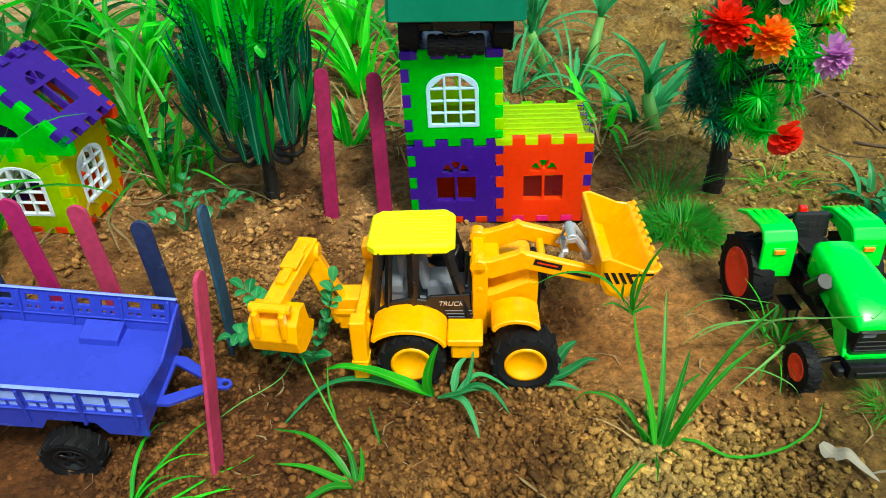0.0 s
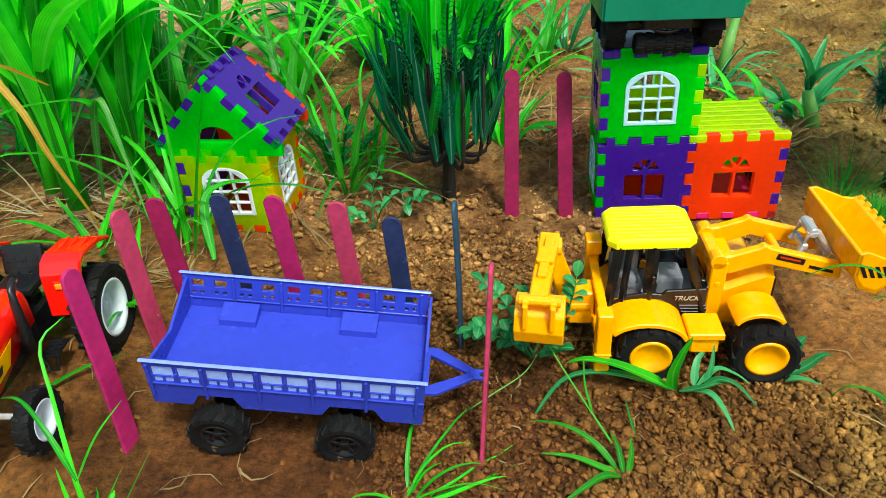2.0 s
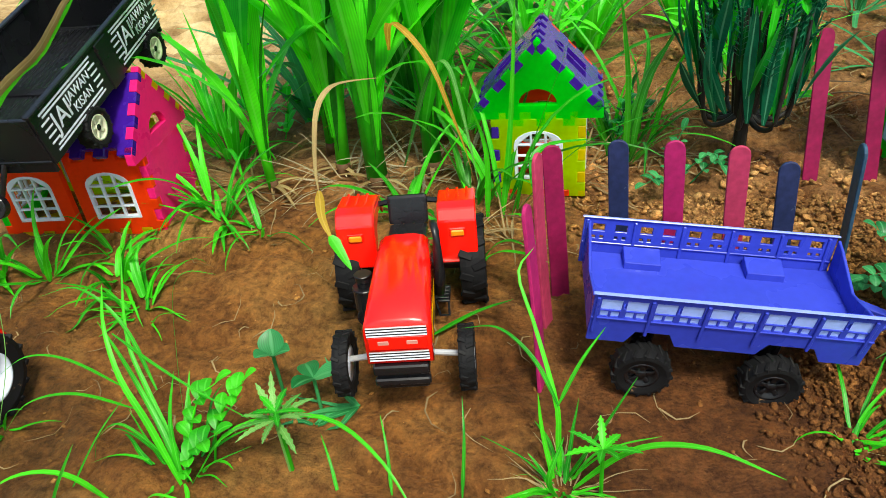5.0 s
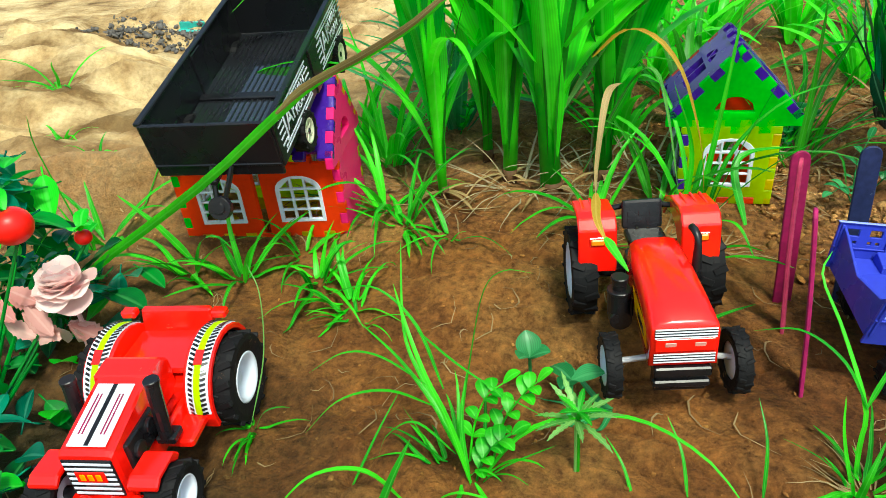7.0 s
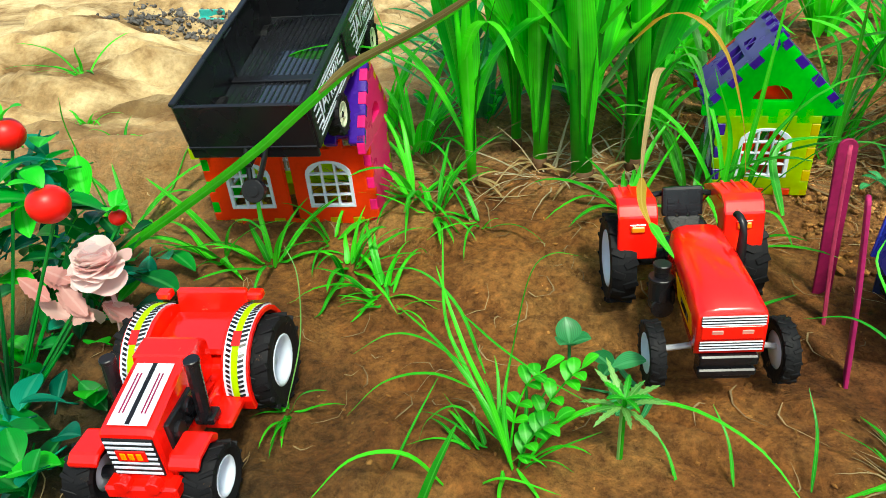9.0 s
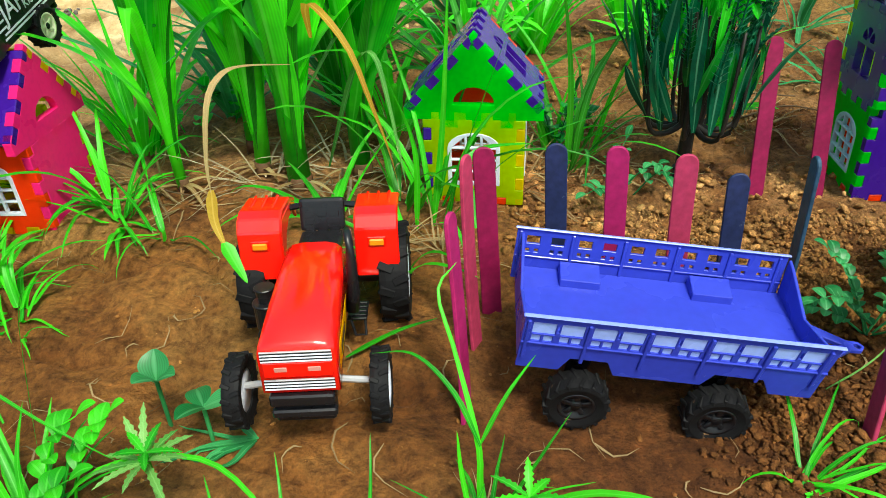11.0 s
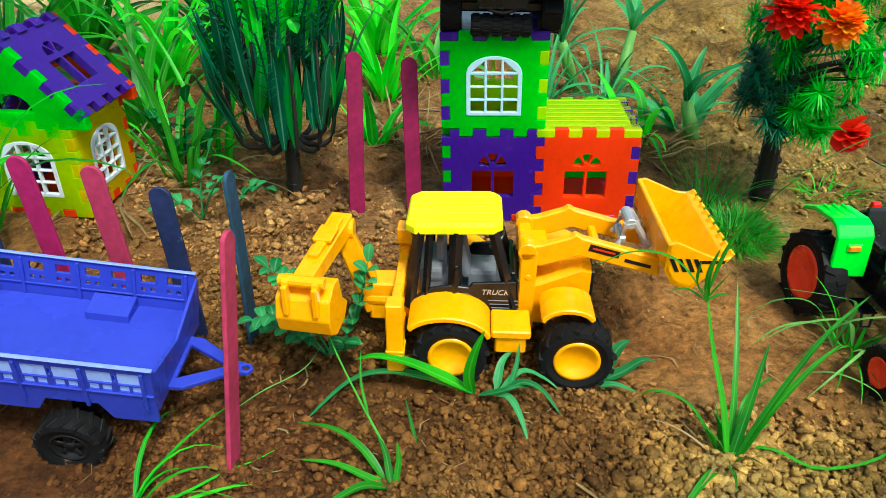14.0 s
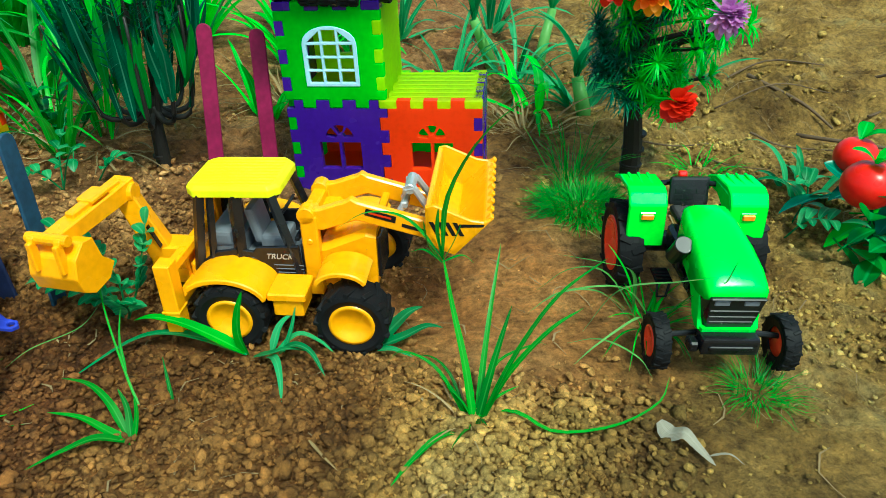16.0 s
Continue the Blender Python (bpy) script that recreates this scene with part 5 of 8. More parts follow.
# ---- blue tipping trailer ----
def blue_trailer(m):
    t = thing("toy_trailer", m, "blue plastic toy farm trailer with black wheels, drawbar on soil", "toy trailer", "toy trailers")
    L, W = 12.9, 5.4
    def flank(wide, low=0.0, h=2.75):
        """Side wall with a row of square windows and a row of small slots."""
        outer = [(-L / 2, -low), (-4.6, -low), (-4.2, 0.45), (-2.6, 0.45), (-2.2, -low), (1.6, -low), (2.0, 0.4), (4.1, 0.4), (4.6, -0.1 - low), (L / 2, -0.1 - low), (L / 2, h), (-L / 2, h)]
        holes = []
        for k in range(5):
            x0 = -L / 2 + 0.35 + k * 2.5
            for i in (0, 1):
                a = x0 + i * 1.18
                holes.append(rect(a + 0.02, 1.8, a + 0.98, 2.46) if wide else rect(a + 0.15, 1.95, a + 0.78, 2.36))
                for j in range(2):
                    holes.append(rect(a + 0.04 + j * 0.5, 1.36, a + 0.42 + j * 0.5, 1.7) if wide else rect(a + 0.14 + j * 0.42, 1.5, a + 0.34 + j * 0.42, 1.68))
            if wide:
                holes.append(rect(x0 + 1.05, 1.95, x0 + 1.15, 2.3))
        bm = plate(outer, holes, 0.16, 0.02)
        more = [("rib", box(0.16, 0.14, 2.3, -L / 2 + 0.14 + k * 2.5 + (0.05 if k < 5 else -0.1), -0.04, 0.3, 0.03)) for k in range(6)]
        more.append(("top_rail", box(L + 0.2, 0.2, 0.09, 0, 0.0, h - 0.05, 0.04)))
        more.append(("waist_rail", box(L, 0.1, 0.1, 0, -0.03, 1.22, 0.03)))
        return bm, more

    for m2, low, h in ((place(0, -W / 2 - 0.12, 0.12, 3), 0.35, 2.85), (place(-0.2, W / 2 - 0.1, 0.2, -10), 0.0, 2.75)):
        bm, more = flank(low > 0, low, h)
        wall = part("side_wall", bm, BLUE, t, "blue flared side wall with slotted windows")
        wall.matrix_local = m2
        for nm, b in more:
            part(nm, b, BLUE_RIM if nm == "top_rail" else BLUE, wall)
        if m2.translation.y < 0:
            for k in range(10):
                a = -L / 2 + 0.35 + (k // 2) * 2.5 + (k % 2) * 1.18
                part("window_pane", box(1.0, 0.05, 0.7, a + 0.5, 0.09, 1.78, 0.01), BLUE_SKY_SHEEN, wall, "blue window panel with painted sky reflection")
                for j in range(2):
                    part("slot_pane", box(0.4, 0.05, 0.38, a + 0.23 + j * 0.5, 0.09, 1.34, 0.01), BLUE_SKY_SHEEN, wall)
    part("bed", box(L - 0.1, W, 0.16, 0, 0, 0.75, 0.03), BLUE, t)
    for s in (-1, 1):
        e = [(-W / 2 + 0.1, 0.2), (W / 2 - 0.1, 0.2), (W / 2 + 0.35, 2.7), (W / 2 - 0.3, 2.55), (0, 1.75), (-W / 2 + 0.2, 2.4), (-W / 2 - 0.25, 2.85)]
        part("end_wall", prism(e, 0.15, "x", s * (L / 2 - 0.08), 0.03), BLUE, t)
    for x in (-3.5, 2.75):
        wb = prism([(1.42, 0.88), (1.5, 1.28), (2.62, 1.5), (2.66, 0.88)], 1.9, "x", x, 0.03)
        part("wheel_box", wb, BLUE, t)
        part("axle", join(cyl(0.25, 5.9, x, 0, -1.85, "y", 12), box(1.2, 3.4, 2.4, x, 0, -2.0, 0.1)), BLACK, t)
        for s in (-1, 1):
            wheel(t, x, s * 2.95, -1.85, 1.5, 1.1, 0.8, BLACK, 1 if s > 0 else -1, 16, 90, "spoke")
    part("chassis", box(11.0, 1.6, 0.5, 0, 0, 0.25, 0.1), BLUE, t)
    v = plate([(6.2, -1.55), (7.0, -1.5), (8.9, -0.32), (9.45, -0.28), (9.65, 0), (9.45, 0.28), (8.9, 0.32), (7.0, 1.5), (6.2, 1.55)], [[(6.6, -1.0), (8.55, 0.0), (6.6, 1.0)], [(9.3 + 0.16 * math.cos(a), 0.16 * math.sin(a)) for a in [2 * math.pi * k / 10 for k in range(10)]]], 0.25, 0.04)
    xf(v, pose(0, 0, 0.25, 90) @ Matrix.Diagonal((1, 1, 1, 1)))
    part("drawbar", v, BLUE, t, "blue forked drawbar with eye")
    return t


blue_trailer(place(-18.4, 29.9, 4.05, 6, 7.0, 4.5))


# ---- black trailer lying over the roof ridge ----
def black_trailer(m):
    t = thing("toy_trailer", m, "black toy trailer with white slogans lying across a roof", "toy trailer", "toy trailers")
    W, L, h = 8.3, 16.6, 3.3
    bed = box(W - 0.4, L - 0.4, 0.25, 0, 0, 0, 0.05)
    part("bed", bed, WET_BLACK, t, "wet shiny black trailer bed")
    for k in range(17):
        part("bed_rib", box(0.16, L - 1.2, 0.07, -W / 2 + 0.75 + k * (W - 1.5) / 16, 0, 0.22, 0.04), BLACK, t)
    part("cross_rib", box(W - 0.5, 0.7, 0.22, 0, -1.0, 0.25, 0.06), BLACK, t)
    for s in (-1, 1):
        wall = part("side_wall", join(join(box(0.28, L, h, s * W / 2, 0, -0.1, 0.06), box(0.45, L + 0.1, 0.25, s * W / 2, 0, h - 0.2, 0.06)), box(0.5, 1.6, h, s * W / 2, 0.6, -0.2, 0.06)), BLACK, t, "black side wall with white slogan")
        x = s * (W / 2 + 0.155)
        for y0, wd in ((-4.3, 5.6), (5.2, 5.6)):
            for z in (0.35, 0.6, 2.55, 2.8):
                part("stripe", box(0.02, wd + (0.9 if z in (0.35, 2.8) else 0.5), 0.12, x, y0, z, 0), WHITE, wall)
            for e in (-1, 1):
                for k in range(4):
                    part("stripe", box(0.02, 0.9, 0.12, x, y0 + e * 3.0, 0.95 + 0.42 * k, 0), WHITE, wall)
            q = place(x, y0 + (-1.5 if s > 0 else 1.5), 1.7, 90, 0, 90 * s)
            words("JAI", 1.75, WHITE, wall, q)
            words("JAWAN", 0.85, WHITE, wall, place(x, y0 + 0.95 * s, 2.1, 90, 0, 90 * s))
            words("KISAN", 0.85, WHITE, wall, place(x, y0 + 0.95 * s, 1.25, 90, 0, 90 * s))
    for s in (-1, 1):
        part("end_wall", join(box(W, 0.28, h + 0.5, 0, s * L / 2, -0.6, 0.06), box(W, 0.4, 0.2, 0, s * L / 2, 0.1, 0.05)), BLACK, t)
    part("chassis", join(box(2.2, L - 2, 0.7, 0, 0, -0.75, 0.1), box(W - 2.2, 1.2, 0.7, 0, -2.9, -0.8, 0.1)), BLACK, t)
    for y in (-3.6, 6.2):
        part("axle", cyl(0.22, W + 0.5, 0, y, -0.85, "x", 12), BLACK, t)
        for s in (-1, 1):
            wheel(t, s * (W / 2 - 0.15), y, -0.85, 1.4, 1.0, 0.82, CREAM, s, 14, 0, "spoke")
    part("drawbar", join(join(tube([(-0.5, -8.3, 0.2), (-0.4, -9.4, -1.6)], 0.18), tube([(0.9, -8.3, 0.2), (0.2, -9.4, -1.6)], 0.18)), box(0.5, 2.4, 0.4, -0.1, -8.4, -0.5, 0.08)), BLACK, t)
    part("jockey_wheel", join(cyl(0.75, 0.5, 0, 0, 0, "z", 20), cyl(0.4, 0.7, 0, 0, 0, "z", 14)), BLACK, t).matrix_local = place(-0.1, -9.9, -2.0, 60, 0, 0)
    return t


CREAM = mat("cream_rim_plastic", (0.62, 0.62, 0.45), 0.4)
black_trailer(place(-60.8, 40.3, 12.9, 14, 0, 3.8))


# ---- green trailer parked on the tower ----
def green_trailer(m):
    t = thing("toy_trailer", m, "dark green toy trailer with black tyres parked on the tower", "toy trailer", "toy trailers")
    G = mat("bottle_green_plastic", (0.006, 0.16, 0.09), 0.4)
    W, L = 8.2, 9.5
    bm = join(box(W, L, 0.3, 0, 0, 2.5, 0.06), box(W, 0.3, 2.6, 0, -L / 2, 2.5, 0.06))
    join(bm, box(W, 0.3, 2.6, 0, L / 2, 2.5, 0.06))
    for s in (-1, 1):
        join(bm, box(0.3, L, 2.6, s * W / 2, 0, 2.5, 0.06))
    part("body", bm, G, t)
    part("chassis", join(box(3.0, L - 1, 0.8, 0, 0, 1.75, 0.1), box(5.6, 1.0, 0.6, 0, -2.2, 1.3, 0.1)), BLACK, t)
    dark_part = prism([(-4.2, 1.6), (-3.6, 2.3), (-0.9, 2.3), (-0.3, 1.6), (-0.6, 1.6), (-1.1, 2.1), (-3.4, 2.1), (-3.9, 1.6)], 1.2, "x", 3.0, 0.05)
    part("mudguard", dark_part, BLACK, t)
    arc = tube([(1.3 * math.cos(a), -3.9, 2.6 - 1.1 * math.sin(a)) for a in [math.pi * k / 12 for k in range(13)]], 0.14, 8)
    for a in (60, 90, 120):
        join(arc, tube([(0.3 * math.cos(radians(a)), -3.9, 2.6 - 0.3), (1.25 * math.cos(radians(a)), -3.9, 2.6 - 1.05 * math.sin(radians(a)))], 0.1, 6))
    part("front_hoop", arc, BLACK, t, "", True)
    for y in (-2.2, 2.6):
        part("axle", cyl(0.2, 6.4, 0, y, 1.4, "x", 12), BLACK, t)
        for s in (-1, 1):
            wheel(t, s * 3.0, y, 1.4, 1.4, 1.3, 0.75, TYRE, s, 14)
    roll = cyl(0.62, 3.6, 0, -3.3, 0.65, "x", 20)
    for k in range(14):
        for j in range(6):
            join(roll, box(0.42, 0.2, 0.1, -1.5 + 0.6 * j, 0, 0, 0.02, m=pose(0, -3.3, 0.65, 360 * k / 14 + 12 * (j % 2)) @ pose(0, 0, 0.58)))
    part("spare_tyre", roll, TYRE, t, "ribbed black tyre lying under the drawbar")
    return t


green_trailer(place(0.95, 53.6, 13.5, 0, 0, 4))


# ---- plants ----
def leaf_material(name, dark, light, rough=0.42, vein=0.3, streaks=0.2):
    """A leaf whose tint varies from blade to blade, with faint lengthwise streaks."""
    m = bpy.data.materials.new(name)
    m.use_nodes = True
    n, l = m.node_tree.nodes, m.node_tree.links
    b = n["Principled BSDF"]
    geo = n.new("ShaderNodeNewGeometry")
    co = n.new("ShaderNodeTexCoord")
    ns = n.new("ShaderNodeTexNoise")
    ns.inputs["Scale"].default_value, ns.inputs["Detail"].default_value = 60, 4
    l.new(co.outputs["Object"], ns.inputs["Vector"])
    info = n.new("ShaderNodeObjectInfo")
    both = n.new("ShaderNodeMath")
    both.operation = "ADD"
    l.new(geo.outputs["Random Per Island"], both.inputs[0])
    l.new(info.outputs["Random"], both.inputs[1])
    wrap = n.new("ShaderNodeMath")
    wrap.operation = "FRACT"
    l.new(both.outputs[0], wrap.inputs[0])
    ad = n.new("ShaderNodeMath")
    ad.operation = "ADD"
    l.new(wrap.outputs[0], ad.inputs[0])
    l.new(ns.outputs["Fac"], ad.inputs[1])
    mr = n.new("ShaderNodeMapRange")
    mr.inputs["From Min"].default_value, mr.inputs["From Max"].default_value = 0.45, 1.5
    l.new(ad.outputs[0], mr.inputs["Value"])
    mx = n.new("ShaderNodeMix")
    mx.data_type = "RGBA"
    mx.inputs[6].default_value, mx.inputs[7].default_value = (*dark, 1), (*light, 1)
    l.new(mr.outputs[0], mx.inputs[0])
    rib = n.new("ShaderNodeAttribute")
    rib.attribute_name = "rib"
    mid = n.new("ShaderNodeMapRange")
    mid.inputs["From Min"].default_value, mid.inputs["From Max"].default_value = 0.80, 0.95
    mid.inputs["To Max"].default_value = vein
    l.new(rib.outputs["Fac"], mid.inputs["Value"])
    wave = n.new("ShaderNodeMath")
    wave.operation = "SINE"
    freq = n.new("ShaderNodeMath")
    freq.operation = "MULTIPLY"
    freq.inputs[1].default_value = 38.0
    l.new(rib.outputs["Fac"], freq.inputs[0])
    l.new(freq.outputs[0], wave.inputs[0])
    streak = n.new("ShaderNodeMapRange")
    streak.inputs["From Min"].default_value = -1.0
    streak.inputs["To Min"].default_value, streak.inputs["To Max"].default_value = 1.0 - streaks, 1.0 + streaks
    l.new(wave.outputs[0], streak.inputs["Value"])
    hs = n.new("ShaderNodeHueSaturation")
    l.new(mx.outputs[2], hs.inputs["Color"])
    l.new(streak.outputs[0], hs.inputs["Value"])
    m2 = n.new("ShaderNodeMix")
    m2.data_type = "RGBA"
    m2.inputs[7].default_value = (*[min(c * 1.3 + 0.12, 1.0) for c in light], 1)
    l.new(mid.outputs[0], m2.inputs[0])
    l.new(hs.outputs[0], m2.inputs[6])
    l.new(m2.outputs[2], b.inputs["Base Color"])
    b.inputs["Roughness"].default_value = rough
    b.inputs["Specular IOR Level"].default_value = 0.4
    tr = n.new("ShaderNodeBsdfTranslucent")
    l.new(m2.outputs[2], tr.inputs["Color"])
    ms = n.new("ShaderNodeMixShader")
    ms.inputs[0].default_value = 0.45
    l.new(b.outputs[0], ms.inputs[1])
    l.new(tr.outputs[0], ms.inputs[2])
    l.new(ms.outputs[0], n["Material Output"].inputs["Surface"])
    bp = n.new("ShaderNodeBump")
    bp.inputs["Strength"].default_value, bp.inputs["Distance"].default_value = 0.25, 0.0005
    l.new(ns.outputs["Fac"], bp.inputs["Height"])
    l.new(bp.outputs[0], b.inputs["Normal"])
    return m


GRASS = leaf_material("grass_leaf", (0.018, 0.29, 0.009), (0.095, 0.78, 0.018), 0.42, 0.3, 0.12)
DEEP_GRASS = leaf_material("deep_green_grass_leaf", (0.014, 0.16, 0.009), (0.065, 0.46, 0.016))
GRASS_PALE = leaf_material("pale_grass_leaf", (0.07, 0.30, 0.04), (0.26, 0.56, 0.14))
MAIZE = leaf_material("maize_leaf", (0.022, 0.44, 0.012), (0.13, 0.96, 0.022), 0.4, 0.3, 0.09)
BLUE_LEAF = leaf_material("blue_green_leaf", (0.016, 0.18, 0.045), (0.085, 0.46, 0.15), 0.38, 0.35, 0.14)
# dark and bright leaf: own green plus the strap crown's shade and lit tips
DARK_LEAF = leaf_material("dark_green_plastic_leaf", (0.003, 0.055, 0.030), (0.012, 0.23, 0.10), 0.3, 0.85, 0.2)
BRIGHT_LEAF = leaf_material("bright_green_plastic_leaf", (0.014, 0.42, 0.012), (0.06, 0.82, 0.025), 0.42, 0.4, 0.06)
GLOSSY_LEAF = leaf_material("glossy_green_plastic_leaf", (0.003, 0.07, 0.020), (0.016, 0.36, 0.03), 0.3, 0.35, 0.04)
TEAL_LEAF = leaf_material("teal_plastic_leaf", (0.004, 0.10, 0.06), (0.02, 0.34, 0.20), 0.26, 0.3, 0.04)
DRY_LEAF = leaf_material("dry_straw_leaf", (0.28, 0.17, 0.06), (0.55, 0.42, 0.18), 0.7)
YELLOW_LEAF = leaf_material("yellowing_leaf", (0.45, 0.25, 0.02), (0.62, 0.50, 0.05), 0.6)
STRAW = leaf_material("straw", (0.20, 0.12, 0.05), (0.50, 0.36, 0.17), 0.8)
PALE_STRAW = leaf_material("pale_straw", (0.30, 0.24, 0.13), (0.62, 0.55, 0.36), 0.8)
FADED_PINK = leaf_material("faded_pink_leaf", (0.62, 0.22, 0.20), (0.85, 0.52, 0.46), 0.5, 0.2, 0.0)
PINK_PETAL = leaf_material("pale_pink_petal", (0.92, 0.60, 0.58), (0.97, 0.88, 0.85), 0.5, 0.0, 0.0)
RED_PETAL = leaf_material("red_petal", (0.75, 0.008, 0.004), (0.95, 0.035, 0.008), 0.5, 0.0, 0.0)
ORANGE_PETAL = leaf_material("orange_petal", (0.95, 0.09, 0.005), (0.95, 0.42, 0.01), 0.5, 0.0, 0.0)
YELLOW_PETAL = leaf_material("yellow_petal", (0.75, 0.55, 0.01), (0.85, 0.75, 0.03), 0.5, 0.0, 0.0)
PURPLE_PETAL = leaf_material("lilac_petal", (0.50, 0.12, 0.50), (0.75, 0.40, 0.75), 0.5, 0.0, 0.0)
BARK = mat("black_plastic_bark", (0.018, 0.016, 0.014), 0.55, bump=0.6, scale=180, spots=DUST, spot_amount=0.2)
FOOT = mat("brown_stalk_foot", (0.11, 0.055, 0.022), 0.75, grain=0.16, bump=0.5, scale=180)
CHERRY = mat("red_berry_plastic", (0.75, 0.008, 0.006), 0.3)


def smooth_path(ctrl, n):
    """Points along a curve through the control points."""
    c = [Vector(p) for p in ctrl]
    c = [c[0] * 2 - c[1]] + c + [c[-1] * 2 - c[-2]]
    out = []
    spans = len(c) - 3
    for i in range(n + 1):
        u = i / n * spans
        k = min(int(u), spans - 1)
        t = u - k
        p0, p1, p2, p3 = c[k:k + 4]
        out.append(0.5 * ((2 * p1) + (p2 - p0) * t + (2 * p0 - 5 * p1 + 4 * p2 - p3) * t * t + (3 * p1 - p0 - 3 * p2 + p3) * t ** 3))
    return out


def ribbon(bm, pts, width, fold=0.25, shape=None, twist=0.0, side0=None, hold=False):
    """A leaf blade along pts, folded along its rib; shape(u) gives its relative width."""
    rib = bm.verts.layers.float.get("rib") or bm.verts.layers.float.new("rib")
    rows = []
    n = len(pts)
    shape = shape or (lambda u: min(1.0, 0.35 + 4 * u) * (1 - u) ** 0.55 if u < 1 else 0.0)
    prev = None
    for i, p in enumerate(pts):
        d = (pts[min(i + 1, n - 1)] - pts[max(i - 1, 0)]).normalized()
        s = d.cross(Vector((0, 0, 1)))
        if s.length < 0.15:
            s = prev if prev else Vector((1, 0, 0))
        s = s.normalized()
        if side0 is not None and prev is None:
            s = (side0 - d * side0.dot(d)).normalized()
        elif prev is not None:
            own = s * (0.2 if s.dot(prev) > 0 else -0.2)
            s = (prev - d * prev.dot(d)).normalized() * 0.8 + (Vector() if hold else own)
            s = s.normalized()
        prev = s
        u = i / (n - 1)
        if twist:
            s = Matrix.Rotation(twist * u, 3, d) @ s
        up = s.cross(d)
        w = max(width * shape(u) / 2, 0.006)
        rows.append((bm.verts.new(p - s * w + up * w * fold), bm.verts.new(p), bm.verts.new(p + s * w + up * w * fold)))
        rows[-1][1][rib] = 1.0
    for a, b in zip(rows, rows[1:]):
        bm.faces.new((a[0], a[1], b[1], b[0]))
        bm.faces.new((a[1], a[2], b[2], b[1]))


def blade_path(base, az, length, rise, droop, n=9, wob=0.0, rnd=None):
    """A path that leaves base at a rising angle and bends down along its length (degrees)."""
    p = Vector(base)
    pts = [p.copy()]
    a = az
    for i in range(n):
        u = (i + 0.5) / n
        e = radians(rise - droop * u ** 1.4)
        if rnd and wob:
            a += rnd.uniform(-wob, wob)
        p = p + Vector((math.cos(a) * math.cos(e), math.sin(a) * math.cos(e), math.sin(e))) * (length / n)
        pts.append(p.copy())
    return pts


def keep_above(pts):
    return [Vector((p.x, p.y, max(p.z, soil_z(p.x, p.y) + 0.12))) for p in pts]


def tuft(x, y, n, length, width, rise=(45, 88), droop=(20, 110), material=None, seed=0, spread=0.6, label="tuft of green grass growing from bare soil", name="grass_tuft", az=None, group="grass tufts"):
    """A clump of grass blades."""
    rnd = random.Random(seed + int(x * 13 + y * 7))
    single = n > 44
    bm = bmesh.new()
    t = None if single else thing(name, place(0, 0, 0), label, "grass", group)
    for k in range(n):
        a = rnd.uniform(0, 6.283) if az is None else radians(rnd.uniform(*az))
        r = spread * math.sqrt(rnd.random())
        bx, by = x + r * math.cos(a), y + r * math.sin(a)
        ln = rnd.uniform(*length)
        pts = blade_path((bx, by, soil_z(bx, by) - 0.2), a + rnd.uniform(-0.5, 0.5), ln, rnd.uniform(*rise), rnd.uniform(*droop), 9, 0.12, rnd)
        ribbon(bm, keep_above(pts), rnd.uniform(*width), rnd.uniform(0.15, 0.45), twist=rnd.uniform(-0.6, 0.6))
        if not single:
            part("blade", bm, material or GRASS, t, "", True)
            bm = bmesh.new()
    if not single:
        bm.free()
        return t
    ob = new(name, mesh_of(name, bm, material or GRASS, True))
    return tagged(ob, label, "grass", group)


def blades(name, label, paths, material=None, category="grass", group="grass tufts"):
    """A plant of given blades: rows of (control points, width)."""
    t = thing(name, place(0, 0, 0), label, category, group) if len(paths) > 1 else None
    for ctrl, w, *side in paths:
        bm = bmesh.new()
        ribbon(bm, smooth_path(ctrl, 16), w, 0.3, side0=Vector(side[0]) if side else None, hold=bool(side))
        if t:
            part("blade", bm, material or GRASS, t, "", True)
        else:
            t = tagged(new(name, mesh_of(name, bm, material or GRASS, True)), label, category, group)
    return t


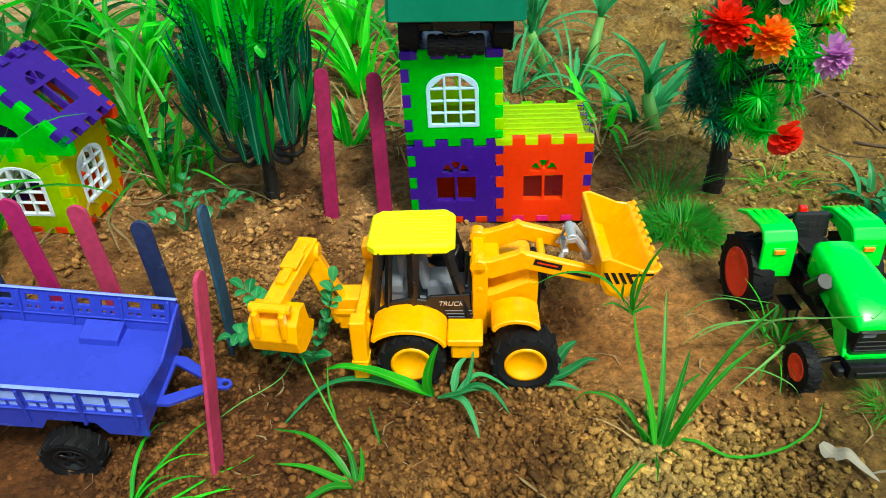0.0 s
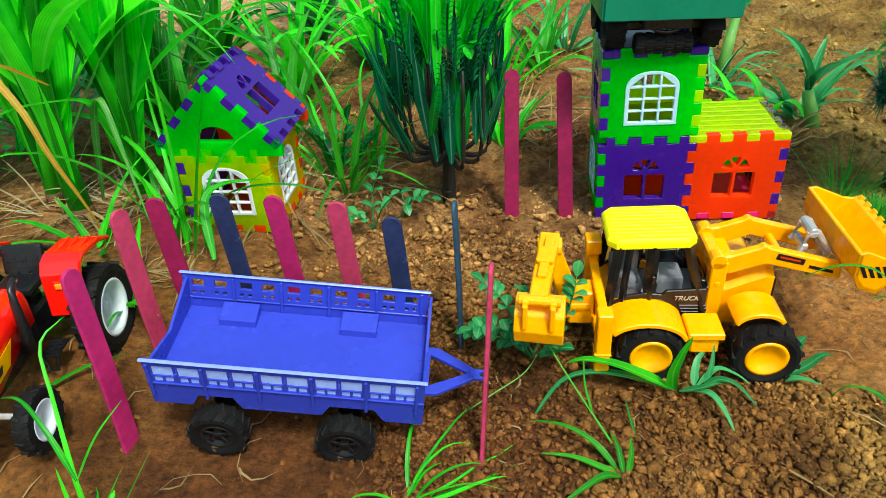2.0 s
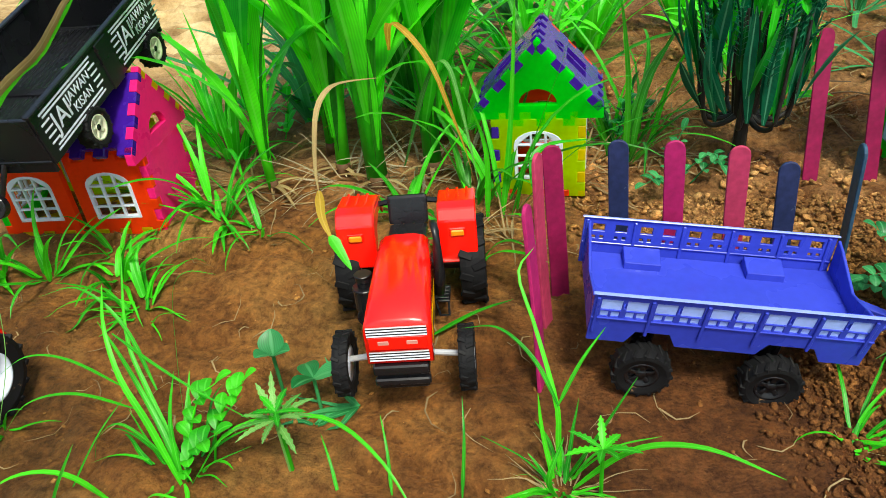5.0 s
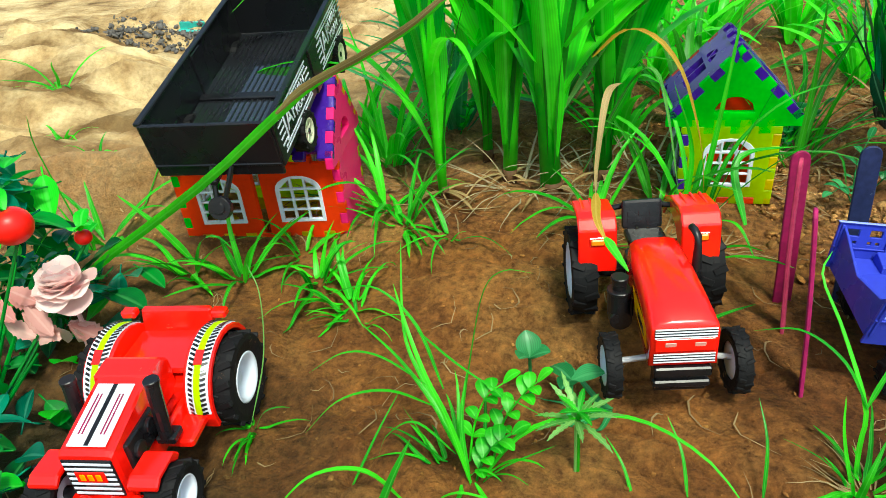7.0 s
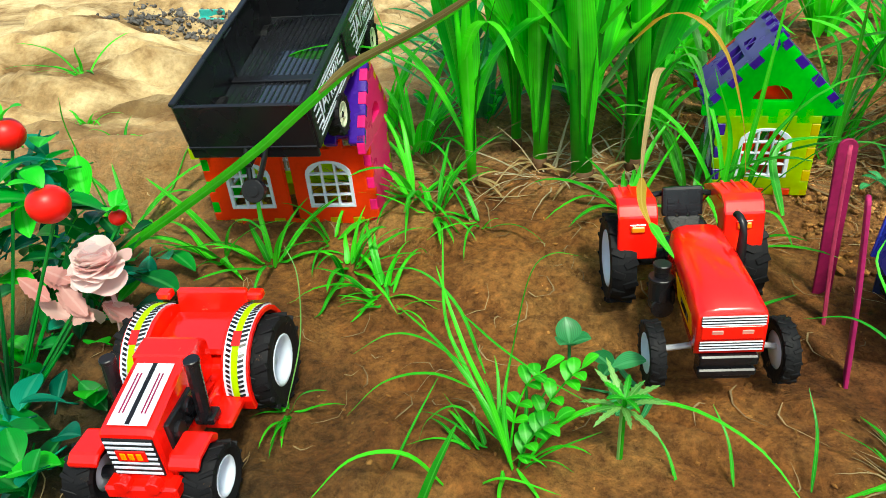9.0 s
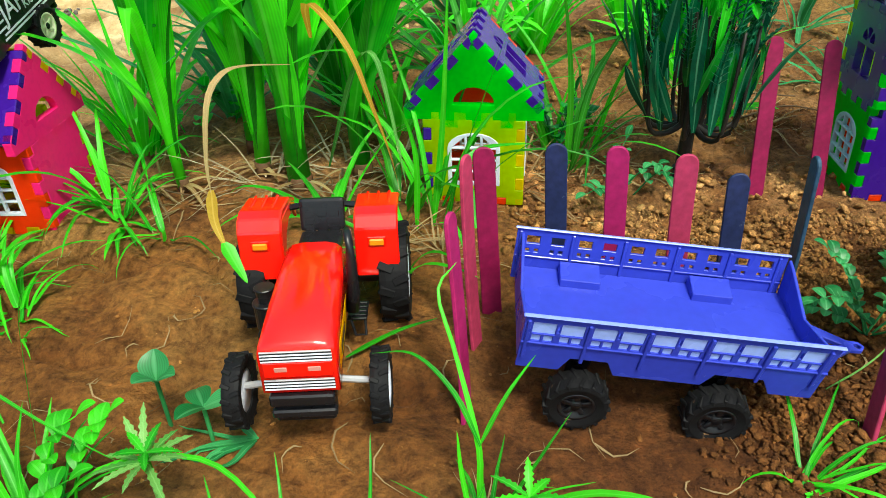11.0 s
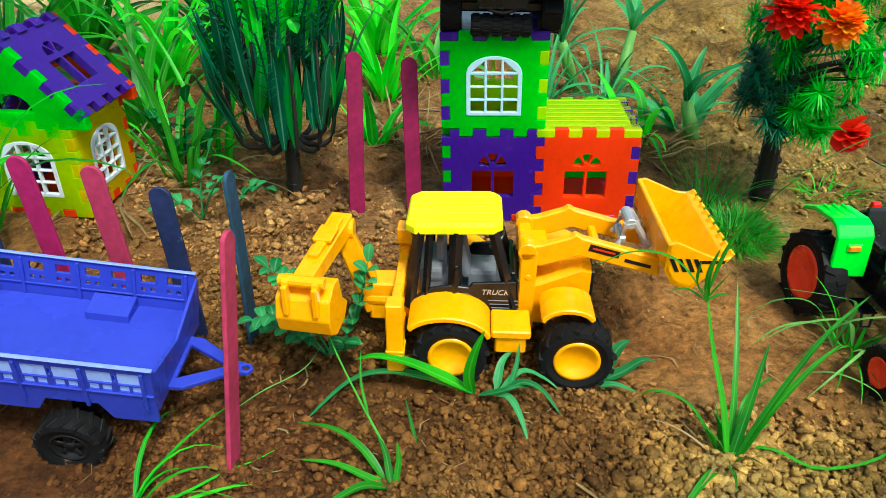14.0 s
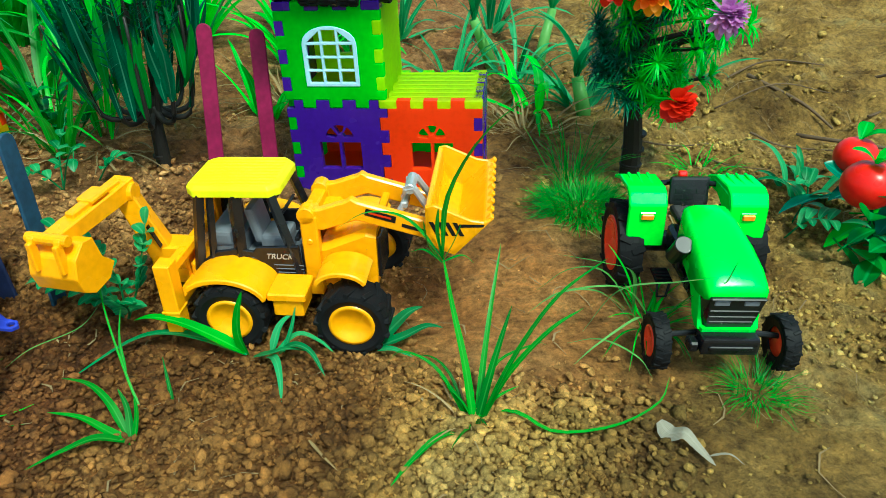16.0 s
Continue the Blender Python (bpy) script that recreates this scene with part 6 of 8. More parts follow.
# maize behind the houses
def maize(x, y, seed, leaves, height=30, thick=0.9, label="tall green maize plant with broad arching leaves"):
    rnd = random.Random(seed)
    z = soil_z(x, y)
    t = thing("maize_plant", place(0, 0, 0), label, "maize", "maize plants")
    lean = rnd.uniform(-0.06, 0.06), rnd.uniform(-0.02, 0.06)
    stalk = [(x + lean[0] * h, y + lean[1] * h, z - 0.3 + h) for h in (0, height * 0.25, height * 0.5, height * 0.75, height)]
    part("stalk", tube(stalk, [thick, thick * 0.92, thick * 0.62, thick * 0.4, thick * 0.25], 12), MAIZE, t, "", True)
    part("stalk_foot", tube([(x, y, z - 0.3), (x + 0.03, y, z + 0.4), (x + 0.05, y, z + 1.0)], [thick * 1.12, thick * 1.06, thick * 1.0], 12), FOOT, t, "brown dry foot of the stalk", True)
    for h, az, ln, w, rise, droop in leaves:
        b = (x + lean[0] * h, y + lean[1] * h, z + h)
        pts = blade_path(b, radians(az), ln, rise, droop, 14, 0.05, rnd)
        bm = bmesh.new()
        steep = rise > 70
        ribbon(bm, keep_above(pts), w * (1.35 if steep else 1.0), 0.22, lambda u: min(1.0, 0.14 + 2.6 * u) * (1 - u ** 2.2) ** 0.8 if u < 1 else 0, twist=rnd.uniform(-0.6, 0.6), side0=Vector((1, rnd.uniform(-0.6, 0.6), 0)) if steep else None)
        part("leaf", bm, MAIZE, t, "", True)
    for k in range(4):
        a = 1.571 * k + rnd.uniform(-0.4, 0.4)
        bm = bmesh.new()
        b = (x + 0.5 * thick * math.cos(a), y + 0.5 * thick * math.sin(a), z + 0.5 + 0.9 * k)
        ribbon(bm, blade_path(b, a, height * rnd.uniform(0.5, 0.8), 88, rnd.uniform(8, 30), 12), thick * rnd.uniform(2.0, 2.8), -0.5, lambda u: min(1.0, 0.55 + 2.0 * u) * (1 - u ** 2.5) ** 0.8 if u < 1 else 0, twist=rnd.uniform(-0.5, 0.5), side0=Vector((-math.sin(a), math.cos(a), 0)))
        part("leaf_sheath", bm, MAIZE if k % 2 else DEEP_GRASS, t, "", True)
    for k in range(5):
        bm = bmesh.new()
        ribbon(bm, keep_above(blade_path((x, y, z + 0.4), rnd.uniform(0, 6.28), rnd.uniform(2.5, 5), 20, 60, 6)), 0.5, 0.3)
        part("dry_husk", bm, DRY_LEAF, t, "", True)
    return t


maize(-41.0, 47.0, 1, [(3, 80, 34, 3.6, 82, 30), (4, 120, 36, 3.4, 80, 40), (5, 60, 30, 3.2, 76, 60), (6, 150, 30, 2.8, 66, 80), (6, 20, 26, 2.6, 62, 90), (8, 100, 34, 3.4, 84, 30), (9, 200, 26, 2.6, 60, 100), (9, 340, 24, 2.4, 60, 110), (11, 130, 30, 3.2, 78, 60), (13, 30, 26, 2.8, 70, 90), (15, 170, 26, 2.6, 70, 90), (16, 260, 20, 2.2, 75, 80)], 34, 0.85)
maize(-44.6, 49.0, 2, [(3, 110, 34, 3.4, 83, 30), (4, 150, 32, 3.0, 74, 60), (5, 90, 36, 3.4, 82, 36), (7, 190, 28, 2.6, 62, 90), (8, 60, 30, 3.0, 78, 50), (10, 130, 30, 3.0, 78, 60), (12, 230, 22, 2.2, 66, 100)], 32, 0.6)
maize(-37.0, 49.5, 3, [(2, 70, 34, 3.2, 83, 30), (4, 30, 30, 2.8, 76, 60), (5, 100, 34, 3.4, 84, 26), (6, 0, 24, 2.2, 58, 100), (8, 60, 30, 2.8, 76, 60), (10, 140, 28, 2.6, 76, 60), (12, 320, 20, 2.0, 70, 100)], 32, 0.75)
maize(-49.6, 46.0, 4, [(2, 100, 24, 1.6, 80, 40), (3, 160, 20, 1.3, 66, 80), (4, 50, 20, 1.4, 68, 80), (5, 130, 24, 1.6, 78, 50), (6, 200, 18, 1.2, 56, 100), (7, 20, 18, 1.2, 58, 100), (8, 80, 22, 1.6, 80, 40), (9, 300, 14, 1.0, 60, 100)], 20, 0.4, "young maize plant with narrow arching leaves")
maize(-47.0, 53.0, 5, [(2, 120, 26, 2.0, 80, 40), (4, 60, 24, 1.8, 72, 70), (6, 170, 22, 1.6, 64, 90), (8, 100, 26, 2.0, 80, 50), (9, 10, 20, 1.6, 60, 100)], 24, 0.45)

# withered leaves hanging over the red tractor
blades("withered_leaf", "withered grey-brown maize leaf drooping over the red tractor", [([(-36.3, 35.9, 14.5), (-36.8, 32.0, 15.6), (-37.1, 30.2, 15.8), (-37.3, 28.9, 15.1), (-37.5, 28.2, 13.0), (-37.5, 27.9, 11.5)], 0.5)], DRY_LEAF, "leaf", "maize leaves")
blades("withered_leaf", "yellowing tip of a maize leaf touching the tractor", [([(-37.5, 28.0, 11.6), (-37.4, 27.5, 10.4), (-36.9, 27.0, 9.4)], 0.55)], YELLOW_LEAF, "leaf", "maize leaves")
blades("withered_leaf", "green and yellow leaf tip lying on the tractor", [([(-37.0, 27.1, 9.6), (-36.4, 26.6, 8.9), (-35.8, 26.1, 8.3)], 0.7)], GRASS, "leaf", "maize leaves")
blades("withered_leaf", "yellow and brown maize leaf hanging beside the cottage", [([(-38.0, 44.5, 13.5), (-36.2, 39.0, 16.6), (-34.6, 36.5, 16.8), (-33.2, 35.8, 15.2), (-32.3, 35.4, 12.8), (-31.6, 35.6, 10.2), (-31.2, 36.0, 7.5)], 0.55)], YELLOW_LEAF, "leaf", "maize leaves")
blades("withered_leaf", "long maize leaf arching across the black trailer", [([(-73.6, 31.2, 1.2), (-70.6, 30.4, 4.1), (-63.6, 29.5, 8.6), (-57.0, 27.4, 13.1), (-50.7, 25.9, 17.8), (-47.3, 24.8, 19.5), (-44.7, 23.4, 21.0), (-42.9, 22.8, 22.2)], 0.7, (-0.35, -0.2, 0.9))], GRASS, "leaf", "maize leaves")
blades("withered_leaf", "dry straw-coloured end of the long maize leaf", [([(-52.6, 26.2, 16.5), (-50.7, 25.8, 17.9), (-47.3, 24.7, 19.6), (-44.7, 23.3, 21.1), (-42.9, 22.7, 22.3), (-40.0, 22.0, 23.2)], 0.42, (-0.35, -0.2, 0.9))], DRY_LEAF, "leaf", "maize leaves")
blades("withered_leaf", "pale dry maize leaf arching over the cottage", [([(-40.5, 47.5, 8.0), (-36.0, 49.0, 14.5), (-32.5, 49.5, 16.8), (-29.0, 50.0, 16.2)], 1.2)], GRASS_PALE, "leaf", "maize leaves")
blades("withered_leaf", "striped leaf bent down beside the cottage", [([(-38.5, 46.5, 4.0), (-35.5, 44.5, 11.5), (-34.0, 43.5, 12.8), (-33.0, 42.5, 10.0), (-32.0, 41.5, 5.0)], 0.6)], GRASS_PALE, "leaf", "maize leaves")

blades("withered_leaf", "green base of a maize leaf bending toward the tractor", [([(-37.2, 48.5, 6.0), (-35.2, 44.5, 12.0), (-35.6, 40.0, 14.0), (-36.3, 35.9, 14.5)], 1.0)], MAIZE, "leaf", "maize leaves")

# grass round the cottage and in the background
for x, y, n, ln, w, sd in ((-23.6, 55.0, 9, (5, 12), (0.25, 0.5), 1), (-21.9, 53.6, 14, (8, 16), (0.35, 0.7), 5), (-20.6, 57.0, 9, (9, 17), (0.3, 0.6), 21), (-9.5, 64.0, 9, (5, 9), (0.7, 1.2), 25), (-33.0, 44.5, 9, (6, 15), (0.35, 0.7), 2), (-30.8, 43.6, 7, (5, 16), (0.35, 0.6), 3), (-36.0, 57.0, 14, (8, 18), (0.6, 1.2), 4), 
                           (-29.0, 62.0, 20, (9, 18), (0.7, 1.3), 6), (-32.0, 74.0, 22, (9, 18), (0.9, 1.7), 9), (-42.0, 64.0, 24, (10, 22), (0.8, 1.6), 10),
                           (-51.0, 60.0, 26, (8, 20), (0.6, 1.3), 11), (-56.0, 52.0, 22, (6, 16), (0.5, 1.0), 12), (-60.5, 58.0, 16, (6, 16), (0.5, 1.0), 13), (-44.0, 80.0, 26, (10, 22), (1.0, 2.0), 14), (-56.0, 76.0, 22, (8, 18), (0.8, 1.6), 15),
                           (-25.0, 84.0, 26, (10, 20), (1.0, 1.9), 16), (-10.5, 76.0, 20, (8, 16), (0.8, 1.5), 17), (-6.0, 84.0, 14, (7, 14), (0.8, 1.3), 18), (-34.0, 92.0, 26, (12, 22), (1.2, 2.2), 19), (-14.0, 92.0, 20, (10, 18), (1.0, 1.8), 20)):
    tuft(x, y, n, ln, w, (48, 88), (20, 100), (MAIZE, MAIZE, DEEP_GRASS, BLUE_LEAF)[sd % 4] if w[1] > 0.9 else (GRASS, GRASS, DEEP_GRASS)[sd % 3], sd, 1.4, "clump of broad green grass leaves behind the toy houses")
for x, y, n, ln, w, sd in ((-51.5, 40.5, 12, (4, 9), (0.35, 0.6), 31), (-53.5, 43.0, 14, (4, 10), (0.35, 0.7), 32), (-62.0, 34.0, 12, (4, 8), (0.35, 0.6), 33), (-56.0, 33.5, 14, (3, 7), (0.3, 0.6), 34), (-53.0, 31.5, 14, (3, 6.5), (0.3, 0.55), 35), (-66.5, 34.5, 10, (4, 9), (0.4, 0.7), 36),
                           (-85.0, 50.0, 4, (2.5, 5), (0.4, 0.8), 37), (-104, 70, 9, (4, 10), (0.3, 0.6), 38), (-76, 38, 10, (5, 12), (0.4, 0.8), 39), (-58.5, 37.0, 8, (3, 6), (0.3, 0.5), 40), (-48.0, 39.5, 8, (3, 6), (0.25, 0.5), 41), (-31.5, 36.5, 10, (4, 8), (0.3, 0.6), 42),
                           (-37.5, 42.5, 10, (4, 9), (0.4, 0.7), 43), (-97, 60, 6, (3, 7), (0.3, 0.6), 44)):
    tuft(x, y, n, ln, w, (25, 80), (30, 110), GRASS, sd, 0.8, "low tuft of green grass beside the toy house")
for x, y, n, ln, w, sd in ((33, 55, 10, (2.5, 6), (0.5, 1.0), 51), (12, 78, 18, (6, 12), (0.3, 0.7), 52), (5.5, 76, 20, (6, 13), (0.3, 0.7), 53), (30, 80, 14, (3, 7), (0.3, 0.7), 54), (-3, 92, 14, (7, 14), (0.6, 1.2), 55), (8, 98, 14, (7, 14), (0.6, 1.2), 56)):
    tuft(x, y, n, ln, w, (25, 80), (30, 120), BLUE_LEAF, sd, 1.4, "blue-green grass clump on the rough ground")
tuft(-9, 69, 42, (4, 8), (0.2, 0.42), (5, 60), (10, 70), STRAW, 61, 1.6, "clump of dry straw-coloured grass roots")
tuft(3, 62, 22, (3, 7), (0.1, 0.22), (2, 40), (10, 60), STRAW, 62, 1.6, "clump of dry straw-coloured grass roots")
for x, y, sd in ((-5.5, 65, 66), (10.5, 70, 67), (13.5, 64, 68), (7.0, 66, 69)):
    tuft(x, y, 30, (3, 7), (0.15, 0.36), (2, 50), (10, 70), STRAW, sd, 1.8, "tangle of dry straw and roots on rough soil")
for x, y, sd in ((-25.5, 50.5, 161), (-28.5, 55, 162), (-20, 55.5, 163), (-38.5, 49.5, 164), (-18, 63, 165), (-44, 47.5, 166), (-53.5, 48, 167), (-34, 52, 168), (-60, 46, 169)):
    tuft(x, y, 24, (3, 8), (0.12, 0.34), (2, 55), (10, 80), STRAW if sd % 2 else PALE_STRAW, sd, 2.2, "tangle of dry straw and roots on rough soil")
tuft(-33, 40, 22, (2, 5), (0.1, 0.22), (2, 50), (10, 60), STRAW, 63, 1.2, "dry straw litter beside the tractor")
tuft(-29.5, 39.5, 22, (2, 5), (0.1, 0.2), (2, 50), (10, 60), STRAW, 64, 1.2, "dry straw litter beside the fence")
tuft(-48.5, 43.5, 20, (2, 5), (0.12, 0.25), (2, 40), (10, 60), STRAW, 65, 1.0, "dry straw litter at a maize foot")

# fine grass mound near the flower tree
tuft(17.5, 50.2, 1000, (1.2, 2.7), (0.05, 0.11), (20, 88), (30, 120), DEEP_GRASS, 71, 2.5, "round mound of fine green grass on soil")
tuft(17.0, 55.0, 90, (2, 5.5), (0.06, 0.13), (50, 88), (10, 80), DEEP_GRASS, 72, 1.6, "thin upright green grass with seed heads")
tuft(24.6, 33.2, 150, (0.9, 2.4), (0.04, 0.08), (25, 85), (20, 110), DEEP_GRASS, 73, 1.1, "small tuft of fine grass under the green tractor")
tuft(26.5, 57.5, 40, (1.5, 3.5), (0.07, 0.15), (20, 70), (20, 90), GRASS, 74, 1.6, "low fine grass by the flower tree")

# grass in the foreground
blades("grass_clump", "tall rushy grass clump growing before the digger", [
    ([(12.1, 29.9, 0.5), (11.6, 30.8, 3.0), (10.9, 31.8, 5.4), (10.4, 32.4, 7.6)], 0.42),
    ([(10.4, 32.4, 7.4), (8.9, 32.8, 8.9), (7.2, 33.0, 9.0), (5.7, 33.2, 8.0)], 0.26),
    ([(10.4, 32.4, 7.4), (10.7, 31.8, 10.6), (12.2, 31.2, 13.6), (14.4, 30.9, 15.4), (16.9, 30.9, 15.5)], 0.26),
    ([(10.4, 32.4, 7.3), (10.2, 32.2, 8.6), (10.3, 31.9, 10.0)], 0.34), ([(10.4, 32.4, 7.2), (9.8, 32.2, 8.2), (9.7, 31.9, 9.4)], 0.26), ([(10.4, 32.4, 7.2), (10.9, 32.3, 8.3), (11.2, 32.0, 9.3)], 0.24), ([(10.4, 32.4, 7.2), (9.6, 32.6, 7.6), (9.0, 32.7, 7.4)], 0.22), ([(10.4, 32.4, 7.2), (11.2, 32.7, 7.4), (11.7, 32.8, 7.0)], 0.2), ([(10.4, 32.3, 7.2), (10.1, 31.7, 8.0), (9.9, 31.2, 8.6)], 0.24),
    ([(12.2, 29.9, 0.4), (12.4, 32.4, 3.8), (12.7, 35.4, 6.5)], 0.34),
    ([(12.3, 29.9, 0.4), (13.6, 30.6, 3.8), (15.2, 31.6, 6.4), (17.2, 33.0, 7.6)], 0.36),
    ([(12.3, 29.8, 0.4), (13.4, 30.4, 3.0), (15.0, 31.4, 4.8), (16.4, 32.4, 5.4)], 0.42),
    ([(12.2, 29.9, 0.4), (12.8, 31.0, 3.2), (13.4, 32.2, 5.4)], 0.46),
    ([(11.9, 30.0, 0.4), (10.4, 30.8, 2.7), (8.8, 31.2, 3.2), (8.0, 31.4, 2.2)], 0.24),
    ([(11.9, 29.7, 0.4), (10.8, 28.4, 1.2), (9.8, 27.2, 0.9), (9.2, 26.0, 0.8)], 0.42),
    ([(12.6, 30.6, 0.8), (14.0, 30.2, 1.2), (15.6, 29.5, 1.0), (18.1, 30.1, 1.1), (20.0, 31.4, 1.4), (20.5, 32.4, 2.0)], 0.24),
    ([(12.2, 30.0, 0.4), (12.8, 31.6, 2.5), (14.6, 33.6, 2.3), (15.2, 34.8, 1.3)], 0.20),
    ([(11.9, 30.1, 0.4), (10.8, 31.6, 1.9), (9.6, 32.6, 1.9), (8.8, 32.6, 1.1)], 0.19)], DEEP_GRASS)
tuft(12.1, 29.9, 9, (1.2, 3.2), (0.16, 0.3), (40, 85), (20, 90), DEEP_GRASS, 81, 0.5, "base of the rushy grass clump with short blades")
tuft(12.0, 29.7, 16, (1.5, 4), (0.08, 0.16), (0, 30), (10, 50), STRAW, 82, 0.5, "dry roots and straw at the grass clump foot")
blades("grass_clump", "long pale grass blades arching over the green tractor", [
    ([(17.0, 36.5, 1.0), (18.4, 36.0, 4.0), (20.6, 34.6, 5.6), (21.8, 33.6, 6.6)], 0.24), ([(19.5, 37.8, 1.0), (17.6, 36.6, 3.4), (15.6, 36.0, 3.6), (14.2, 35.6, 2.6)], 0.24), ([(20.4, 38.0, 1.2), (18.6, 36.2, 4.0), (16.0, 35.4, 4.2), (14.6, 35.2, 3.4)], 0.26), ([(20.2, 37.5, 1.2), (19.2, 35.2, 3.0), (17.4, 33.8, 2.4), (16.4, 33.4, 1.4)], 0.2),
    ([(19.6, 38.2, 1.2), (19.0, 36.6, 4.6), (17.4, 35.8, 5.6), (15.4, 36.6, 5.4)], 0.22), ([(20.4, 37.4, 1.0), (21.6, 35.4, 4.4), (22.4, 34.4, 5.6), (22.6, 33.8, 7.4)], 0.28), ([(19.8, 38.0, 1.0), (18.0, 38.4, 3.4), (16.2, 38.8, 3.2), (14.6, 38.4, 2.0)], 0.2), ([(16.2, 35.6, 0.9), (17.6, 34.2, 2.4), (19.2, 33.4, 2.2), (20.0, 33.2, 1.2)], 0.18)], GRASS_PALE)
tuft(20.3, 37.8, 26, (2, 5), (0.12, 0.26), (25, 85), (30, 100), GRASS, 84, 0.8, "grass tuft growing under the green tractor")
blades("fallen_leaf_blade", "broad blue-green grass leaves lying beside the digger wheels", [
    ([(0.9, 32.6, 1.0), (-1.2, 33.0, 1.4), (-3.4, 33.1, 1.5), (-5.1, 32.5, 1.2), (-6.7, 29.8, 0.9)], 0.62), ([(1.9, 32.6, 1.0), (2.6, 31.9, 1.5), (3.1, 31.0, 1.3), (3.5, 29.9, 0.8)], 0.5), ([(2.4, 32.8, 1.0), (3.2, 32.9, 1.6), (4.1, 32.6, 1.5), (5.0, 31.7, 0.9)], 0.52),
    ([(2.2, 33.0, 1.0), (3.2, 33.6, 1.7), (4.2, 33.6, 1.4), (5.0, 33.3, 1.0)], 0.42), ([(2.0, 33.0, 1.0), (2.2, 33.9, 1.9), (2.8, 34.6, 2.3)], 0.5), ([(2.6, 33.0, 1.0), (2.9, 33.6, 2.0), (3.0, 34.2, 2.9)], 0.36), ([(1.2, 32.6, 0.9), (2.2, 32.4, 1.4), (3.0, 32.6, 1.6), (3.8, 33.0, 1.2)], 0.5)], BLUE_LEAF)
blades("fallen_leaf_blade", "bright green grass shoot with an upright leaf before the digger", [
    ([(0.9, 32.7, 0.9), (0.7, 32.5, 2.2), (0.9, 32.4, 3.6), (1.3, 32.4, 4.9)], 0.7, (0.9, -0.3, 0.2)), ([(0.8, 32.7, 1.0), (-0.8, 32.9, 1.7), (-2.4, 33.0, 2.3), (-3.8, 33.0, 2.5), (-4.8, 33.0, 2.2)], 0.85)], GRASS)
blades("fallen_leaf_blade", "broad blue-green leaf under the digger's front wheel", [([(6.9, 34.4, 0.9), (7.6, 35.4, 1.3), (8.2, 36.2, 1.6), (8.8, 36.9, 1.5)], 0.95), ([(7.2, 34.3, 0.9), (8.2, 34.7, 1.2), (9.2, 35.4, 1.4), (10.0, 35.8, 1.1)], 0.75), ([(7.0, 34.0, 0.8), (7.8, 33.9, 1.0), (8.8, 33.7, 0.8)], 0.5)], BLUE_LEAF)
blades("grass_sprout", "small grass sprout with broad low leaves on crumbly soil", [
    ([(-2.1, 27.0, 0.5), (-3.2, 27.2, 0.9), (-4.6, 27.6, 1.1), (-6.2, 27.7, 1.1)], 0.48), ([(-2.4, 27.3, 0.6), (-3.6, 28.3, 1.4), (-5.0, 29.1, 1.6), (-6.8, 29.7, 1.2)], 0.42), ([(-2.3, 27.0, 0.6), (-3.2, 26.5, 1.2), (-4.2, 25.8, 1.1), (-5.4, 24.9, 0.8)], 0.5), ([(-2.2, 27.2, 0.6), (-2.5, 27.9, 1.6), (-2.9, 28.2, 2.4)], 0.36), ([(-2.0, 27.1, 0.6), (-1.9, 27.6, 1.6), (-2.0, 27.9, 2.4)], 0.34), ([(-1.4, 29.4, 0.6), (-1.7, 29.9, 1.5), (-2.0, 30.4, 2.4)], 0.22)], DEEP_GRASS)
blades("grass_sprout", "thin green stem leaning towards the digger bucket", [([(-2.2, 28.4, 0.4), (-3.4, 29.6, 1.6), (-5.4, 32.0, 3.4), (-6.8, 34.2, 4.8)], 0.14), ([(-3.6, 29.9, 1.8), (-4.0, 30.6, 3.0), (-4.1, 31.4, 4.2)], 0.16)], DEEP_GRASS)
blades("grass_sprout", "pale curved grass stem beside the trailer hitch", [([(-10.0, 30.2, 1.0), (-8.6, 30.6, 2.0), (-7.0, 32.0, 2.3), (-6.2, 33.0, 3.2)], 0.13)], GRASS_PALE)
tuft(-12.5, 25.0, 8, (2, 6), (0.18, 0.3), (30, 80), (60, 140), GRASS, 91, 0.5, "grass tuft beside the blue trailer's wheel")
tuft(-13.0, 24.2, 6, (3, 7.5), (0.2, 0.36), (5, 35), (20, 50), GRASS, 92, 0.6, "low spreading grass before the blue trailer", az=(-20, 40))
blades("grass_clump", "arching grass blades before the trailer and stick fence", [
    ([(-25.6, 21.2, 0.4), (-25.7, 21.6, 2.6), (-25.8, 21.9, 4.6), (-26.8, 23.6, 7.4), (-27.6, 25.0, 9.2), (-27.0, 26.2, 9.8)], 0.3), ([(-25.7, 21.8, 4.5), (-26.8, 22.6, 6.4), (-28.4, 23.6, 7.2), (-30.2, 24.2, 6.6)], 0.28), ([(-25.7, 21.9, 4.5), (-24.8, 22.8, 6.2), (-23.8, 23.8, 7.4)], 0.26), ([(-25.4, 21.0, 0.4), (-24.0, 21.6, 3.0), (-22.4, 22.6, 5.8)], 0.3), ([(-25.2, 20.6, 0.4), (-22.6, 20.6, 3.4), (-20.0, 20.0, 4.6), (-17.0, 19.3, 4.0)], 0.45), ([(-25.8, 20.8, 0.4), (-26.4, 21.6, 3.0), (-26.6, 22.0, 5.0)], 0.3), ([(-25.7, 20.2, 0.3), (-26.0, 19.4, 2.6), (-25.4, 20.2, 4.4)], 0.4), ([(-25.4, 21.0, 0.4), (-23.4, 21.0, 3.0), (-21.4, 21.2, 3.8)], 0.2)])
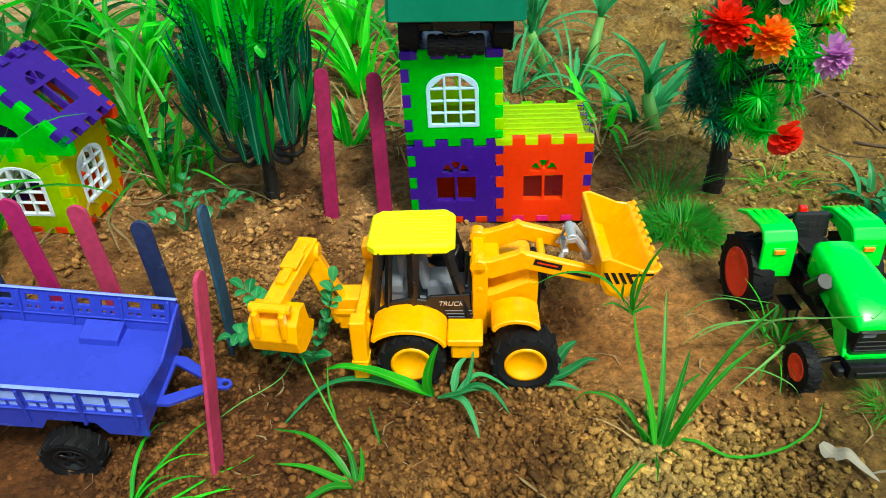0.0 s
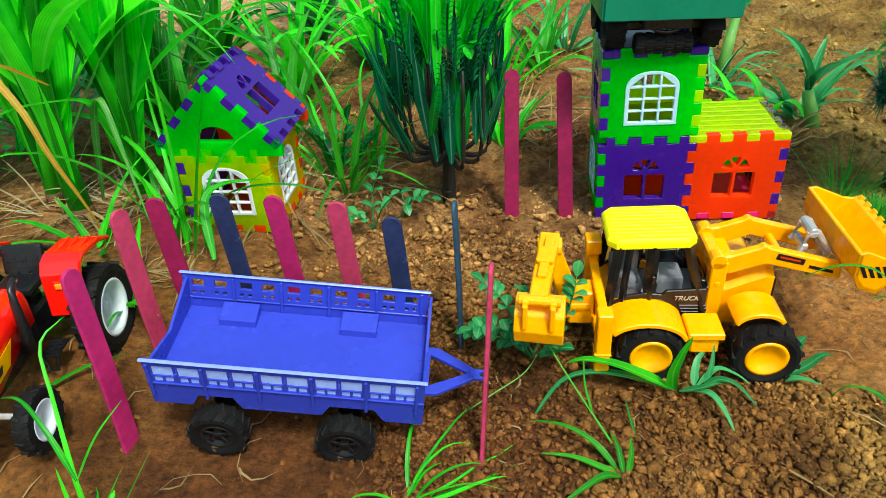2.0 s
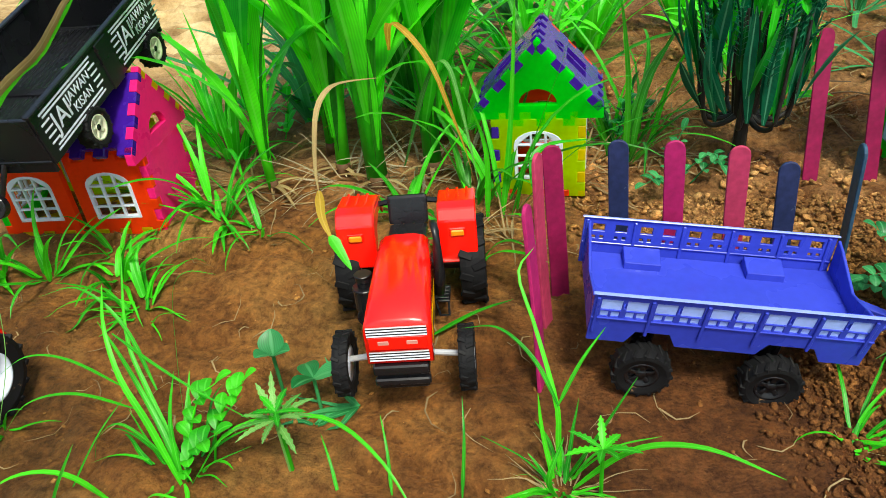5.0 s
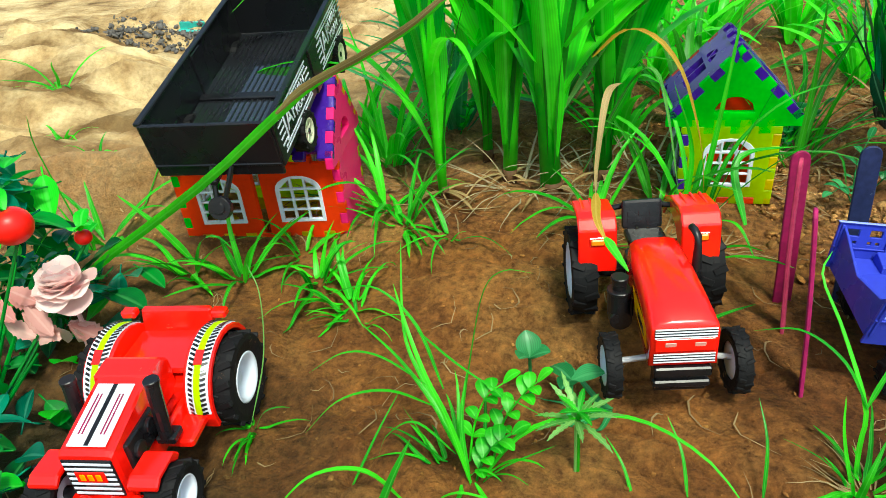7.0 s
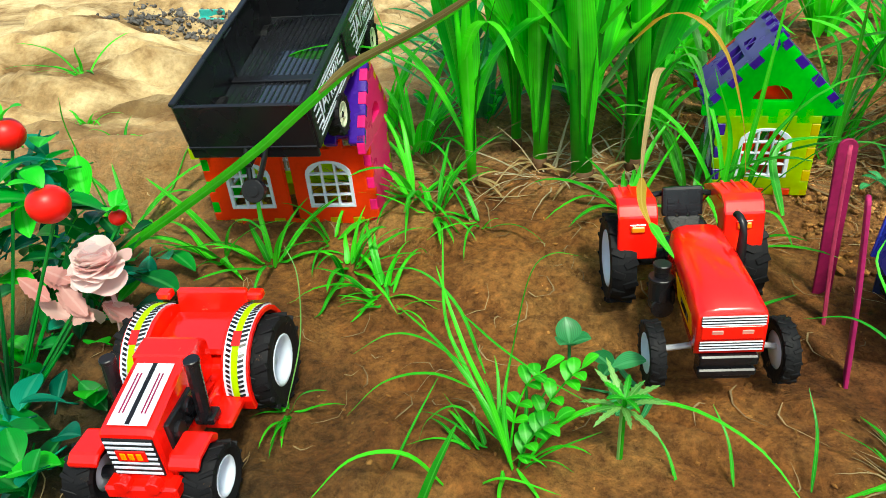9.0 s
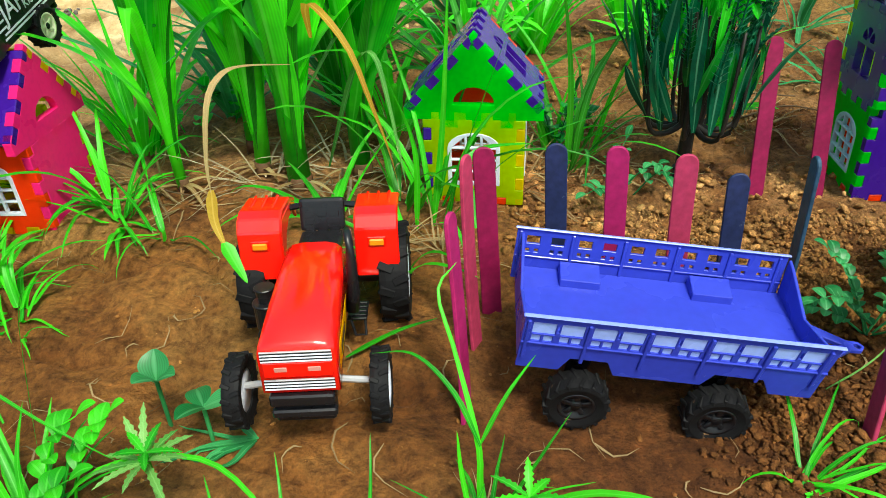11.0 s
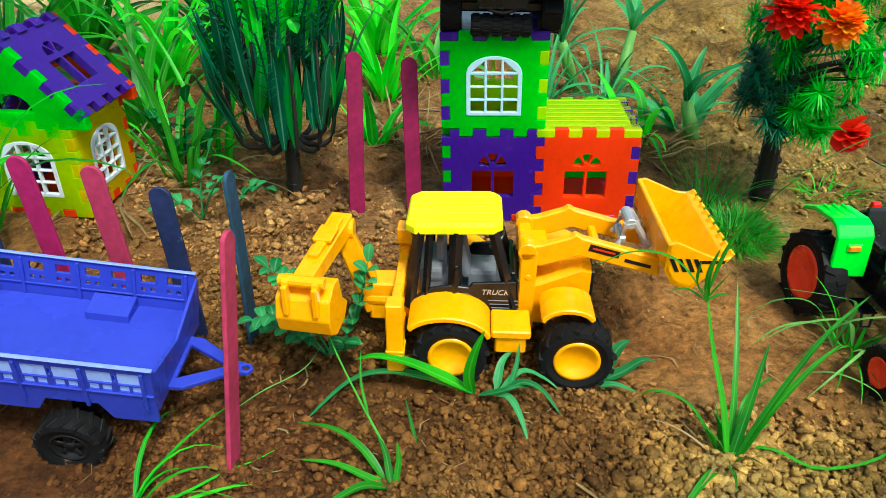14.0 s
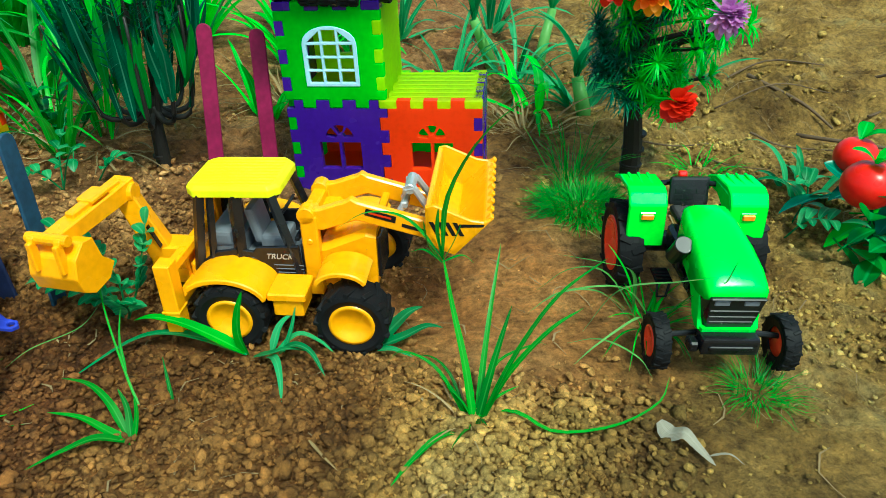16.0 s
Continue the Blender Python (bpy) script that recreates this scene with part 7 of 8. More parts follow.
tuft(-25.4, 20.4, 24, (1.5, 4.5), (0.12, 0.3), (15, 80), (20, 80), GRASS, 93, 0.7, "foot of the grass clump with short blades")
tuft(-25.3, 20.2, 26, (1.5, 3.5), (0.08, 0.14), (0, 35), (10, 50), STRAW, 94, 0.8, "dry grass roots on the soil")
for bx, by, tipx, tipy, tz in ((-33.0, 19.2, -33.6, 21.4, 2.4), (-29.8, 19.4, -29.7, 21.8, 3.6), (-35.4, 18.8, -36.4, 20.6, 1.6), (-48.5, 17.5, -46.4, 21.0, 3.0)):
    blades("grass_sprout", "single grass blade standing in trodden soil", [([(bx, by, 0.8), ((bx + tipx) / 2, (by + tipy) / 2, 1.0 + tz * 0.6), (tipx - 0.3, tipy + 0.3, 1.0 + tz * 0.95)], 0.2)])
blades("grass_clump", "long green grass stems leaning over the trodden path", [
    ([(-42.6, 18.0, 1.2), (-43.6, 18.6, 4.8), (-44.6, 19.2, 6.9), (-45.6, 20.5, 8.6), (-46.6, 22.4, 9.6)], 0.36), ([(-43.0, 19.0, 1.2), (-45.2, 21.0, 4.6), (-46.4, 22.4, 6.7), (-46.7, 24.6, 10.5)], 0.3), ([(-44.6, 19.2, 6.4), (-46.4, 18.8, 8.2), (-47.8, 18.3, 8.7), (-49.4, 17.9, 7.8)], 0.2), ([(-44.2, 18.9, 5.4), (-46.0, 18.0, 7.0), (-48.0, 17.4, 6.8), (-49.8, 17.0, 5.0)], 0.24), ([(-44.2, 20.5, 5.0), (-45.5, 21.5, 8.0), (-47.5, 22.0, 9.6), (-50.0, 22.0, 9.0)], 0.22),
    ([(-43.5, 20.5, 2.6), (-42.8, 21.0, 7.0), (-42.1, 21.3, 10.2), (-41.2, 21.4, 11.2), (-40.0, 21.6, 11.0)], 0.15), ([(-45.0, 20.2, 8.6), (-43.4, 20.1, 7.0), (-41.4, 19.9, 5.6), (-39.2, 19.7, 4.4)], 0.2), ([(-42.4, 18.4, 1.2), (-40.4, 19.2, 3.8), (-38.0, 19.8, 4.6), (-35.3, 19.6, 4.9), (-32.7, 18.0, 4.6), (-30.8, 16.4, 3.0)], 0.36), ([(-42.6, 18.2, 1.2), (-44.0, 19.6, 3.6), (-46.4, 21.6, 5.4), (-49.4, 24.0, 6.0)], 0.34), ([(-42.8, 18.2, 1.2), (-43.2, 19.4, 4.0), (-43.0, 20.6, 6.2)], 0.3),
    ([(-46.6, 13.5, 1.2), (-45.4, 14.5, 4.6), (-44.4, 15.6, 6.8)], 0.75), ([(-45.6, 17.0, 1.0), (-47.2, 16.6, 3.4), (-49.4, 15.8, 3.6), (-51.4, 14.6, 1.8)], 0.34), ([(-44.4, 17.2, 1.0), (-42.8, 16.8, 2.4), (-40.4, 16.6, 2.0)], 0.22), ([(-42.4, 18.2, 1.2), (-41.0, 18.0, 3.0), (-38.8, 18.6, 4.0)], 0.22), ([(-43.4, 18.6, 2.8), (-45.2, 18.8, 4.4), (-46.6, 18.6, 3.6), (-47.2, 18.4, 2.2)], 0.18)])
tuft(-43.2, 18.8, 16, (2.0, 4.6), (0.18, 0.34), (20, 75), (20, 100), GRASS, 95, 1.8, "thick clump of green grass on the path")
tuft(-52.6, 30.4, 10, (2, 5), (0.2, 0.4), (20, 80), (30, 110), GRASS, 96, 1.2, "grass clump on the trodden ground")
tuft(-36.2, 24.8, 8, (2.5, 4.5), (0.35, 0.5), (5, 30), (10, 40), BLUE_LEAF, 97, 0.3, "low grass leaves under the red tractor", az=(170, 260))
tuft(-55.2, 20.8, 14, (1.5, 4.2), (0.18, 0.35), (20, 75), (40, 110), GRASS, 98, 0.4, "small grass tuft beside the chunky tractor's wheel")
blades("grass_sprout", "thin curled grass stem rising beside the tractor wheel", [([(-55.2, 20.8, 1.0), (-54.4, 22.4, 4.4), (-54.4, 23.6, 7.6), (-55.2, 24.4, 9.0)], 0.13)], GRASS_PALE)
blades("fallen_leaf_blade", "green leaf blade lying between tractor and fence", [([(-33.0, 29.0, 2.0), (-30.6, 30.0, 3.0), (-28.6, 30.8, 3.4)], 0.42), ([(-30.0, 41.0, 3.0), (-28.6, 38.4, 4.2), (-27.6, 36.6, 2.8)], 0.4)], GRASS)
blades("fallen_leaf_blade", "green leaf crossing the cottage window", [([(-27.6, 40.5, 3.0), (-28.4, 42.5, 6.0), (-27.4, 43.5, 7.0), (-24.4, 43.6, 7.4)], 0.7), ([(-30.6, 42.6, 1.8), (-29.8, 42.6, 9.0), (-29.2, 42.2, 17.5)], 0.5), ([(-30.0, 42.4, 1.8), (-28.2, 42.0, 8.0), (-26.0, 41.6, 14.5)], 0.5), ([(-31.6, 42.0, 1.8), (-31.4, 41.4, 8.0), (-33.0, 41.0, 13.0)], 0.45)], GRASS)


blades("grass_sprout", "tall thin grass stems on the sandy ground", [([(-76.0, 36.5, 1.0), (-76.6, 36.4, 5.5), (-76.9, 36.0, 10.5), (-76.2, 35.6, 13.0)], 0.22), ([(-76.0, 36.5, 1.0), (-75.2, 36.0, 4.0), (-75.0, 35.4, 6.5)], 0.3), ([(-76.2, 36.6, 1.0), (-77.4, 36.8, 3.6), (-78.0, 36.8, 5.4)], 0.35)], GRASS)
blades("grass_sprout", "broad grass leaf leaning away from the wide house", [([(-66.8, 35.6, 1.5), (-69.4, 36.2, 4.2), (-72.4, 36.8, 6.4)], 0.75)], GRASS)


# broadleaf weeds
def oval(bm, base, d, length, width, up, fold=0.2, n=6, curl=0.15, blunt=0.6):
    d = Vector(d).normalized()
    pts = [Vector(base) + d * (length * i / n) + Vector(up) * (curl * length * math.sin(math.pi * i / n)) for i in range(n + 1)]
    ribbon(bm, pts, width, fold, lambda u: max(math.sin(math.pi * min(max(u, 0.03), 0.985)) ** blunt, 0.02))


def pinnate(name, label, stems, leaf=(0.95, 0.6), pairs=5, material=None, seed=0):
    """A weed whose stems carry pairs of oval leaflets."""
    rnd = random.Random(seed)
    t = thing(name, place(0, 0, 0), label, "weed", "broadleaf weeds")
    material = material or BLUE_LEAF
    for ctrl in stems:
        pts = smooth_path(ctrl, 14)
        part("stem", tube(pts, [0.07 - 0.003 * i for i in range(15)], 5), material, t, "", True)
        for k in range(pairs):
            i = 4 + int(k * 10 / pairs)
            d = (pts[min(i + 1, 14)] - pts[i - 1]).normalized()
            s = d.cross(Vector((0, 0, 1))).normalized()
            for e in (-1, 1):
                bm = bmesh.new()
                oval(bm, pts[i], s * e + d * 0.35 + Vector((0, 0, rnd.uniform(-0.1, 0.25))), leaf[0] * rnd.uniform(0.8, 1.15), leaf[1], (0, 0, 1))
                part("leaf", bm, material, t, "", True)
        bm = bmesh.new()
        oval(bm, pts[14], pts[14] - pts[12], leaf[0], leaf[1], (0, 0, 1))
        part("leaf", bm, material, t, "", True)
    return t


pinnate("leafy_weed", "weed with paired oval leaflets behind the digger's bucket", [[(-6.6, 34.8, 0.8), (-7.4, 34.4, 2.4), (-8.8, 34.2, 3.6), (-10.0, 34.0, 3.4)], [(-6.6, 34.8, 0.8), (-6.2, 34.6, 3.0), (-6.6, 34.4, 5.0), (-7.2, 34.0, 6.0)], [(-6.4, 34.8, 0.8), (-5.2, 34.6, 3.2), (-4.6, 34.8, 5.2), (-4.4, 35.2, 6.4)], [(-6.4, 34.8, 0.8), (-7.6, 35.0, 3.2), (-8.6, 35.2, 5.0), (-9.4, 35.4, 5.6)], [(-6.6, 34.8, 0.8), (-8.0, 35.0, 1.8), (-9.4, 35.2, 2.2), (-10.4, 35.4, 2.0)], [(-6.4, 34.8, 0.8), (-5.4, 33.6, 2.4), (-5.2, 32.6, 3.6)]], (0.85, 0.6), 6, BLUE_LEAF, 1)
pinnate("leafy_weed", "weed with paired oval leaflets among grass on the path", [[(-42.6, 18.2, 0.8), (-42.2, 18.3, 2.6), (-41.6, 18.6, 3.6), (-40.8, 19.0, 4.0)], [(-43.0, 19.0, 0.8), (-42.8, 20.0, 3.0), (-42.2, 20.6, 4.6), (-41.4, 21.0, 5.2)], [(-42.0, 19.6, 0.8), (-41.4, 20.2, 3.4), (-40.4, 20.6, 5.0), (-39.8, 20.8, 5.6)]], (0.95, 0.62), 4, GRASS, 2)
pinnate("leafy_weed", "small weed with toothed leaves between fence and tree", [[(-18.6, 48.2, 0.8), (-17.6, 48.0, 3.0), (-16.2, 47.2, 4.6), (-15.6, 46.2, 4.2)], [(-18.6, 48.2, 0.8), (-18.6, 49.0, 3.6), (-18.0, 49.6, 5.4)], [(-18.6, 48.2, 0.8), (-19.6, 47.6, 2.4), (-20.6, 46.8, 2.4)], [(-17.0, 50.0, 0.8), (-15.6, 50.0, 2.6), (-14.4, 49.6, 2.8)]], (0.95, 0.6), 3, BLUE_LEAF, 3)
pinnate("leafy_weed", "leafy weed growing beside the cottage wall", [[(-22.6, 55.0, 1.0), (-22.2, 55.0, 4.0), (-21.4, 54.6, 7.0)], [(-22.6, 55.0, 1.0), (-23.4, 54.6, 4.4), (-24.2, 54.0, 6.6)], [(-22.4, 56.0, 1.0), (-20.8, 56.4, 3.6), (-19.6, 56.2, 5.2)]], (1.4, 0.9), 4, GLOSSY_LEAF, 4)
pinnate("leafy_weed", "bright leafy weeds behind the wide house", [[(-53.0, 56.0, 1.0), (-52.0, 56.0, 4.0), (-51.4, 55.6, 6.0)], [(-54.5, 57.0, 1.0), (-55.4, 56.6, 4.0), (-56.0, 56.0, 5.4)], [(-51.0, 58.0, 1.0), (-49.6, 58.0, 4.4), (-48.6, 57.6, 6.4)]], (1.6, 1.0), 4, BRIGHT_LEAF, 5)
pinnate("leafy_weed", "leafy weed on the rough ground behind the tractor", [[(30.0, 48.0, 0.8), (31.0, 47.6, 2.4), (32.6, 47.0, 2.6)], [(33.0, 47.0, 0.8), (34.6, 46.4, 2.2), (36.4, 46.0, 2.4)], [(31.0, 50.0, 0.8), (31.6, 50.4, 2.8), (31.0, 50.8, 4.0)]], (1.5, 0.6), 4, BLUE_LEAF, 6)


def rosette(x, y, z, n, length, width, seed, label, material, up=20, teeth=7):
    rnd = random.Random(seed)
    t = thing("rosette_weed", place(0, 0, 0), label, "weed", "broadleaf weeds")
    part("stem", tube([(x, y, soil_z(x, y) - 0.2), (x, y, z)], 0.1, 6), material, t)
    for k in range(n):
        a = 6.283 * k / n + rnd.uniform(-0.25, 0.25)
        ln = length * rnd.uniform(0.75, 1.15)
        pts = blade_path((x, y, z), a, ln, up + rnd.uniform(-15, 25), 30, 6)
        bm = bmesh.new()
        ribbon(bm, smooth_path(pts, 14), width * rnd.uniform(0.85, 1.1), 0.3, lambda u: max(math.sin(math.pi * min(max(u, 0.04), 0.985)) ** 0.7 * (0.8 + 0.2 * math.cos(u * teeth * 6.283)), 0.02))
        part("leaf", bm, material, t, "", True)
    return t


rosette(-38.0, 19.7, 4.5, 12, 2.1, 0.42, 1, "star-shaped weed with toothed pale green leaves", GRASS_PALE)
rosette(-37.9, 19.7, 5.0, 5, 1.2, 0.4, 2, "small star-shaped weed with toothed leaves", GRASS)
rosette(-23.8, 20.4, 3.6, 7, 1.7, 0.42, 3, "small star-shaped sprout among grass before the trailer", GRASS)
rosette(-40.6, 25.0, 3.4, 3, 1.6, 1.3, 4, "weed with round blue-green leaves", BLUE_LEAF, 40, 0)
rosette(-38.4, 24.6, 2.4, 3, 1.7, 1.2, 5, "weed with round blue-green leaves near the tractor wheel", BLUE_LEAF, 15, 0)


# stout weeds with fleshy stems in the background
def stout(x, y, tip, seed, label):
    rnd = random.Random(seed)
    z = soil_z(x, y)
    t = thing("stout_weed", place(0, 0, 0), label, "weed", "broadleaf weeds")
    part("stem", tube([(x, y, z - 0.3), tuple((Vector((x, y, z)) + Vector(tip)) / 2), tip], [0.7, 0.6, 0.5], 8), GRASS_PALE, t, "pale fleshy stem", True)
    for k in range(5):
        a = 6.283 * k / 5 + rnd.uniform(-0.3, 0.3)
        pts = blade_path(tip, a, rnd.uniform(5, 9), rnd.uniform(45, 80), rnd.uniform(20, 90), 9)
        bm = bmesh.new()
        ribbon(bm, pts, rnd.uniform(1.0, 1.6), 0.5)
        part("leaf", bm, BLUE_LEAF, t, "", True)
    return t


stout(9.4, 82.5, (7.4, 80.5, 6.0), 1, "stout pale-stemmed weed with grey-green leaves")
stout(14.2, 84.0, (15.4, 86.5, 6.0), 2, "stout pale-stemmed weed with grey-green leaves")
stout(18.5, 66.5, (17.5, 67.5, 4.5), 3, "broad-leaved weed behind the tower wing")
tuft(18.0, 69.0, 14, (5, 10), (0.8, 1.5), (30, 75), (30, 110), BLUE_LEAF, 99, 1.2, "broad blue-green leaves behind the flower tree")
tuft(14.0, 68.0, 7, (5, 10), (0.7, 1.3), (30, 75), (30, 110), MAIZE, 100, 1.2, "broad bright green leaves behind the tower wing")


# ---- artificial tree of straps and ferns ----
def strap_tree(x, y):
    rnd = random.Random(11)
    z = soil_z(x, y)
    t = thing("artificial_tree", place(0, 0, 0), "artificial tree with black stem and dark green strap leaves", "artificial plant")
    tr = tube([(x, y, z - 0.6), (x + 0.1, y, z + 1.2), (x + 0.15, y, z + 5.6)], [0.52, 0.55, 0.42], 10)
    join(tr, cyl(0.6, 0.25, x, y, z + 1.1))
    z += 3.0
    part("trunk", tr, BARK, t)
    for k in range(10):
        a = 6.283 * k / 10 + rnd.uniform(-0.15, 0.15)
        r = rnd.uniform(2.8, 3.7)
        c, s = math.cos(a), math.sin(a)
        pts = smooth_path([(x + 0.15, y, z + 2.0), (x + r * 0.45 * c, y + r * 0.45 * s, z + 1.2), (x + r * 0.9 * c, y + r * 0.9 * s, z + 1.6), (x + r * c * 1.05, y + r * s * 1.05, z + 4.0), (x + r * c * 1.1, y + r * s * 1.1, z + 9)], 12)
        part("branch", tube(pts, [0.26 - 0.013 * i for i in range(13)], 7), BARK, t, "", True)
    for k in range(9):
        a, r = 6.283 * k / 9 + 0.3, rnd.uniform(0.7, 2.2)
        part("branch", tube([(x + 0.6 * r * math.cos(a), y + 0.6 * r * math.sin(a), z + 1.7), (x + r * math.cos(a), y + r * math.sin(a), z + 5), (x + 1.15 * r * math.cos(a), y + 1.15 * r * math.sin(a), z + 9)], [0.2, 0.16, 0.12], 6), BARK, t)
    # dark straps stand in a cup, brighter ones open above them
    # the crown's lit tips and shaded foot are put into these leaf colours
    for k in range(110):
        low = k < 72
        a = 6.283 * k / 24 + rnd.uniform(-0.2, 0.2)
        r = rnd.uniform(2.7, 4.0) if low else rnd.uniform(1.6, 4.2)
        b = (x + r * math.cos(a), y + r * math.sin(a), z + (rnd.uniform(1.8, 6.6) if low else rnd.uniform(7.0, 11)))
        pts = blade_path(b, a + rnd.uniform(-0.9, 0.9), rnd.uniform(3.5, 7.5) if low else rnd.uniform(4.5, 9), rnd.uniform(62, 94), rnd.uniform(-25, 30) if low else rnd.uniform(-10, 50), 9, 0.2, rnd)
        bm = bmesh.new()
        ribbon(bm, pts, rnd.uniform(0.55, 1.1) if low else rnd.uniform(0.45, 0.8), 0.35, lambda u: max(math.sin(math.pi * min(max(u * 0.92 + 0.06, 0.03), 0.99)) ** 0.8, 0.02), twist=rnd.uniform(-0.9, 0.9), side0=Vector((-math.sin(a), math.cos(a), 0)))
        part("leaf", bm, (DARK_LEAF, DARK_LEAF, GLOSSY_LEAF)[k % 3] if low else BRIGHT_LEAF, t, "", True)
    for k in range(30):
        a = rnd.uniform(0, 6.283)
        r = rnd.uniform(1.5, 3.6)
        b = (x + r * math.cos(a), y + r * math.sin(a), z + rnd.uniform(8.5, 12.0))
        bm = bmesh.new()
        for j in range(3):
            ribbon(bm, blade_path(b, a + rnd.uniform(-0.8, 0.8), rnd.uniform(5, 10), rnd.uniform(60, 88), rnd.uniform(15, 70), 8), rnd.uniform(0.4, 0.8), 0.3)
        part("grass_spray", bm, BRIGHT_LEAF, t, "bright green grassy spray", True)
    for k in range(26):
        a = rnd.uniform(3.3, 6.1) if k % 2 else rnd.uniform(0, 6.283)
        r = rnd.uniform(2.6, 4.2)
        b = (x + r * math.cos(a), y + r * math.sin(a), z + rnd.uniform(4.5, 10.5))
        pts = smooth_path(blade_path(b, a, rnd.uniform(3.5, 6.0), rnd.uniform(74, 90), rnd.uniform(0, 40), 5), 10)
        bm = tube(pts, 0.07, 5)
        for i in range(1, 11):
            d = (pts[i] - pts[i - 1]).normalized()
            s = Vector((-math.sin(a), math.cos(a), 0))
            for e in (-1, 1):
                oval(bm, pts[i], s * e + d * 0.7, 0.75 * (1.1 - i / 14), 0.3, (0, 0, 0), 0.3, 4, 0)
        part("fern_sprig", bm, DARK_LEAF, t, "dark green fern sprig", True)
    fl = bmesh.new()
    for k in range(5):
        a = 6.283 * k / 5
        oval(fl, (-11.4, 49.7, 14.5), (math.cos(a), -0.35, math.sin(a) * 0.9), 1.15, 0.8, (0, -1, 0.4))
    part("leaf_whorl", fl, BRIGHT_LEAF, t, "five-lobed bright green leaf whorl", True)
    return t


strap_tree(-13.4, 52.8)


# ---- artificial flower tree ----
def bloom(parent, c, r, petals, layers, material, seed, label, facing=(0, -1, 0.5), cup=0.5, wide=0.75):
    """A flower of layered petals round an axis."""
    rnd = random.Random(seed)
    ax = Vector(facing).normalized()
    u = ax.orthogonal().normalized()
    w = ax.cross(u)
    bm = bmesh.new()
    for j in range(layers):
        f = 1 - j / (layers + 0.6)
        for k in range(petals):
            a = 6.283 * (k + 0.5 * (j % 2)) / petals + rnd.uniform(-0.1, 0.1)
            side = u * math.cos(a) + w * math.sin(a)
            lift = cup * (0.25 + 1.1 * j / layers)
            d = (side * f + ax * lift).normalized()
            oval(bm, Vector(c) + side * r * 0.08 + ax * (0.10 * r * j), d, r * (0.5 + 0.5 * f), r * wide * (0.55 + 0.45 * f), ax, 0.3, 6, 0.12 if j % 2 else -0.04, 0.38)
    return part("flower", bm, material, parent, label, True)


def needle_burst(bm, c, ax, r, n, rnd):
    """A whorl of needle leaves round an axis."""
    ax = Vector(ax).normalized()
    u = ax.orthogonal().normalized()
    w = ax.cross(u)
    for k in range(n):
        a = 6.283 * k / n + rnd.uniform(-0.1, 0.1)
        d = (u * math.cos(a) + w * math.sin(a) + ax * rnd.uniform(0.1, 0.7)).normalized()
        ribbon(bm, [Vector(c), Vector(c) + d * r * 0.5 + ax * 0.1 * r, Vector(c) + d * r - ax * 0.05 * r], 0.19, 0.2, lambda q: max(1 - q * 0.75, 0.2))


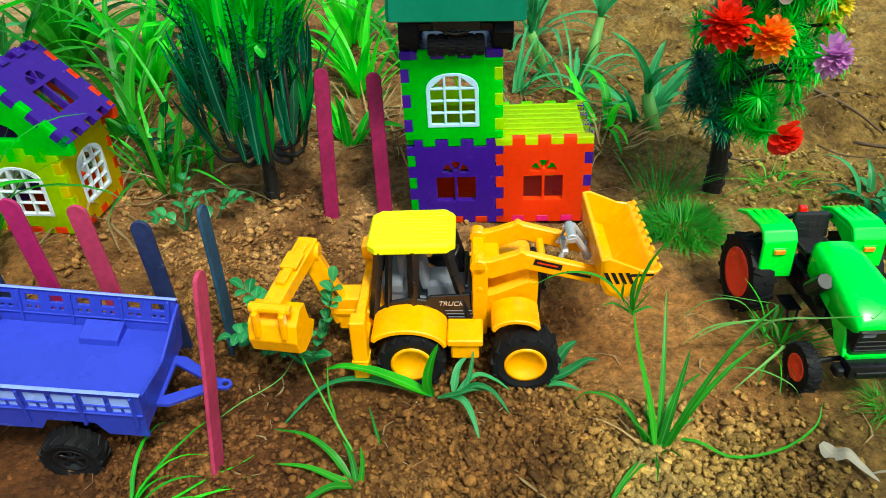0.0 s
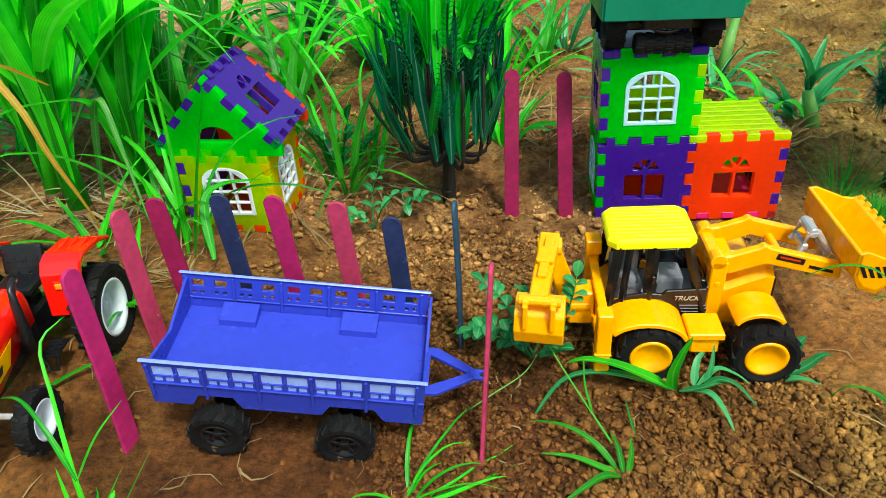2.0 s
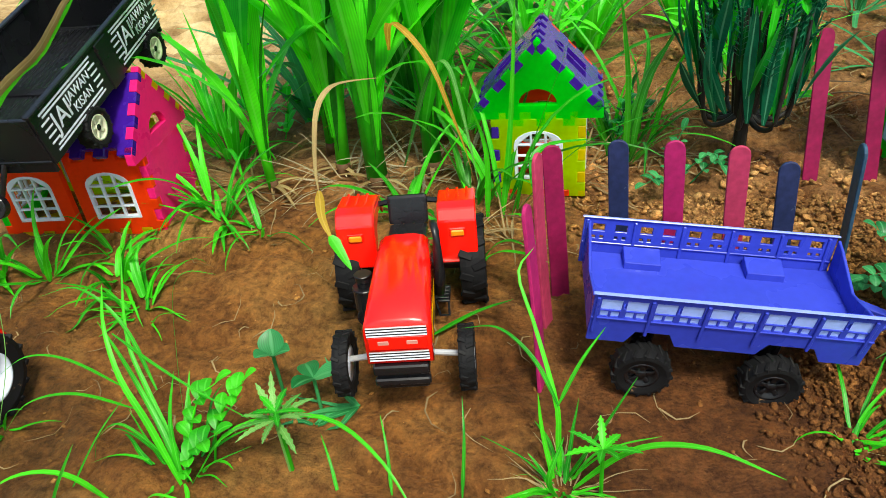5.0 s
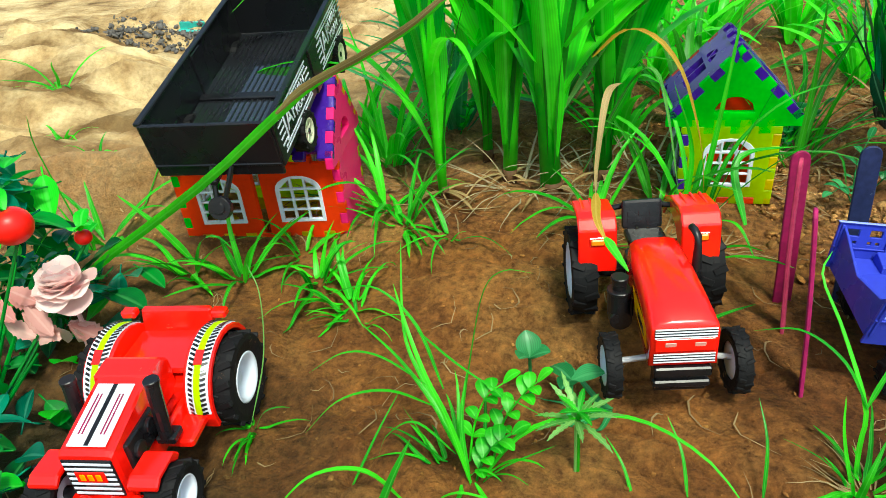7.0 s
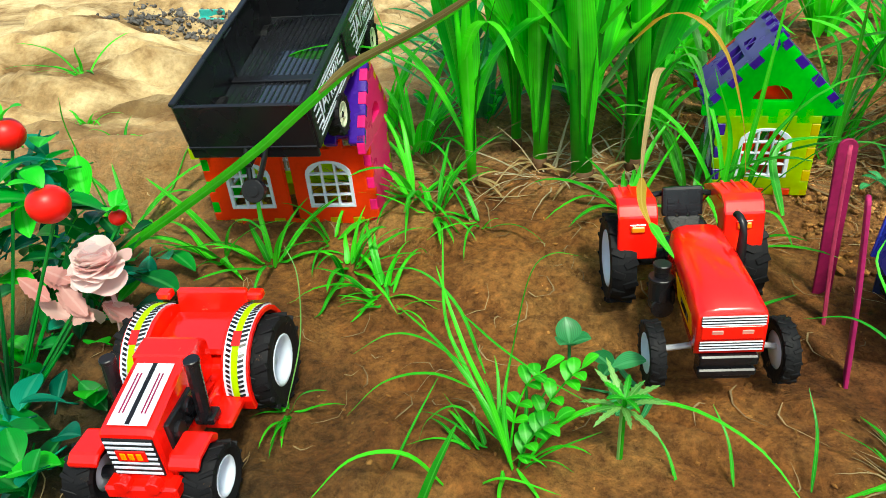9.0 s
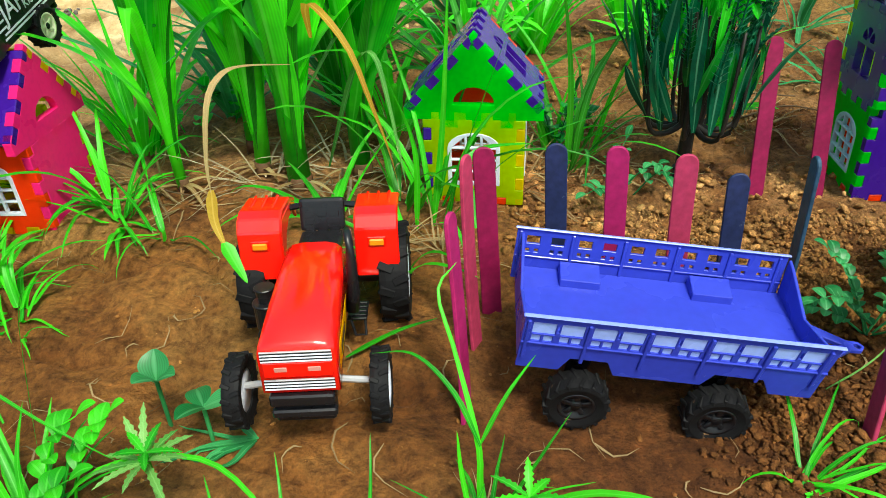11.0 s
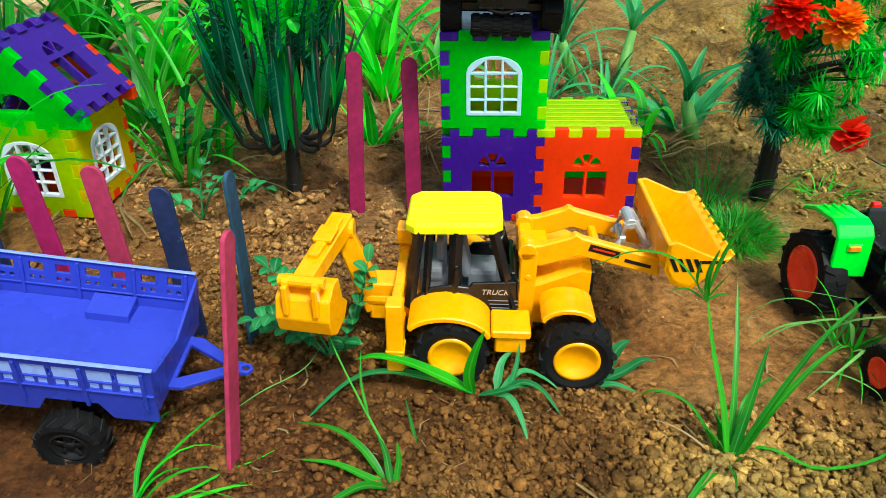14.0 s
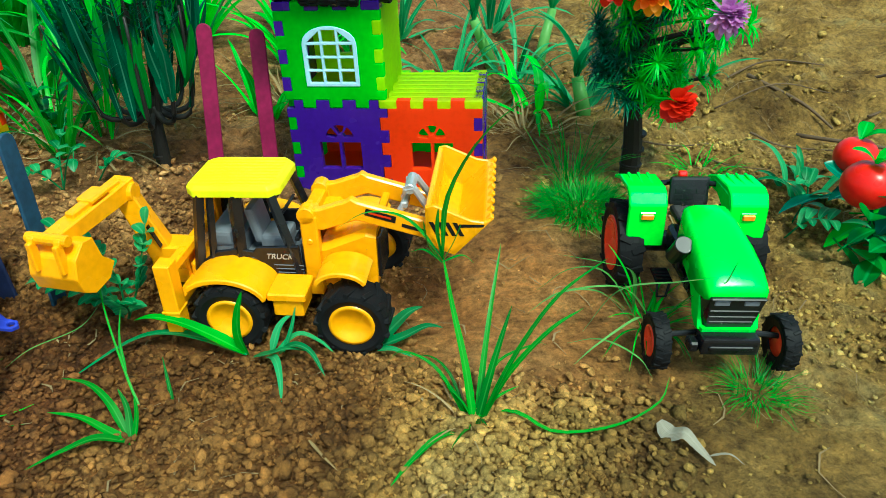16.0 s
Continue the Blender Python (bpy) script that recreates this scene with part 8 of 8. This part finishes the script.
def flower_tree():
    rnd = random.Random(21)
    x, y = 21.3, 56.6
    z = soil_z(x, y)
    t = thing("artificial_flower_tree", place(0, 0, 0), "artificial flower tree with needle leaves and bright blooms", "artificial plant")
    tr = tube([(x, y, z - 0.6), (x - 0.1, y - 0.3, z + 2.5), (x - 0.6, y - 1.0, z + 6), (x - 0.9, y - 1.4, z + 15)], [0.75, 0.7, 0.6, 0.35], 10)
    for h in (0.8, 2.0, 3.2):
        join(tr, cyl(0.82, 0.22, x, y - 0.1, z + h))
    part("trunk", tr, BARK, t)
    spots = []
    for k in range(84):
        a = rnd.uniform(0, 6.283)
        h = rnd.uniform(7.2, 19.5)
        r = rnd.uniform(1.0, 4.6) * (0.6 + 0.4 * min(h / 12, 1))
        spots.append((x - 0.4 + r * math.cos(a) + (1.2 if h < 14 else 0.6), y - 1.2 + r * math.sin(a), h, a))
    for i, (px, py, h, a) in enumerate(spots):
        part("branch", tube([(x - 0.5, y - 1.0, h - 1.6), ((px + x) / 2, (py + y) / 2, h - 0.6), (px, py, h)], 0.13, 5), BARK, t)
        bm = bmesh.new()
        ax = Vector((math.cos(a), math.sin(a) - 0.35, 0.45))
        for j in range(2):
            needle_burst(bm, Vector((px, py, h)) + ax.normalized() * (j * 0.7 - 0.4), ax, 1.75 - 0.45 * j, 26, rnd)
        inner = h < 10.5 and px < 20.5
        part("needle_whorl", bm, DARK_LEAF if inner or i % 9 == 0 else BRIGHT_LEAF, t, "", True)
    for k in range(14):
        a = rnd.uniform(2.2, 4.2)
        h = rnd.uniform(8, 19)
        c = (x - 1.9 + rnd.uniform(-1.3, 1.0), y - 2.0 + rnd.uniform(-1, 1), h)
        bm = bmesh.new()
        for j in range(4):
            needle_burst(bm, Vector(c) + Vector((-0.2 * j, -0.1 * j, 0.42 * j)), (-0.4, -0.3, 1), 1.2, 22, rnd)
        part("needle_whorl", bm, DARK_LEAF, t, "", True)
    bloom(t, (17.7, 50.4, 15.4), 1.6, 13, 6, RED_PETAL, 1, "frilled scarlet bloom", (-0.1, -1, 0.6), 0.75, 0.5)
    bloom(t, (19.7, 48.4, 15.2), 1.35, 12, 6, ORANGE_PETAL, 2, "orange bloom with yellow petal edges", (0.1, -1, 0.5), 0.75, 0.55)
    bloom(t, (24.2, 50.2, 13.7), 1.35, 13, 5, PURPLE_PETAL, 3, "lilac many-petalled bloom", (0.5, -1, 0.2), 0.7, 0.42)
    bloom(t, (22.1, 48.8, 9.0), 1.2, 9, 5, RED_PETAL, 4, "scarlet bloom hanging low", (0.6, -0.8, -0.25), 1.3, 0.8)
    bloom(t, (25.6, 55.0, 15.6), 1.5, 10, 4, YELLOW_PETAL, 5, "yellow bloom", (0.4, -1, 0.3), 0.7, 0.5)
    bloom(t, (20.6, 51.0, 18.4), 1.7, 8, 4, PINK_PETAL, 6, "pale pink bloom", (0.0, -1, 0.3), 0.7, 0.8)
    bloom(t, (22.8, 52.0, 19.0), 1.6, 8, 4, PURPLE_PETAL, 7, "lilac bloom", (0.2, -1, 0.3), 0.7, 0.6)
    part("stalk", tube([(20.8, 53.6, 8.0), (21.4, 51.0, 8.4), (22.0, 49.2, 9.0)], 0.1, 6), BRIGHT_LEAF, t)
    part("stalk", tube([(21.0, 54.2, 12.0), (22.8, 52.0, 13.0), (24.1, 50.6, 13.5)], 0.1, 6), BRIGHT_LEAF, t)
    part("stalk", tube([(19.8, 54.2, 13.0), (18.6, 52.0, 14.6), (17.8, 50.8, 15.2)], 0.1, 6), BRIGHT_LEAF, t)
    part("stalk", tube([(20.2, 54.2, 13.0), (20.0, 51.0, 14.6), (19.7, 49.0, 15.0)], 0.1, 6), BRIGHT_LEAF, t)
    return t


flower_tree()


# ---- artificial berry bushes ----
def berry_bush(x, y, region, leaves, berries, seed, label, bloom_at=None, low=None):
    rnd = random.Random(seed)
    z = soil_z(x, y)
    t = thing("artificial_berry_bush", place(0, 0, 0), label, "artificial plant", "berry bushes")
    x0, x1, y0, y1, z0, z1 = region
    for k in range(9):
        e = (rnd.uniform(x0, x1), rnd.uniform(y0, y1), rnd.uniform(z0 + 3, z1))
        part("branch", tube(smooth_path([(x, y, z - 0.3), ((x + e[0]) / 2, (y + e[1]) / 2, e[2] * 0.45), e], 8), [0.17 - 0.012 * i for i in range(9)], 6), GLOSSY_LEAF, t)
    for k in range(leaves):
        c = Vector((rnd.uniform(x0, x1), rnd.uniform(y0, y1), rnd.uniform(z0, z1)))
        if low and k % 3 == 0:
            c = Vector((rnd.uniform(*low[0:2]), rnd.uniform(*low[2:4]), rnd.uniform(*low[4:6])))
        if bloom_at and abs(c.x - bloom_at[0] + 2.0) < 4.4 and c.y < bloom_at[1] + 1.5 and c.z > bloom_at[2] - 4.5:
            continue
        if bloom_at and c.x > -67.6 - 0.45 * max(c.y - 22.0, 0.0) and c.z > 5:
            continue
        d = Vector((rnd.uniform(-1, 1), rnd.uniform(-1, 0.5), rnd.uniform(-0.5, 0.9)))
        bm = bmesh.new()
        ln = rnd.uniform(1.9, 3.1)
        d.normalize()
        pts = [c + d * (ln * i / 7) + Vector((0, 0, -0.5 * (i / 7) ** 2)) for i in range(8)]
        ribbon(bm, pts, ln * 0.58, 0.35, lambda u: max(math.sin(math.pi * min(max(u, 0.03), 0.99)) ** 0.75, 0.02), twist=rnd.uniform(-0.5, 0.5))
        join(bm, tube([c - d * 0.7, c], 0.06, 5))
        part("leaf", bm, rnd.choice((GLOSSY_LEAF, GLOSSY_LEAF, GLOSSY_LEAF, TEAL_LEAF, TEAL_LEAF, BRIGHT_LEAF)), t, "", True)
    for c, r in berries:
        bm = bmesh.new()
        bmesh.ops.create_uvsphere(bm, u_segments=24, v_segments=14, radius=r)
        for v in bm.verts:
            v.co.z *= 0.94
            v.co.z -= 0.12 * r * math.exp(-((v.co.x ** 2 + v.co.y ** 2) / (0.1 * r * r))) * (1 if v.co.z > 0 else 0)
        xf(bm, Matrix.Translation(c))
        part("berry", bm, CHERRY, t, "glossy red round berry", True)
        part("berry_stalk", tube(smooth_path([(x, y, z), ((x + c[0]) / 2, (y + c[1]) / 2, c[2] * 0.45), (c[0], c[1], c[2] - r * 0.8)], 6), 0.1, 6), GLOSSY_LEAF, t)
        cal = bmesh.new()
        for k in range(3):
            a = rnd.uniform(0, 6.28)
            oval(cal, Vector(c) + Vector((0, 0, r * 0.85)), (math.cos(a), math.sin(a), 0.5), 1.6, 0.9, (0, 0, 1))
        part("berry_leaf", cal, BRIGHT_LEAF, t, "", True)
    if bloom_at:
        bloom(t, bloom_at, 1.75, 5, 6, PINK_PETAL, seed, "pale pink rose", (0.2, -0.8, 0.7), 1.25, 1.25)
        for k in range(16):
            a = rnd.uniform(2.0, 5.0)
            c = Vector(bloom_at) + Vector((rnd.uniform(-3.2, 0.8), rnd.uniform(-1.6, -0.2), rnd.uniform(-3.4, -0.4)))
            d = Vector((math.cos(a), 0.2, 0.6 * math.sin(a) + 0.2)).normalized()
            bm = bmesh.new()
            ribbon(bm, smooth_path([c + d * (2.4 * i / 4) for i in range(5)], 14), 1.15, 0.35, lambda u: max(math.sin(math.pi * min(max(u, 0.03), 0.99)) ** 0.7 * (0.88 + 0.12 * math.cos(u * 38)), 0.02), side0=Vector((0.35, -0.7, 0.6)).cross(d), hold=True)
            part("rose_leaf", bm, FADED_PINK, t, "faded pink leaf", True)
        part("rose_stalk", tube([tuple(Vector(bloom_at) + Vector(o)) for o in ((-0.6, 0, -5), (-0.3, 0.2, -2.5), (0, 0, 0))], 0.14, 6), PINK_PETAL, t)
    return t


berry_bush(-71.5, 18.5, (-75, -67.3, 20.0, 32.0, 1.5, 12.5), 430, [((-67.5, 23.2, 11.6), 1.1), ((-72.6, 27.2, 13.8), 1.0), ((-69.8, 17.0, 8.0), 1.1), ((-66.6, 26.5, 9.0), 0.5)], 31, "artificial bush with glossy green leaves and red berries", (-66.4, 23.9, 7.2), (-73, -64.0, 11.5, 21.0, 0.9, 7.2))
berry_bush(35.5, 47.0, (32.0, 40, 44.5, 50.5, 1.4, 4.0), 58, [((34.3, 51.7, 5.0), 1.3), ((33.5, 47.4, 5.0), 1.55)], 33, "low artificial bush with red berries lying on soil")


# ---- litter on the soil ----
def litter():
    rnd = random.Random(77)
    bm = bmesh.new()
    for k in range(900):
        x, y = rnd.uniform(-80, 45), rnd.uniform(14, 95)
        a, ln = rnd.uniform(0, 6.28), rnd.uniform(0.6, 3.2) * (1 if y < 45 else 1.5)
        z = soil_z(x, y) + 0.05
        p = [Vector((x + math.cos(a + 0.3 * i) * ln * i / 4, y + math.sin(a + 0.3 * i) * ln * i / 4, 0)) for i in range(5)]
        p = [Vector((q.x, q.y, soil_z(q.x, q.y) + 0.06 + 0.1 * (j % 2))) for j, q in enumerate(p)]
        ribbon(bm, p, rnd.uniform(0.06, 0.16), 0.3)
    ob = new("dry_stalks", mesh_of("dry_stalks", bm, STRAW, True))
    return tagged(ob, "bits of dry straw and stalks strewn over the soil", "straw", kind="stuff")


litter()
PALE_DRY = leaf_material("pale_grey_dry_leaf", (0.24, 0.21, 0.15), (0.44, 0.40, 0.31), 0.8, 0.2, 0.1)
blades("dead_leaf", "curled pale grey dry leaf lying on soil", [([(19.9, 30.4, 1.3), (20.3, 30.0, 1.1), (20.8, 29.7, 1.5), (21.3, 29.3, 1.2), (21.9, 28.5, 1.0)], 0.85, (0.55, 0.6, 0.5)), ([(21.7, 28.9, 1.1), (22.4, 28.8, 1.4), (23.0, 28.6, 1.1)], 0.16)], PALE_DRY, "leaf", "dead leaves")
blades("dead_leaf", "small dry leaf fragment lying on soil", [([(25.4, 26.0, 1.0), (26.0, 26.6, 1.4), (26.8, 27.0, 1.1)], 0.8)], DRY_LEAF, "leaf", "dead leaves")
blades("dead_leaf", "thin dry stick lying on crumbly soil", [([(5.4, 27.8, 0.9), (6.2, 27.0, 1.0), (7.0, 26.4, 0.9)], 0.18)], DRY_LEAF, "leaf", "dead leaves")


def twig(points, r, label, material):
    ob = new("twig", mesh_of("twig", tube(smooth_path([(x, y, soil_z(x, y) + h) for x, y, h in points], 10), [r * (1 - 0.05 * i) for i in range(11)], 7), material, True))
    return tagged(ob, label, "twig", "fallen twigs")


TWIG = mat("dry_twig_bark", (0.12, 0.075, 0.04), 0.85, grain=0.16, bump=0.5, scale=180)
for pts, r in (([(31, 62, 0.3), (34, 63, 0.6), (38, 62, 0.4)], 0.3), ([(36, 66, 0.3), (40, 63, 0.8), (44, 62, 0.4)], 0.55), ([(30, 70, 0.4), (35, 71, 1.2), (41, 74, 0.5)], 0.25), ([(27, 60, 0.3), (29, 58.4, 0.5), (32, 58, 0.3)], 0.2), ([(34, 76, 0.4), (38, 72, 0.7), (40, 69, 0.4)], 0.6),
               ([(44, 72, 0.4), (48, 74, 1.0), (53, 73, 0.5)], 0.4), ([(33, 82, 0.4), (38, 84, 1.0), (43, 82, 0.5)], 0.4), ([(48, 84, 0.4), (52, 81, 1.0), (57, 82, 0.5)], 0.5), ([(-6, 66, 0.4), (-2, 67, 0.8), (2, 66, 0.4)], 0.3), ([(-9, 72, 0.4), (-5, 70, 0.9), (0, 71, 0.4)], 0.35), ([(22, 61, 0.4), (25, 60.4, 0.9), (28, 61.4, 0.5)], 0.25), ([(-52, 46, 0.3), (-50, 44.6, 0.5), (-47.6, 44.4, 0.3)], 0.22), ([(-32, 41.5, 0.3), (-30, 42.2, 0.4), (-28.4, 41.6, 0.3)], 0.18)):
    twig(pts, r * 0.34, "dry brown twig lying on rough soil", TWIG)

# far litter on the sand
gravel = scatter_clods("grey_gravel", "patch of dark grey gravel and debris on the sand", 900, 14, lambda x, y: sstep(9, 2, abs(y - 97 - 0.1 * (x + 104))), (0.1, 0.5), (-116, -94, 90, 104), 2.4)
gravel.data.materials[0] = mat("dark_grey_gravel", (0.11, 0.10, 0.09), 0.9, grain=0.2, bump=0.5, scale=120)
scrap = join(box(4.6, 1.2, 0.25, 0, 0, 0, 0.08), box(4.2, 0.25, 1.3, 0, 0.55, 0.1, 0.08))
scrap_ob = new("plastic_scrap", mesh_of("plastic_scrap", scrap, mat("turquoise_plastic", (0.06, 0.42, 0.36), 0.35, grain=0.1)))
scrap_ob.matrix_world = place(-103, 101, soil_z(-103, 101) + 0.1, 6, 4, 12)
tagged(scrap_ob, "small turquoise plastic scrap lying on sand", "litter")
